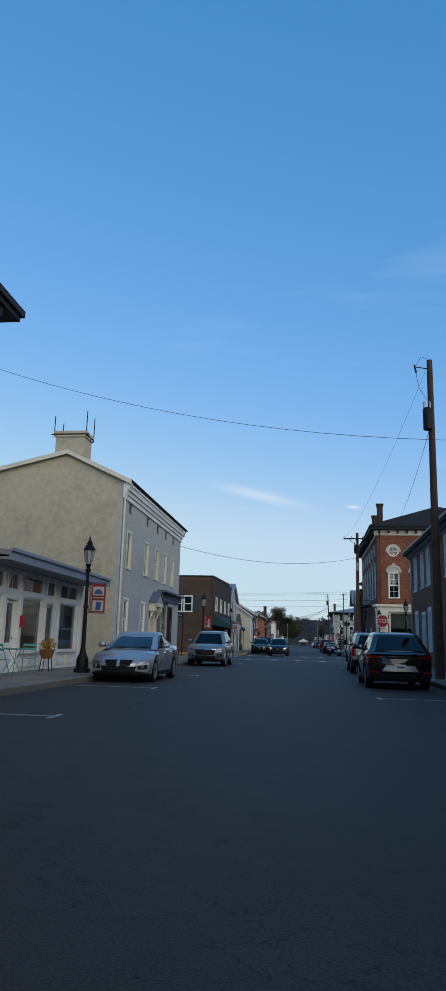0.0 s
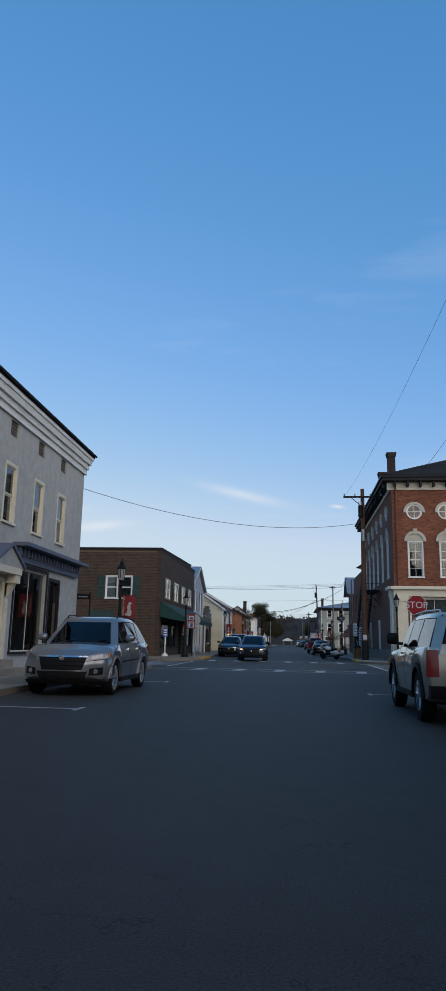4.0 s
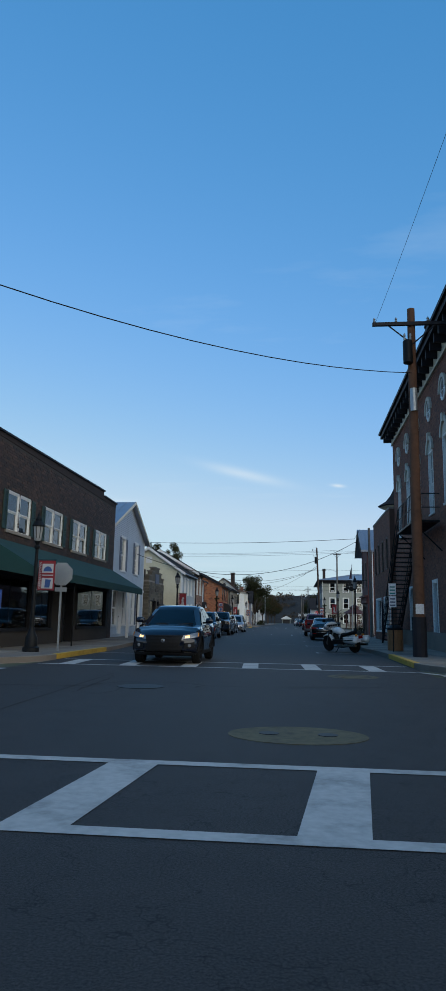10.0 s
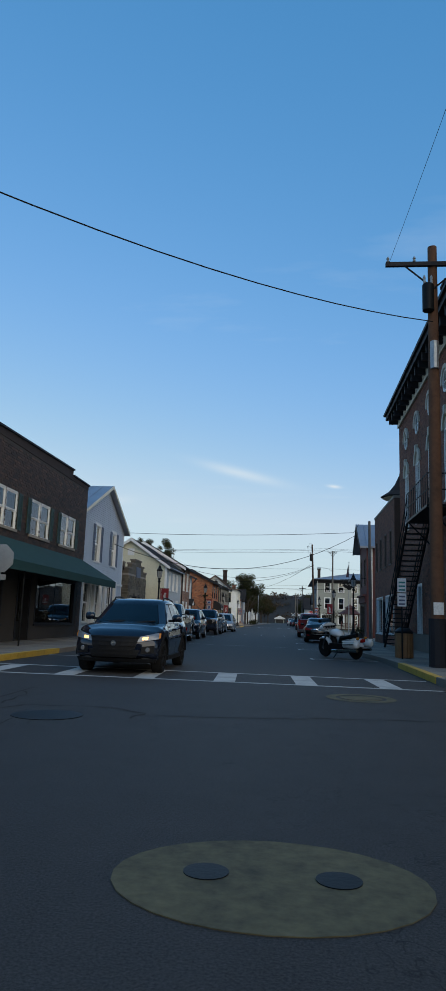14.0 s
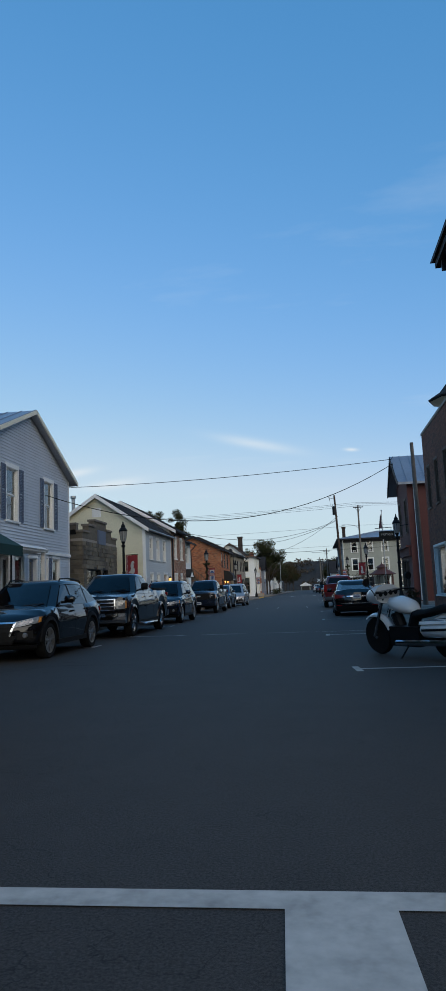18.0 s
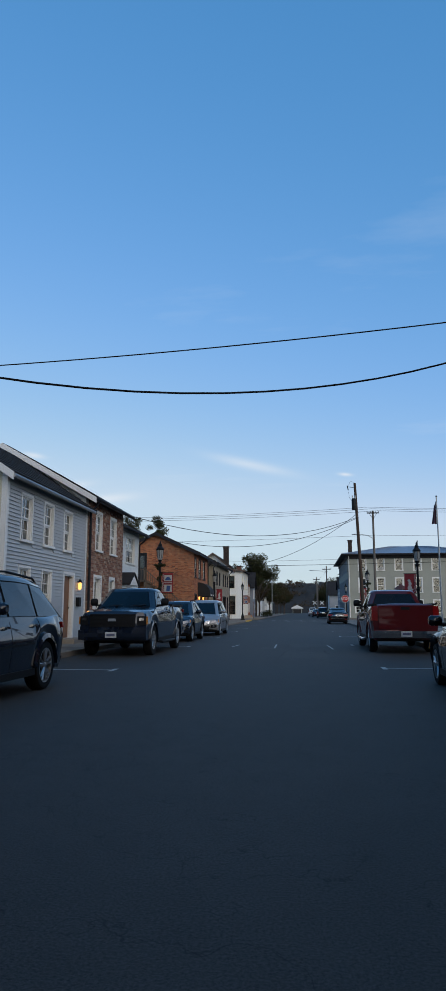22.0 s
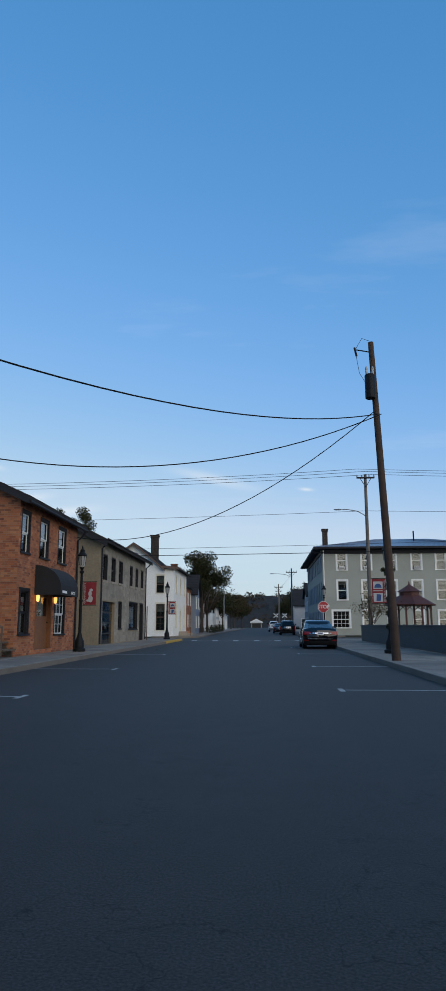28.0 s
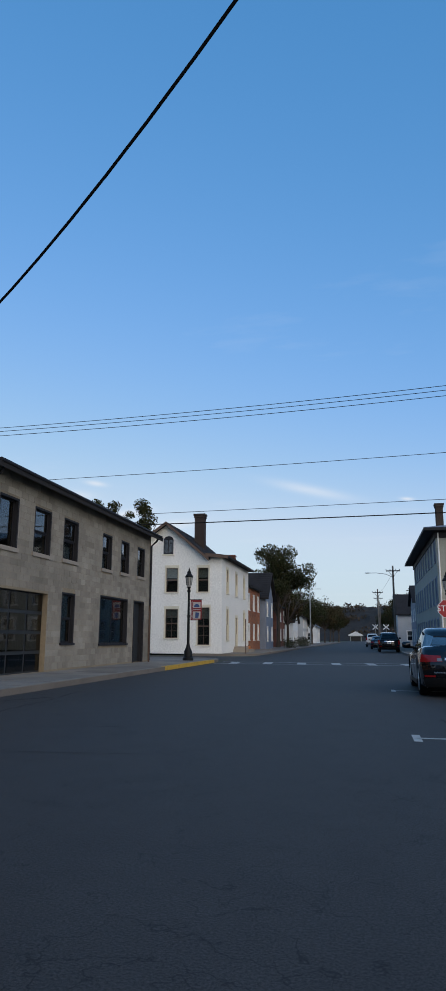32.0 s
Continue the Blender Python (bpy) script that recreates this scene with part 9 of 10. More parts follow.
# ---- tall brick building at the start ----
def tall_brick():
    L, D, H = 26.0, 12.0, 10.2
    b = thing("tall_brick_building", "tall brick building with heavy dark cornice", "building", on_left(-9.0, -8.7))
    fh = [(a, a + 1.0, z, z + 1.9) for a in (1.5, 5, 8.5, 12, 15.5, 19, 22.5) for z in (1.0, 4.2, 7.2)]
    shell(b, L, D, H, M["dark_mortar"], fh)
    for h in fh:
        window(b, front, *h, M["white"], M["white"], M["pane"], M["blind"], 0.4, 2, 1, 0.08, 0.03)
    part("brickwork", bricks(front, 0, L, 0.15, H - 0.4, fh, seed=91), M["brick_dusk"], b, kind="stuff")
    c = Shape()
    c.box(-0.6, -0.6, H, L + 0.6, D, H + 0.16)
    c.box(-0.7, -0.7, H + 0.16, L + 0.7, D, H + 0.36)
    c.box(-0.05, -0.12, H - 0.5, L + 0.05, 0.0, H)
    for k in range(27):
        c.box(0.3 + k * 0.97, -0.5, H - 0.3, 0.45 + k * 0.97, -0.12, H)
    part("cornice", c, M["dark_trim"], b)
    flat_roof(b, L, D, H + 0.3, M["roof_dark"])


tall_brick()


# ---- street lamps with banners ----
def leaf_cloud(spots, n, size, seed, flat_=0.0):
    """Many small bent leaves round the spots (x, y, z, radius)."""
    rnd = random.Random(seed)
    s = Shape()
    tot = sum(r ** 2 for *_, r in spots)
    for x, y, z, r in spots:
        for _ in range(max(4, int(n * r * r / tot))):
            d = Vector((rnd.gauss(0, 1), rnd.gauss(0, 1), rnd.gauss(0, 1))).normalized() * r * rnd.random() ** 0.45
            c = Vector((x, y, z)) + Vector((d.x, d.y, d.z * 0.8))
            q = Euler((rnd.uniform(0, 6.3), rnd.uniform(0, 6.3), rnd.uniform(0, 6.3))).to_matrix()
            k = size * rnd.uniform(0.6, 1.4)
            pts = [q @ Vector(v) * k for v in ((-0.5, 0, 0), (0, -0.28, 0.1), (0.5, 0, 0), (0, 0.28, 0.1))]
            s.add([tuple(c + p) for p in pts], [(0, 1, 2), (0, 2, 3)])
    return s


def lamp_post(m, banner=None, side=1, garland=False):
    b = thing("street_lamp", "black cast-iron street lamp with frosted lantern", "street lamp", m, "old-style street lamps")
    s = Shape()
    s.lathe([(0.26, 0.0), (0.26, 0.12), (0.2, 0.16), (0.19, 0.42), (0.13, 0.55), (0.11, 0.6), (0.075, 0.75)], 12)
    part("base", s, M["iron"], b, smooth=35)
    s = Shape()
    s.lathe([(0.07, 0.72), (0.062, 2.0), (0.085, 2.02), (0.085, 2.08), (0.06, 2.1), (0.052, 3.15), (0.09, 3.2), (0.09, 3.26), (0.05, 3.3), (0.1, 3.42)], 12)
    part("shaft", s, M["iron"], b, smooth=35)
    s = Shape()
    s.lathe([(0.09, 3.42), (0.125, 3.5), (0.165, 3.86), (0.165, 3.88)], 8)
    part("lantern_glass", s, M["frosted"], b)
    s = Shape()
    for i in range(8):
        a = 2 * math.pi * i / 8
        q = Shape()
        q.rod((0.126 * math.cos(a), 0.126 * math.sin(a), 3.5), (0.17 * math.cos(a), 0.17 * math.sin(a), 3.88), 0.01, n=4)
        part("lantern_rib", q, M["iron"], b)
    s.lathe([(0.19, 3.87), (0.2, 3.91), (0.13, 4.02), (0.09, 4.06), (0.1, 4.12), (0.03, 4.22), (0.035, 4.26), (0.005, 4.34)], 10)
    part("lantern_cap", s, M["iron"], b)
    if garland:
        ring = [(0.2 * math.cos(i * 0.55), 0.2 * math.sin(i * 0.55), 3.18 - 0.02 * (i % 3), 0.09) for i in range(12)]
        twist = [(0.1 * math.cos(i * 0.5), 0.1 * math.sin(i * 0.5), 0.75 + i * 0.04, 0.06) for i in range(60)]
        part("garland", leaf_cloud(ring + twist, 1500, 0.06, 61), M["leaf_dark"], b, "dark evergreen garland wound round the post", kind="stuff")
    if banner:
        s = Shape()
        for z in (1.86, 2.82):
            s.rod((0, 0, z), (side * 0.66, 0, z), 0.014, n=6)
        part("banner_arm", s, M["iron"], b)
        f = Shape()
        f.grid(lambda u, v: (side * (0.09 + 0.54 * u), 0.012 * math.sin(u * 5 + v * 3), 1.88 + 0.92 * v), 6, 8)
        q = part("banner", f, M["banner_red"], b, "dark red street banner with a pale picture")
        for y in (-0.02, 0.02):
            t = Shape()
            lo, hi = sorted((side * 0.22, side * 0.58))
            if banner == "figure":
                n = 12
                for cx, cz, rx, rz in ((0.4, 2.12, 0.1, 0.15), (0.38, 2.33, 0.075, 0.12), (0.42, 2.48, 0.07, 0.06), (0.3, 2.05, 0.07, 0.05)):
                    yy = y + 0.004 * (cz - 2.2)
                    t.add([(side * (cx + rx * math.cos(2 * math.pi * i / n)), yy, cz + rz * math.sin(2 * math.pi * i / n)) for i in range(n)], [tuple(range(n))])
                part("picture", t, M["banner_pale"], q)
            else:
                for z0, z1 in ((2.42, 2.7), (1.93, 2.26)):
                    t = Shape()
                    t.add([(lo, y, z0), (hi, y, z0), (hi, y, z1), (lo, y, z1)], [(0, 1, 2, 3)])
                    part("picture", t, M["banner_pale"], q)
                yy = y * 1.15
                t = Shape()
                pts = arch_pts(lo + 0.04, hi - 0.04, 2.46, 0.16, 8)
                t.add([(a, yy, z) for a, z in pts], [tuple(range(len(pts)))])
                part("picture_shape", t, M["banner_blue"], q)
                t = Shape()
                t.add([(lo + 0.1, yy, 1.96), (hi - 0.1, yy, 1.96), (hi - 0.06, yy, 2.2), (lo + 0.12, yy, 2.22)], [(0, 1, 2, 3)])
                part("picture_shape", t, M["banner_blue"], q)
                t = Shape()
                t.add([(lo, y, 2.33), (hi, y, 2.33), (hi, y, 2.36), (lo, y, 2.36)], [(0, 1, 2, 3)])
                part("lettering", t, M["banner_pale"], q)
        words("GERMANTOWN", 0.115, M["banner_pale"], q, Matrix(((0, -1, 0, side * 0.15 + 0.045), (0, 0, -1, -0.022), (1, 0, 0, 2.34), (0, 0, 0, 1))))
    return b


plain_lamp = lamp_post(pose(6.3, 65.5, 0.14))
bridge_lamp = lamp_post(pose(-7.15, 21.85, 0.14), "bridge", 1)
figure_lamp = lamp_post(pose(-7.25, 47.65, 0.14), "figure", 1)
lamp_post(stand(4.95, 139.2, 0.14), "bridge", -1, True)
lamp_post(stand(-6.72, 115.3, 0.14), "bridge", 1, True)
lamp_post(stand(5.4, 117.6, 0.14), "figure", -1)
for x, y in ((6.75, 51.0), (5.3, 96.3), (5.0, 169.0)):
    copy_thing(plain_lamp, stand(x, y, 0.14))
for src, x, y in ((bridge_lamp, -7.5, 66.8), (bridge_lamp, -7.2, 165.1), (figure_lamp, -6.98, 93.0), (figure_lamp, -7.36, 140.5)):
    copy_thing(src, stand(x, y, 0.14))


# ---- utility poles and wires ----
def utility_pole(m, height, label, lean=(0, 0), arm=None, drum=None, r=0.16, wood="pole_wood", notice=False, spool=True):
    b = thing("utility_pole", label, "utility pole", m)
    s = Shape()
    n = 10
    s.tube([(lean[0] * k / n, lean[1] * k / n, height * k / n - (0.3 if k == 0 else 0)) for k in range(n + 1)], [r * (1 - 0.35 * k / n) for k in range(n + 1)], 12)
    part("pole", s, M[wood], b, smooth=60)
    at = lambda z: (lean[0] * z / height, lean[1] * z / height)
    if arm:
        z, half = arm
        x, y = at(z)
        s = Shape()
        s.box(x - half, y - 0.2, z - 0.06, x + half, y - 0.09, z + 0.06)
        a = part("crossarm", s, M["dark_trim"], b)
        for sg in (-1, 1):
            s = Shape()
            s.rod((x + sg * half * 0.6, y - 0.15, z - 0.05), (x, y - 0.14, z - 0.75), 0.025, n=6)
            part("brace", s, M["dark_trim"], a)
        for q in (-0.95, -0.4, 0.4, 0.95):
            s = Shape()
            s.lathe([(0.02, 0.06), (0.05, 0.1), (0.03, 0.14), (0.05, 0.18), (0.02, 0.24)], 8, (x + q * half, y - 0.15, z))
            part("insulator", s, M["galvanised"], a)
    if drum:
        x, y = at(drum)
        s = Shape()
        s.lathe([(0.14, -0.42), (0.165, -0.4), (0.165, 0.36), (0.14, 0.4), (0.05, 0.44)], 14, (x - 0.17, y - 0.2, drum))
        d = part("transformer", s, M["iron"], b, "dark pole transformer", smooth=35)
        s = Shape()
        for q in (-0.1, 0.1):
            s.lathe([(0.03, 0.4), (0.045, 0.48), (0.03, 0.54), (0.045, 0.6), (0.015, 0.68)], 8, (x - 0.17 + q, y - 0.2, drum))
        part("bushing", s, M["galvanised"], d)
    if spool:
        z = height - 0.35
        x, y = at(z)
        s = Shape()
        s.rod((x, y, z), (x - 0.5, y - 0.05, z + 0.08), 0.02, n=6)
        s.rod((x - 0.5, y - 0.05, z - 0.14), (x - 0.56, y - 0.05, z + 0.16), 0.035, n=8)
        s.tube([(x - 0.5, y, z + 0.15), (x - 0.3, y, z + 0.5), (x - 0.05, y, z + 0.4)], 0.008, 5)
        s.tube([(x - 0.5, y, z - 0.12), (x - 0.42, y, z - 0.7), (x - 0.15, y, z - 1.2)], 0.008, 5)
        part("cutout", s, M["iron"], b)
    if notice:
        s = Shape()
        s.box(-0.13, -r - 0.012, 1.4, 0.13, -r + 0.02, 1.72)
        part("notice", s, M["plate"], b, "small white notice stapled to the pole")
        s = Shape()
        s.lathe([(r + 0.03, 0.0), (r + 0.03, 1.3)], 12)
        part("pole_wrap", s, M["dark_trim"], b)
        s = Shape()
        x, y = at(8.8)
        s.lathe([(0.12, 8.2), (0.12, 9.0)], 10, (x, y - 0.12, 0))
        part("conduit", s, M["galvanised"], b)
    return b


utility_pole(pose(4.4, 25.1, 0.1), 11.6, "brown wooden utility pole with grey transformer", (0.05, 0), None, 9.25, wood="dark_pole")
utility_pole(pose(4.6, 69.0, 0.1), 11.95, "brown wooden utility pole with crossarm and transformer", (0.05, 0), (11.35, 1.35), 10.3, 0.2, notice=True, spool=False)
utility_pole(stand(4.15, 133.75, 0.1), 10.3, "leaning brown wooden utility pole with transformer", (-0.35, 0.2), None, 8.7, 0.14, "dark_pole")
utility_pole(pose(6.2, 98.0, 0.1), 8.05, "weathered grey service pole", (-0.1, -0.1), None, None, 0.13, "grey_wood", spool=False)
utility_pole(stand(8.25, 166.2, 0.1), 12.8, "grey wooden utility pole with short crossarm", (0, 0), (12.5, 0.7), None, 0.17, "grey_wood", spool=False)
for x, y, h in ((4.25, 216.0, 9.4), (2.95, 248.0, 8.9), (3.3, 266.0, 9.0), (4.2, 300.0, 9.5)):
    utility_pole(stand(x, y, 0.1), h, "far wooden utility pole", (0, 0), (h - 0.6, 0.8), None, 0.15, "grey_wood", spool=False)


def road_light(m, z, reach, label="cobra-head road light on a curved arm"):
    b = thing("road_light", label, "street light", m)
    s = Shape()
    s.tube([(0, 0, z - 0.5), (-reach * 0.3, 0, z - 0.15), (-reach * 0.7, 0, z), (-reach, 0, z)], 0.035, 6)
    part("arm", s, M["galvanised"], b)
    s = Shape()
    s.rings([[(x, 0.1 * k * math.cos(a), z + 0.06 * k * math.sin(a)) for a in [2 * math.pi * i / 8 for i in range(8)]] for x, k in ((-reach + 0.1, 0.5), (-reach - 0.1, 1), (-reach - 0.4, 1), (-reach - 0.55, 0.4))])
    part("lamp_head", s, M["galvanised"], b)


road_light(stand(8.15, 166.2, 0), 10.1, 1.9)
road_light(stand(4.2, 216.0, 0), 8.7, 2.6)
rl = thing("road_light", "tall pale metal road light pole", "street light", stand(-6.9, 235.0, 0.1))
s = Shape()
s.rod((0, 0, 0), (0, 0, 8.0), 0.09, 0.06)
s.tube([(0, 0, 7.8), (0.6, 0, 8.1), (1.6, 0, 8.1)], 0.04, 6)
part("pole", s, M["galvanised"], rl)


def wire(a, b, sag, r=0.014, label="thin black overhead wire", on=None):
    s = Shape()
    a, b = (Vector((x + bend(y), y, z)) for x, y, z in (a, b))
    on = on and (on[0] + bend(on[1]), on[1], on[2])
    n = 24
    s.tube(([Vector(on)] if on else []) + [a.lerp(b, i / n) - Vector((0, 0, 4 * sag * (i / n) * (1 - i / n))) for i in range(n + 1)], r, 5)
    return solid("overhead_wire", s, M["rubber"], label, "wire", group="overhead wires", smooth=60)


wire((6.2, 16.3, 6.0), (-14.0, 18.5, 10.95), 1.25, 0.006)
wire((4.5, 68.4, 9.49), (-17.72, 47.0, 10.93), 2.1, 0.014, "thick black cable sagging across the street")
wire((5.4, 97.2, 7.25), (-14.0, 99.1, 7.2), 0.24, 0.015, on=(6.8, 108.0, 9.35))
wire((5.4, 96.8, 6.96), (-8.9, 88.72, 5.2), 1.79, 0.016, on=(6.75, 109.6, 8.2))
wire((3.9, 133.75, 7.87), (-8.6, 116.33, 5.86), 1.2, 0.017)
wire((4.0, 133.7, 7.85), (-8.6, 129.1, 5.81), 1.08, 0.017)
wire((4.06, 134.4, 8.3), (-8.63, 143.8, 5.25), 1.55, 0.016)
for x, z in ((7.6, 13.3), (8.2, 13.1), (8.8, 12.85)):
    wire((x, 166.0, z), (-45.0, 167.5, z - 0.2), 0.6, 0.016)
    wire((x, 166.0, z), (70.0, 166.0, z - 0.2), 0.6, 0.016)
wire((8.2, 166.0, 9.95), (-45.0, 168.0, 9.7), 0.3, 0.014)
wire((8.2, 166.0, 9.95), (70.0, 166.0, 9.7), 0.3, 0.014)
wire((45.0, 161.0, 7.35), (-9.0, 162.9, 6.25), 0.25, 0.024)
wire((45.0, 161.0, 7.95), (-9.0, 162.9, 6.75), 0.2, 0.012)
wire((4.3, 25.1, 11.3), (3.4, 68.85, 11.5), 0.8, 0.005)
wire((4.35, 25.0, 9.0), (7.2, 67.0, 11.8), 1.2, 0.008)
wire((4.25, 216.0, 8.8), (2.95, 248.0, 8.3), 0.4, 0.012)
wire((2.95, 248.0, 8.3), (3.3, 266.0, 8.3), 0.3, 0.012)


# ---- signs ----
def stop_sign(m, flip=False, r=0.4, plate=True, up=0.0):
    b = thing("stop_sign", "red octagonal stop sign on a steel post", "road sign", m)
    s = Shape()
    s.box(-0.03, 0.02, 0.0, 0.03, 0.06, 2.75 + up)
    part("post", s, M["galvanised"] if not flip else M["sign_back"], b)
    oc = lambda q: [(q * math.cos(math.pi / 8 + math.pi / 4 * i), q * math.sin(math.pi / 8 + math.pi / 4 * i)) for i in range(8)]
    k = -1 if not flip else 1
    zc = 2.45 + up
    s = Shape()
    s.prism([(x, 0.0, zc + z) for x, z in oc(r)], [(x, 0.012, zc + z) for x, z in oc(r)])
    p = part("plate", s, M["sign_back"], b)
    y = 0.0 - 0.002 if not flip else 0.014
    s = Shape()
    s.add([(x, y, zc + z) for x, z in oc(r * 0.99)], [tuple(range(8))])
    part("border", s, M["sign_white"], p)
    s = Shape()
    y2 = y + (-0.002 if not flip else 0.002)
    s.add([(x, y2, zc + z) for x, z in oc(r * 0.94)], [tuple(range(8))])
    part("face", s, M["sign_red"], p)
    if not flip:
        cu = bpy.data.curves.new("stop_text", "FONT")
        cu.body, cu.size, cu.align_x, cu.align_y, cu.extrude = "STOP", r * 0.86, "CENTER", "CENTER", 0.001
        t = new("lettering", cu)
        t.parent = p
        t.matrix_basis = pose(0, y2 - 0.003, zc, 90, 0, 0)
        t.data.materials.append(M["sign_white"])
    if plate:
        s = Shape()
        s.box(-0.2, 0.0, zc - r - 0.17, 0.2, 0.012, zc - r - 0.03)
        q = part("small_plate", s, M["sign_red"] if not flip else M["sign_back"], b)
        if not flip:
            s = Shape()
            s.box(-0.15, -0.004, zc - r - 0.13, 0.15, -0.001, zc - r - 0.07)
            part("lettering", s, M["sign_white"], q)


stop_sign(pose(5.15, 51.4, 0.14, 0, 0, 4), r=0.47, up=0.33)
stop_sign(pose(-7.0, 67.8, 0.14), True, r=0.4)
stop_sign(stand(4.8, 167.4, 0.14, 0, 0, 3), r=0.46, plate=False)

b = thing("street_name_sign", "dark street name sign on a corner post", "road sign", pose(-8.9, 49.0, 0.14))
s = Shape()
s.rod((0, 0, 0), (0, 0, 3.0), 0.035)
part("post", s, M["iron"], b)
s = Shape()
s.box(-0.6, -0.015, 2.72, -0.03, 0.015, 2.92)
pn = part("name_plate", s, M["iron"], b)
s = Shape()
s.box(-0.52, -0.02, 2.79, -0.1, -0.015, 2.85)
part("lettering", s, M["galvanised"], pn)

b = thing("parking_sign", "white and blue parking signs on a thin post", "road sign", pose(4.3, 72.9, 0.14))
s = Shape()
s.rod((0, 0.02, 0), (0, 0.02, 2.55), 0.025)
part("post", s, M["iron"], b)
for z0, z1, mt in ((2.1, 2.55, "sign_teal"), (1.65, 2.07, "sign_white")):
    s = Shape()
    s.box(-0.14, -0.01, z0, 0.14, 0.0, z1)
    q = part("plate", s, M["sign_white"], b)
    s = Shape()
    for k in range(3):
        s.box(-0.1, -0.014, z0 + 0.05 + k * 0.12, 0.1, -0.011, z0 + 0.1 + k * 0.12)
    part("lettering", s, M["teal"] if mt == "sign_teal" else M["plate_bar"], q)

for x, y, h in ((-8.9, 44.5, 2.3), (-8.3, 162.5, 2.4), (-7.0, 172.0 + 8.0, 2.3)):
    b = thing("sign_post", "thin brown sign post by the kerb", "post", stand(x, y, 0.14))
    s = Shape()
    s.box(-0.03, -0.03, 0, 0.03, 0.03, h)
    part("post", s, M["brown_trim"], b)

# railway crossing far down the road
for x in (2.45, 4.15):
    b = thing("railway_crossing_sign", "white crossed railway sign with lamps, far off", "road sign", stand(x, 251.0, 0.1) @ Matrix.Diagonal((0.68, 0.68, 0.68, 1.0)))
    s = Shape()
    s.rod((0, 0, 0), (0, 0, 5.0), 0.07)
    part("post", s, M["galvanised"], b)
    for a in (40, -40):
        c, d = math.cos(radians(a)), math.sin(radians(a))
        s = Shape()
        s.hexa([(-0.9 * c - 0.12 * d, -0.05, 4.3 - 0.9 * d + 0.12 * c), (0.9 * c - 0.12 * d, -0.05, 4.3 + 0.9 * d + 0.12 * c), (0.9 * c - 0.12 * d, -0.03, 4.3 + 0.9 * d + 0.12 * c), (-0.9 * c - 0.12 * d, -0.03, 4.3 - 0.9 * d + 0.12 * c)],
               [(-0.9 * c + 0.12 * d, -0.05, 4.3 - 0.9 * d - 0.12 * c), (0.9 * c + 0.12 * d, -0.05, 4.3 + 0.9 * d - 0.12 * c), (0.9 * c + 0.12 * d, -0.03, 4.3 + 0.9 * d - 0.12 * c), (-0.9 * c + 0.12 * d, -0.03, 4.3 - 0.9 * d - 0.12 * c)])
        part("crossbuck", s, M["sign_white"], b)

# ---- pavement furniture ----
b = thing("fire_hydrant", "red fire hydrant with pale cap", "hydrant", pose(-9.4, 62.9, 0.05))
s = Shape()
s.lathe([(0.16, 0.0), (0.16, 0.06), (0.11, 0.1), (0.1, 0.5), (0.13, 0.52), (0.13, 0.58), (0.1, 0.6)], 12)
part("barrel", s, M["hydrant_red"], b, smooth=40)
s = Shape()
s.lathe([(0.11, 0.6), (0.1, 0.68), (0.05, 0.74), (0.03, 0.8)], 12)
part("cap", s, M["galvanised"], b, smooth=40)
for sg in (-1, 1):
    s = Shape()
    s.rod((0, 0, 0.42), (sg * 0.19, 0, 0.42), 0.05, n=8)
    part("nozzle", s, M["hydrant_red"], b)

b = thing("litter_bin", "slatted brown wooden litter bin with black lid", "litter bin", pose(4.45, 73.5, 0.14))
s = Shape()
s.lathe([(0.26, 0.03), (0.26, 0.8)], 14)
part("liner", s, M["iron"], b)
for i in range(16):
    a = 2 * math.pi * i / 16
    s = Shape()
    s.box(-0.05, 0.262, 0.02, 0.05, 0.29, 0.8)
    part("slat", s, M["bin_wood"], b, m=Matrix.Rotation(a, 4, "Z"))
s = Shape()
s.lathe([(0.3, 0.8), (0.31, 0.86), (0.16, 0.98), (0.13, 0.98), (0.13, 0.9)], 16)
part("lid", s, M["iron"], b, smooth=40)

b = thing("bollard_sign", "white pedestal with blue sign at the shop corner", "sign", pose(-8.95, 67.35, 0.14))
s = Shape()
s.lathe([(0.22, 0.0), (0.22, 0.1), (0.1, 0.2), (0.045, 0.26), (0.045, 1.3)], 12)
part("pedestal", s, M["sign_white"], b, smooth=40)
s = Shape()
s.box(-0.16, -0.02, 1.3, 0.16, 0.02, 1.9)
q = part("sign_board", s, M["sign_blue"], b)
s = Shape()
for k in range(3):
    s.box(-0.11, -0.025, 1.38 + k * 0.16, 0.11, -0.021, 1.46 + k * 0.16)
part("lettering", s, M["sign_white"], q)


def bistro_chair(m):
    b = thing("bistro_chair", "teal folding metal bistro chair", "chair", m, "bistro set at the shopfront")
    for x in (-0.18, 0.18):
        s = Shape()
        s.rod((x, -0.2, 0), (x, 0.2, 0.86), 0.012, n=6)
        part("leg", s, M["teal"], b)
        s = Shape()
        s.rod((x, 0.22, 0), (x, -0.18, 0.45), 0.012, n=6)
        part("leg", s, M["teal"], b)
    for k in range(5):
        s = Shape()
        s.box(-0.19, -0.19 + k * 0.08, 0.44, 0.19, -0.13 + k * 0.08, 0.455)
        part("slat", s, M["teal"], b)
    for z in (0.68, 0.8):
        s = Shape()
        s.box(-0.19, 0.11 + (z - 0.68) * 0.45, z, 0.19, 0.125 + (z - 0.68) * 0.45, z + 0.06)
        part("backrest", s, M["teal"], b)


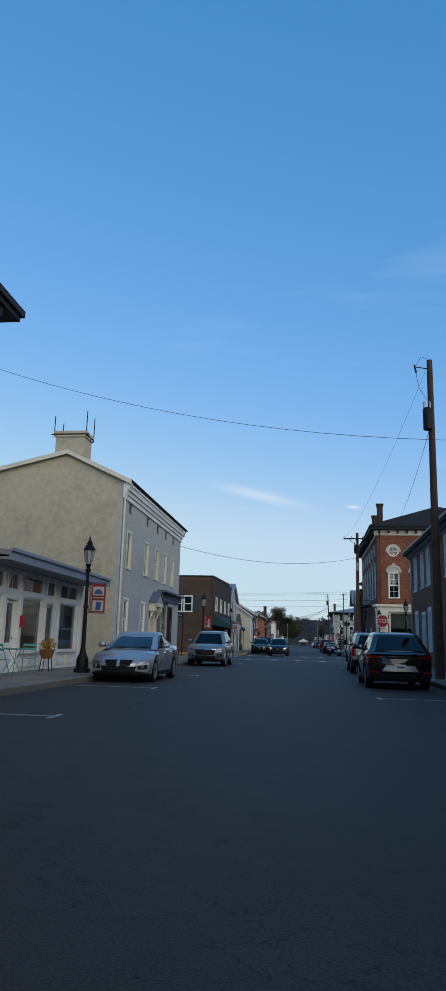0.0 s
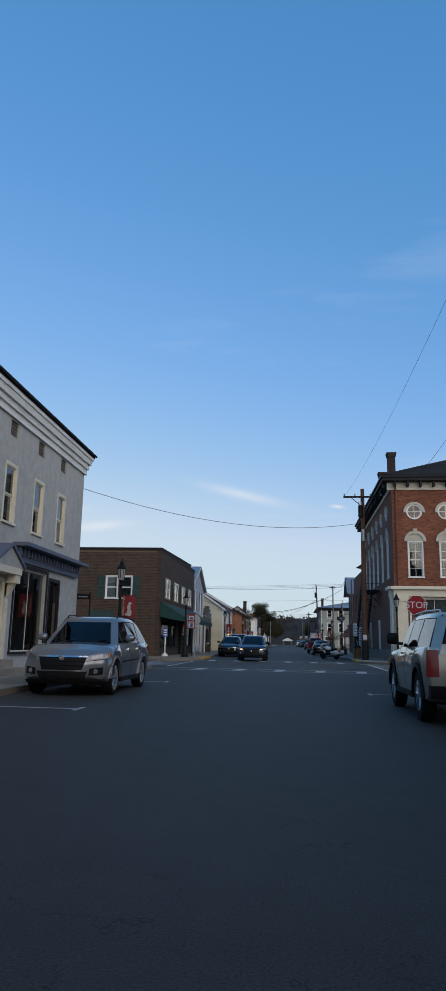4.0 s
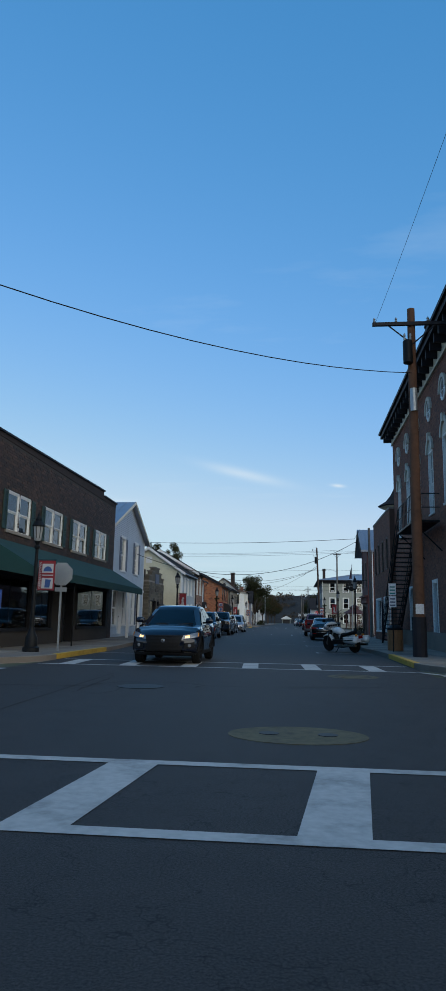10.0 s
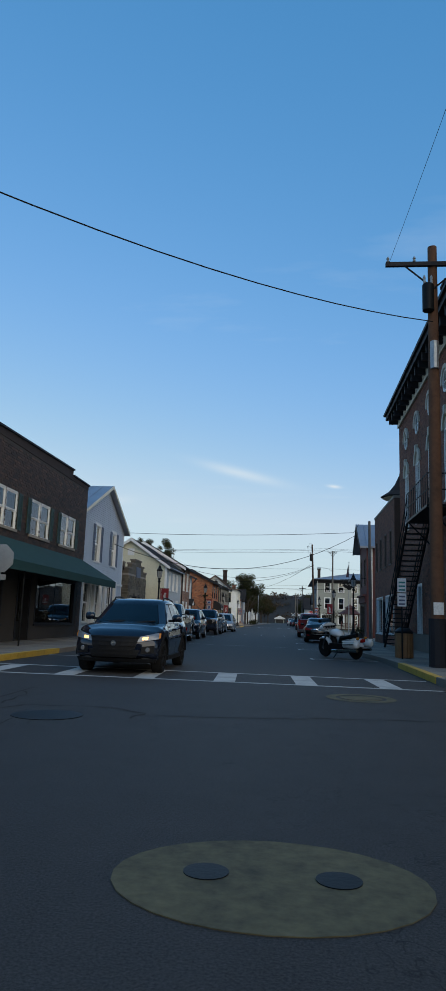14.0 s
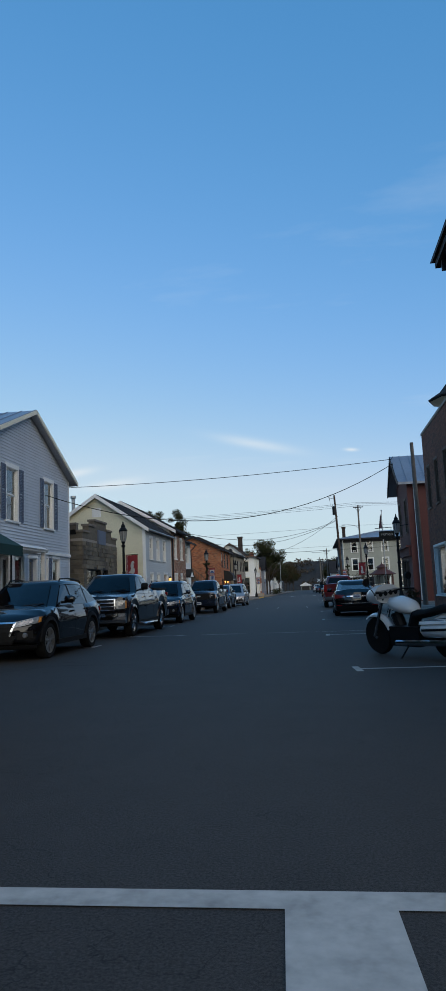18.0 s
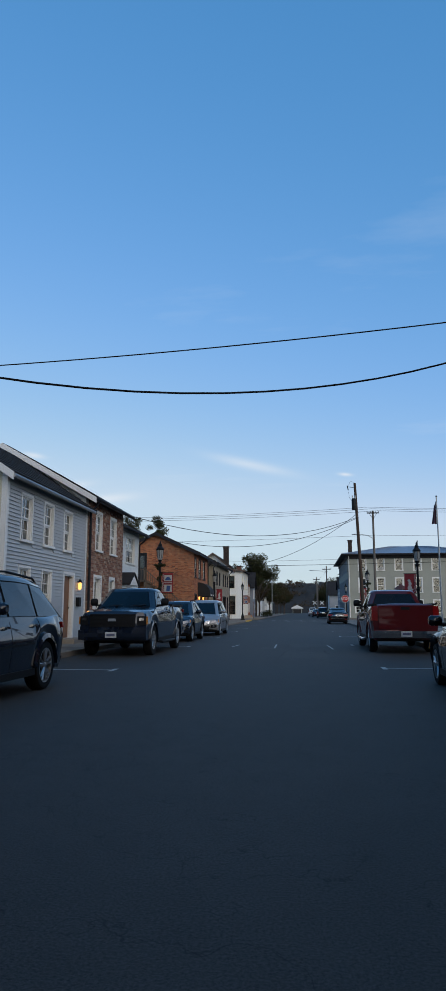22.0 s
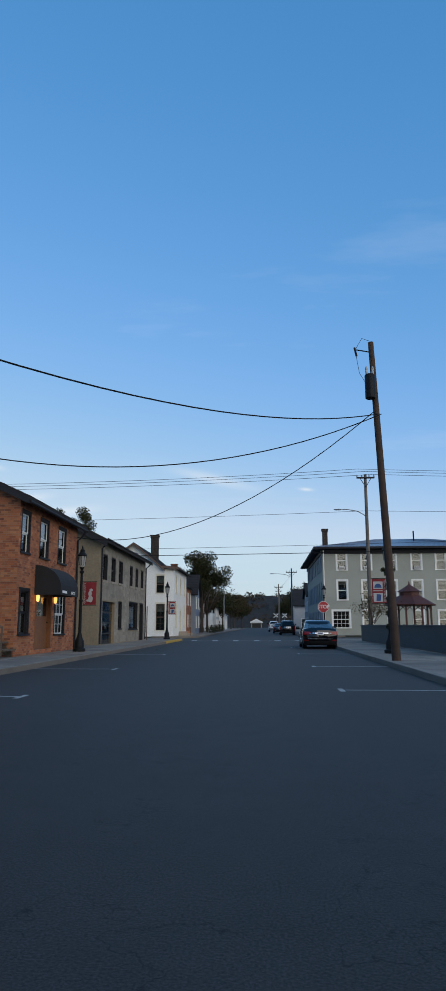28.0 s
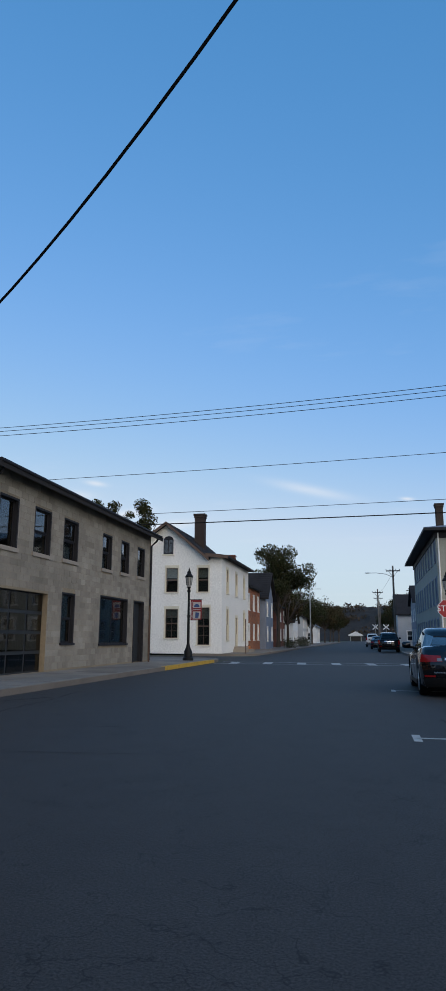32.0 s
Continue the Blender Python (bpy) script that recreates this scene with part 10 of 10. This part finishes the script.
bistro_chair(pose(-8.25, 18.3, 0.14, 0, 0, 160))
bistro_chair(pose(-8.2, 20.1, 0.14, 0, 0, 20))
b = thing("bistro_table", "small round teal metal bistro table", "table", pose(-8.25, 19.2, 0.14))
s = Shape()
s.lathe([(0.3, 0.7), (0.31, 0.71), (0.31, 0.73), (0.3, 0.735)], 18)
part("tabletop", s, M["teal"], b)
for i in range(3):
    a = 2 * math.pi * i / 3
    s = Shape()
    s.rod((0.26 * math.cos(a), 0.26 * math.sin(a), 0), (-0.2 * math.cos(a), -0.2 * math.sin(a), 0.7), 0.011, n=6)
    part("leg", s, M["teal"], b)


def flower_pot(m, label):
    b = thing("flower_pot", label, "flower pot", m)
    s = Shape()
    s.lathe([(0.16, 0.4), (0.24, 0.66), (0.25, 0.68), (0.22, 0.68), (0.2, 0.62)], 14)
    part("pot", s, M["door_wood"], b, smooth=40)
    s = Shape()
    for i in range(4):
        a = math.pi / 4 + math.pi / 2 * i
        s.rod((0.22 * math.cos(a), 0.22 * math.sin(a), 0), (0.16 * math.cos(a), 0.16 * math.sin(a), 0.45), 0.014, n=6)
    part("stand", s, M["iron"], b)
    part("blooms", leaf_cloud([(0, 0, 0.78, 0.3), (0.05, 0.02, 0.86, 0.24)], 500, 0.06, 7), M["mum"], b, kind="stuff")


flower_pot(pose(-8.3, 21.75, 0.14), "autumn chrysanthemums in a pot on an iron stand")
flower_pot(stand(-7.35, 110.2, -0.2), "yellow chrysanthemums in a low pot beside the door")
for x, y in ((-7.9, 186.0), (-7.95, 186.7), (-7.85, 187.3)):
    b = thing("pumpkin", "orange pumpkin on the doorstep", "pumpkin", stand(x, y, 0.34 if x < -7.9 else 0.14))
    s = Shape()
    s.lathe([(0.05, 0.02), (0.15, 0.04), (0.2, 0.12), (0.17, 0.22), (0.04, 0.25)], 14)
    part("fruit", s, M["pumpkin"], b, smooth=50)
    s = Shape()
    s.rod((0, 0, 0.24), (0.02, 0, 0.32), 0.02, n=6)
    part("stalk", s, M["bark"], b)

# planter tubs by the clapboard house and the red shop
for x, y in ((-8.4, 90.3), (5.2, 91.5)):
    b = thing("planter", "dark barrel planter at the wall", "planter", stand(x, y, 0.14))
    s = Shape()
    s.lathe([(0.22, 0), (0.27, 0.2), (0.27, 0.35), (0.24, 0.5), (0.2, 0.5), (0.2, 0.42)], 14)
    part("tub", s, M["bark"], b, smooth=30)
    part("plant", leaf_cloud([(0, 0, 0.65, 0.28)], 240, 0.09, 9), M["leaf_autumn"], b, kind="stuff")

# white picket fence between the houses
b = thing("picket_fence", "short white picket fence between houses", "fence", on_left(-8.7, 91.6))
for k in range(14):
    s = Shape()
    pts = [(0.0, 0.15), (0.09, 0.15), (0.09, 0.95), (0.045, 1.02), (0.0, 0.95)]
    s.prism([(k * 0.16 + a, 0.0, z) for a, z in pts], [(k * 0.16 + a, 0.025, z) for a, z in pts])
    part("picket", s, M["board_white"], b)
for z in (0.35, 0.75):
    s = Shape()
    s.box(-0.03, 0.025, z, 2.25, 0.06, z + 0.07)
    part("rail", s, M["board_white"], b)

# ---- small park on the right ----
lot = Shape()
lot.grid(lambda u, v: (7.73 + u * 40, 101.0 + v * 37.0, 0.03), 4, 4)
solid("parking_lot", lot, M["patch_asphalt"], "grey asphalt yard beside the park", "parking lot", kind="structure")
b = thing("park_fence", "low dark grey board fence round the park", "fence", stand(6.75, 136.5, 0.14))
for k in range(160):
    s = Shape()
    s.box(-0.012, k * 0.15, 0.02, 0.012, k * 0.15 + 0.14, 1.0)
    part("board", s, M["fence_grey"], b)
s = Shape()
s.box(-0.05, -0.02, 1.0, 0.05, 24.1, 1.05)
part("cap_rail", s, M["fence_grey"], b)
for k in range(11):
    s = Shape()
    s.box(0.015, k * 2.4 - 0.05, 0, 0.11, k * 2.4 + 0.05, 1.08)
    part("post", s, M["fence_grey"], b)

b = thing("gazebo", "dark red octagonal park gazebo with two-tier roof", "gazebo", stand(11.0, 165.0, 0.1))
R = 1.75
for i in range(8):
    a = math.pi / 8 + math.pi / 4 * i
    x, y = R * 0.86 * math.cos(a), R * 0.86 * math.sin(a)
    s = Shape()
    s.box(x - 0.06, y - 0.06, 0.2, x + 0.06, y + 0.06, 2.55)
    part("post", s, M["gazebo_red"], b)
    a2 = a + math.pi / 4
    p, q = Vector((x, y, 0)), Vector((R * 0.86 * math.cos(a2), R * 0.86 * math.sin(a2), 0))
    s = Shape()
    for z in (0.45, 1.05):
        s.rod(p + Vector((0, 0, z)), q + Vector((0, 0, z)), 0.03, n=5)
    for k in range(1, 9):
        c = p.lerp(q, k / 9)
        s.rod(c + Vector((0, 0, 0.45)), c + Vector((0, 0, 1.05)), 0.014, n=4)
    s.tube([p + Vector((0, 0, 2.1)), p.lerp(q, 0.25) + Vector((0, 0, 2.4)), p.lerp(q, 0.5) + Vector((0, 0, 2.5)), p.lerp(q, 0.75) + Vector((0, 0, 2.4)), q + Vector((0, 0, 2.1))], 0.03, 5)
    part("railing", s, M["gazebo_red"], b)
s = Shape()
s.lathe([(R * 0.95, 0.0), (R * 0.95, 0.2), (0.01, 0.2)], 8)
part("floor", s, M["deck_wood"], b)
s = Shape()
s.lathe([(R * 1.08, 2.5), (R * 1.1, 2.58), (R * 0.45, 3.25), (R * 0.42, 3.25)], 8)
part("roof", s, M["gazebo_red"], b)
s = Shape()
s.lathe([(R * 0.42, 3.2), (R * 0.42, 3.5), (R * 0.52, 3.52), (0.08, 4.05), (0.03, 4.3)], 8)
part("cupola", s, M["gazebo_red"], b)

b = thing("flagpole", "white flagpole with a hanging dark flag", "flagpole", stand(7.1, 121.0, 0.1))
s = Shape()
s.rod((0, 0, 0), (0, 0, 7.1), 0.05, 0.03)
s.lathe([(0.001, 7.08), (0.06, 7.14), (0.001, 7.2)], 8)
part("pole", s, M["galvanised"], b)
s = Shape()
s.grid(lambda u, v: (-0.04 - 0.26 * u * (0.4 + 0.6 * v), 0.06 * math.sin(9 * u), 6.9 - 1.25 * v - 0.3 * u * (1 - v)), 10, 8)
part("flag", s, M["flag"], b, "dark striped flag hanging limp")


# ---- trees and hills ----
def tree(m, h, spread, seed, leaf, n=3500, size=0.3, bare=0.0, label="broad tree in thinning autumn leaf"):
    b = thing("tree", label, "tree", m)
    rnd = random.Random(seed)
    t = Shape()
    trunk_h = h * 0.35
    t.tube([(0, 0, -0.1), (0.05, 0.02, trunk_h * 0.5), (0.0, 0.1, trunk_h)], [h * 0.024, h * 0.018, h * 0.014], 9)
    tips = []
    for i in range(9):
        a = 2 * math.pi * i / 9 + rnd.uniform(-0.3, 0.3)
        reach, rise = spread * rnd.uniform(0.35, 0.95), h * rnd.uniform(0.25, 0.6)
        p0 = Vector((0, 0.1, trunk_h * rnd.uniform(0.75, 1.0)))
        p2 = Vector((reach * math.cos(a), reach * math.sin(a), trunk_h + rise * rnd.uniform(0.4, 1.0)))
        p1 = p0.lerp(p2, 0.5) + Vector((0, 0, rise * 0.15))
        t.tube([p0, p1, p2], [h * 0.009, h * 0.006, h * 0.002], 6)
        for j in range(5):
            c = p1.lerp(p2, rnd.random()) + Vector((rnd.uniform(-1, 1), rnd.uniform(-1, 1), rnd.uniform(-0.2, 1))) * spread * 0.28
            t.tube([p1.lerp(p2, rnd.uniform(0, 0.8)), c], [h * 0.004, h * 0.001], 5)
            tips.append((c.x, c.y, c.z, spread * rnd.uniform(0.2, 0.38)))
    for i in range(10):
        tips.append((rnd.uniform(-0.4, 0.4) * spread, rnd.uniform(-0.4, 0.4) * spread, h * rnd.uniform(0.66, 0.9), spread * rnd.uniform(0.22, 0.4)))
    part("trunk", t, M["bark"], b, smooth=60)
    if n:
        part("crown", leaf_cloud(tips, n, size, seed + 1), M[leaf], b, kind="stuff")
    return b


tree(stand(-9.0, 214.0, 0), 12.6, 3.4, 1, "leaf_dark", 15000, 0.24)
tree(stand(-37.4, 230.0, 0), 23.5, 3.6, 4, "leaf_dark", 15000, 0.3, label="tall dark tree rising over the roofs")
tree(stand(-32.0, 230.0, 0), 22.0, 3.8, 5, "leaf_dark", 15000, 0.3, label="tall dark tree rising over the roofs")
tree(pose(-34.0, 100.0, 0), 13.0, 5.0, 6, "leaf_dark", 3500, 0.35, label="tree behind the brick shop")
tree(stand(7.9, 163.2, 0.1), 3.3, 1.9, 7, "leaf_autumn", 900, 0.12, label="small twiggy ornamental tree in the park")
for i, (x, y, h) in enumerate(((-10.5, 229, 8.5), (-8.8, 262, 9), (-11, 275, 11), (-9, 305, 10), (-12, 320, 12), (8.5, 283, 10), (9.5, 315, 11), (11, 330, 12), (-13, 245, 12), (12, 256, 11), (-15, 290, 13), (-18, 335, 14), (-14, 352, 13), (-11, 370, 12), (10, 300, 12), (13, 345, 14), (12, 365, 13), (16, 385, 14), (-20, 265, 13), (18, 285, 13), (-8.5, 338, 9), (-7.8, 360, 10), (8.0, 352, 10), (7.6, 372, 11), (-8.8, 388, 11), (9.0, 396, 12), (-24, 300, 15), (22, 320, 15), (-17, 405, 14), (15, 410, 14))):
    tree(stand(x, y, 0), h, h * 0.38, 20 + i, ("leaf_autumn", "leaf_dark", "leaf_dark")[i % 3], 2600, 0.4, label="roadside tree down the street")
tree(stand(-9.0, 224.0, 0), 9.5, 4.0, 41, "leaf_autumn", 0, label="bare leafless tree beside the road")
tree(stand(11.5, 222.0, 0), 11.5, 4.0, 42, "leaf_autumn", 0, label="bare leafless tree behind the houses")

b = part("shrubs", leaf_cloud([(-7.6, 206.5 + k * 0.9, 0.6, 0.8) for k in range(8)] + [(-7.7, 222 + k, 0.7, 0.9) for k in range(10)], 2600, 0.12, 88), M["leaf_dark"], None, "dark shrubs along the pavement", kind="stuff")
tagged(b, category="shrubs")


def ridge(name, y, top, x0, x1, seed, label):
    """A wooded ridge: slope with many tree-sized humps."""
    s = Shape()
    n, rows = 150, 16

    def spot(u, v):
        x = x0 + (x1 - x0) * u
        prof = top * (0.75 + 0.3 * noise.noise(Vector((x * 0.006, seed, 0))) + 0.1 * noise.noise(Vector((x * 0.03, seed, 3))))
        z = prof * math.sin(v * math.pi / 2)
        z += (2.6 * abs(noise.noise(Vector((x * 0.16, v * 9, seed)))) + 1.2 * noise.noise(Vector((x * 0.5, v * 23, seed)))) * (0.3 + v)
        return (x, y + 140 * v, z - 0.5)

    s.grid(spot, n * 2, rows)
    ob = part(name, s, M["hill"], None, label, kind="structure")
    tagged(ob, category="hill")
    rnd = random.Random(seed)
    spots = [(*spot(rnd.random(), rnd.uniform(0.1, 1.0)), rnd.uniform(2.2, 4.2)) for _ in range(420)]
    w = part("wood", leaf_cloud(spots, 26000, 1.4, seed + 2), M["far_leaf"], None, "thinning autumn wood on the ridge", kind="stuff")
    tagged(w, category="wood")


ridge("hill", 430.0, 25.0, -330, 330, 5, "low wooded ridge closing the street")
b = thing("white_barn", "white gabled building far down the street", "house", pose(-3.8, 420.0, 0))
s = Shape()
s.box(-2.2, 0, 0, 2.2, 8, 2.2)
part("wall", s, M["grey_render"], b)
s = Shape()
s.prism([(-2.9, -0.6, 2.2), (2.9, -0.6, 2.2), (2.9, -0.6, 2.5), (0, -0.6, 3.9), (-2.9, -0.6, 2.5)], [(-2.9, 8.4, 2.2), (2.9, 8.4, 2.2), (2.9, 8.4, 2.5), (0, 8.4, 3.9), (-2.9, 8.4, 2.5)])
part("roof", s, M["board_white"], b)
s = Shape()
s.box(-1.9, -0.05, 0, 1.9, -0.01, 1.9)
part("door", s, M["room_dark"], b)

# ---- pavement slabs, each a shallow block of its own ----
slab_mesh = mesh_of(Shape().hexa([(-0.7, -0.75, -0.01), (0.7, -0.75, -0.01), (0.7, 0.75, -0.01), (-0.7, 0.75, -0.01)], [(-0.692, -0.742, 0.01), (0.692, -0.742, 0.01), (0.692, 0.742, 0.01), (-0.692, 0.742, 0.01)]), "slab", M["slab"])
rnd = random.Random(77)
for pv, x, y0, y1, sg in pavements:
    count = 0
    y = y0 + 0.76
    while y < y1 - 0.7 and count < 296:
        for row in range(3):
            ob = new("slab", slab_mesh)
            ob.parent = pv
            ob.matrix_basis = pose(x + bend(y) + sg * (0.87 + row * 1.41), y, 0.132 + rnd.uniform(-0.003, 0.003), rnd.uniform(-0.15, 0.15), rnd.uniform(-0.15, 0.15), 0)
            count += 1
        y += 1.512
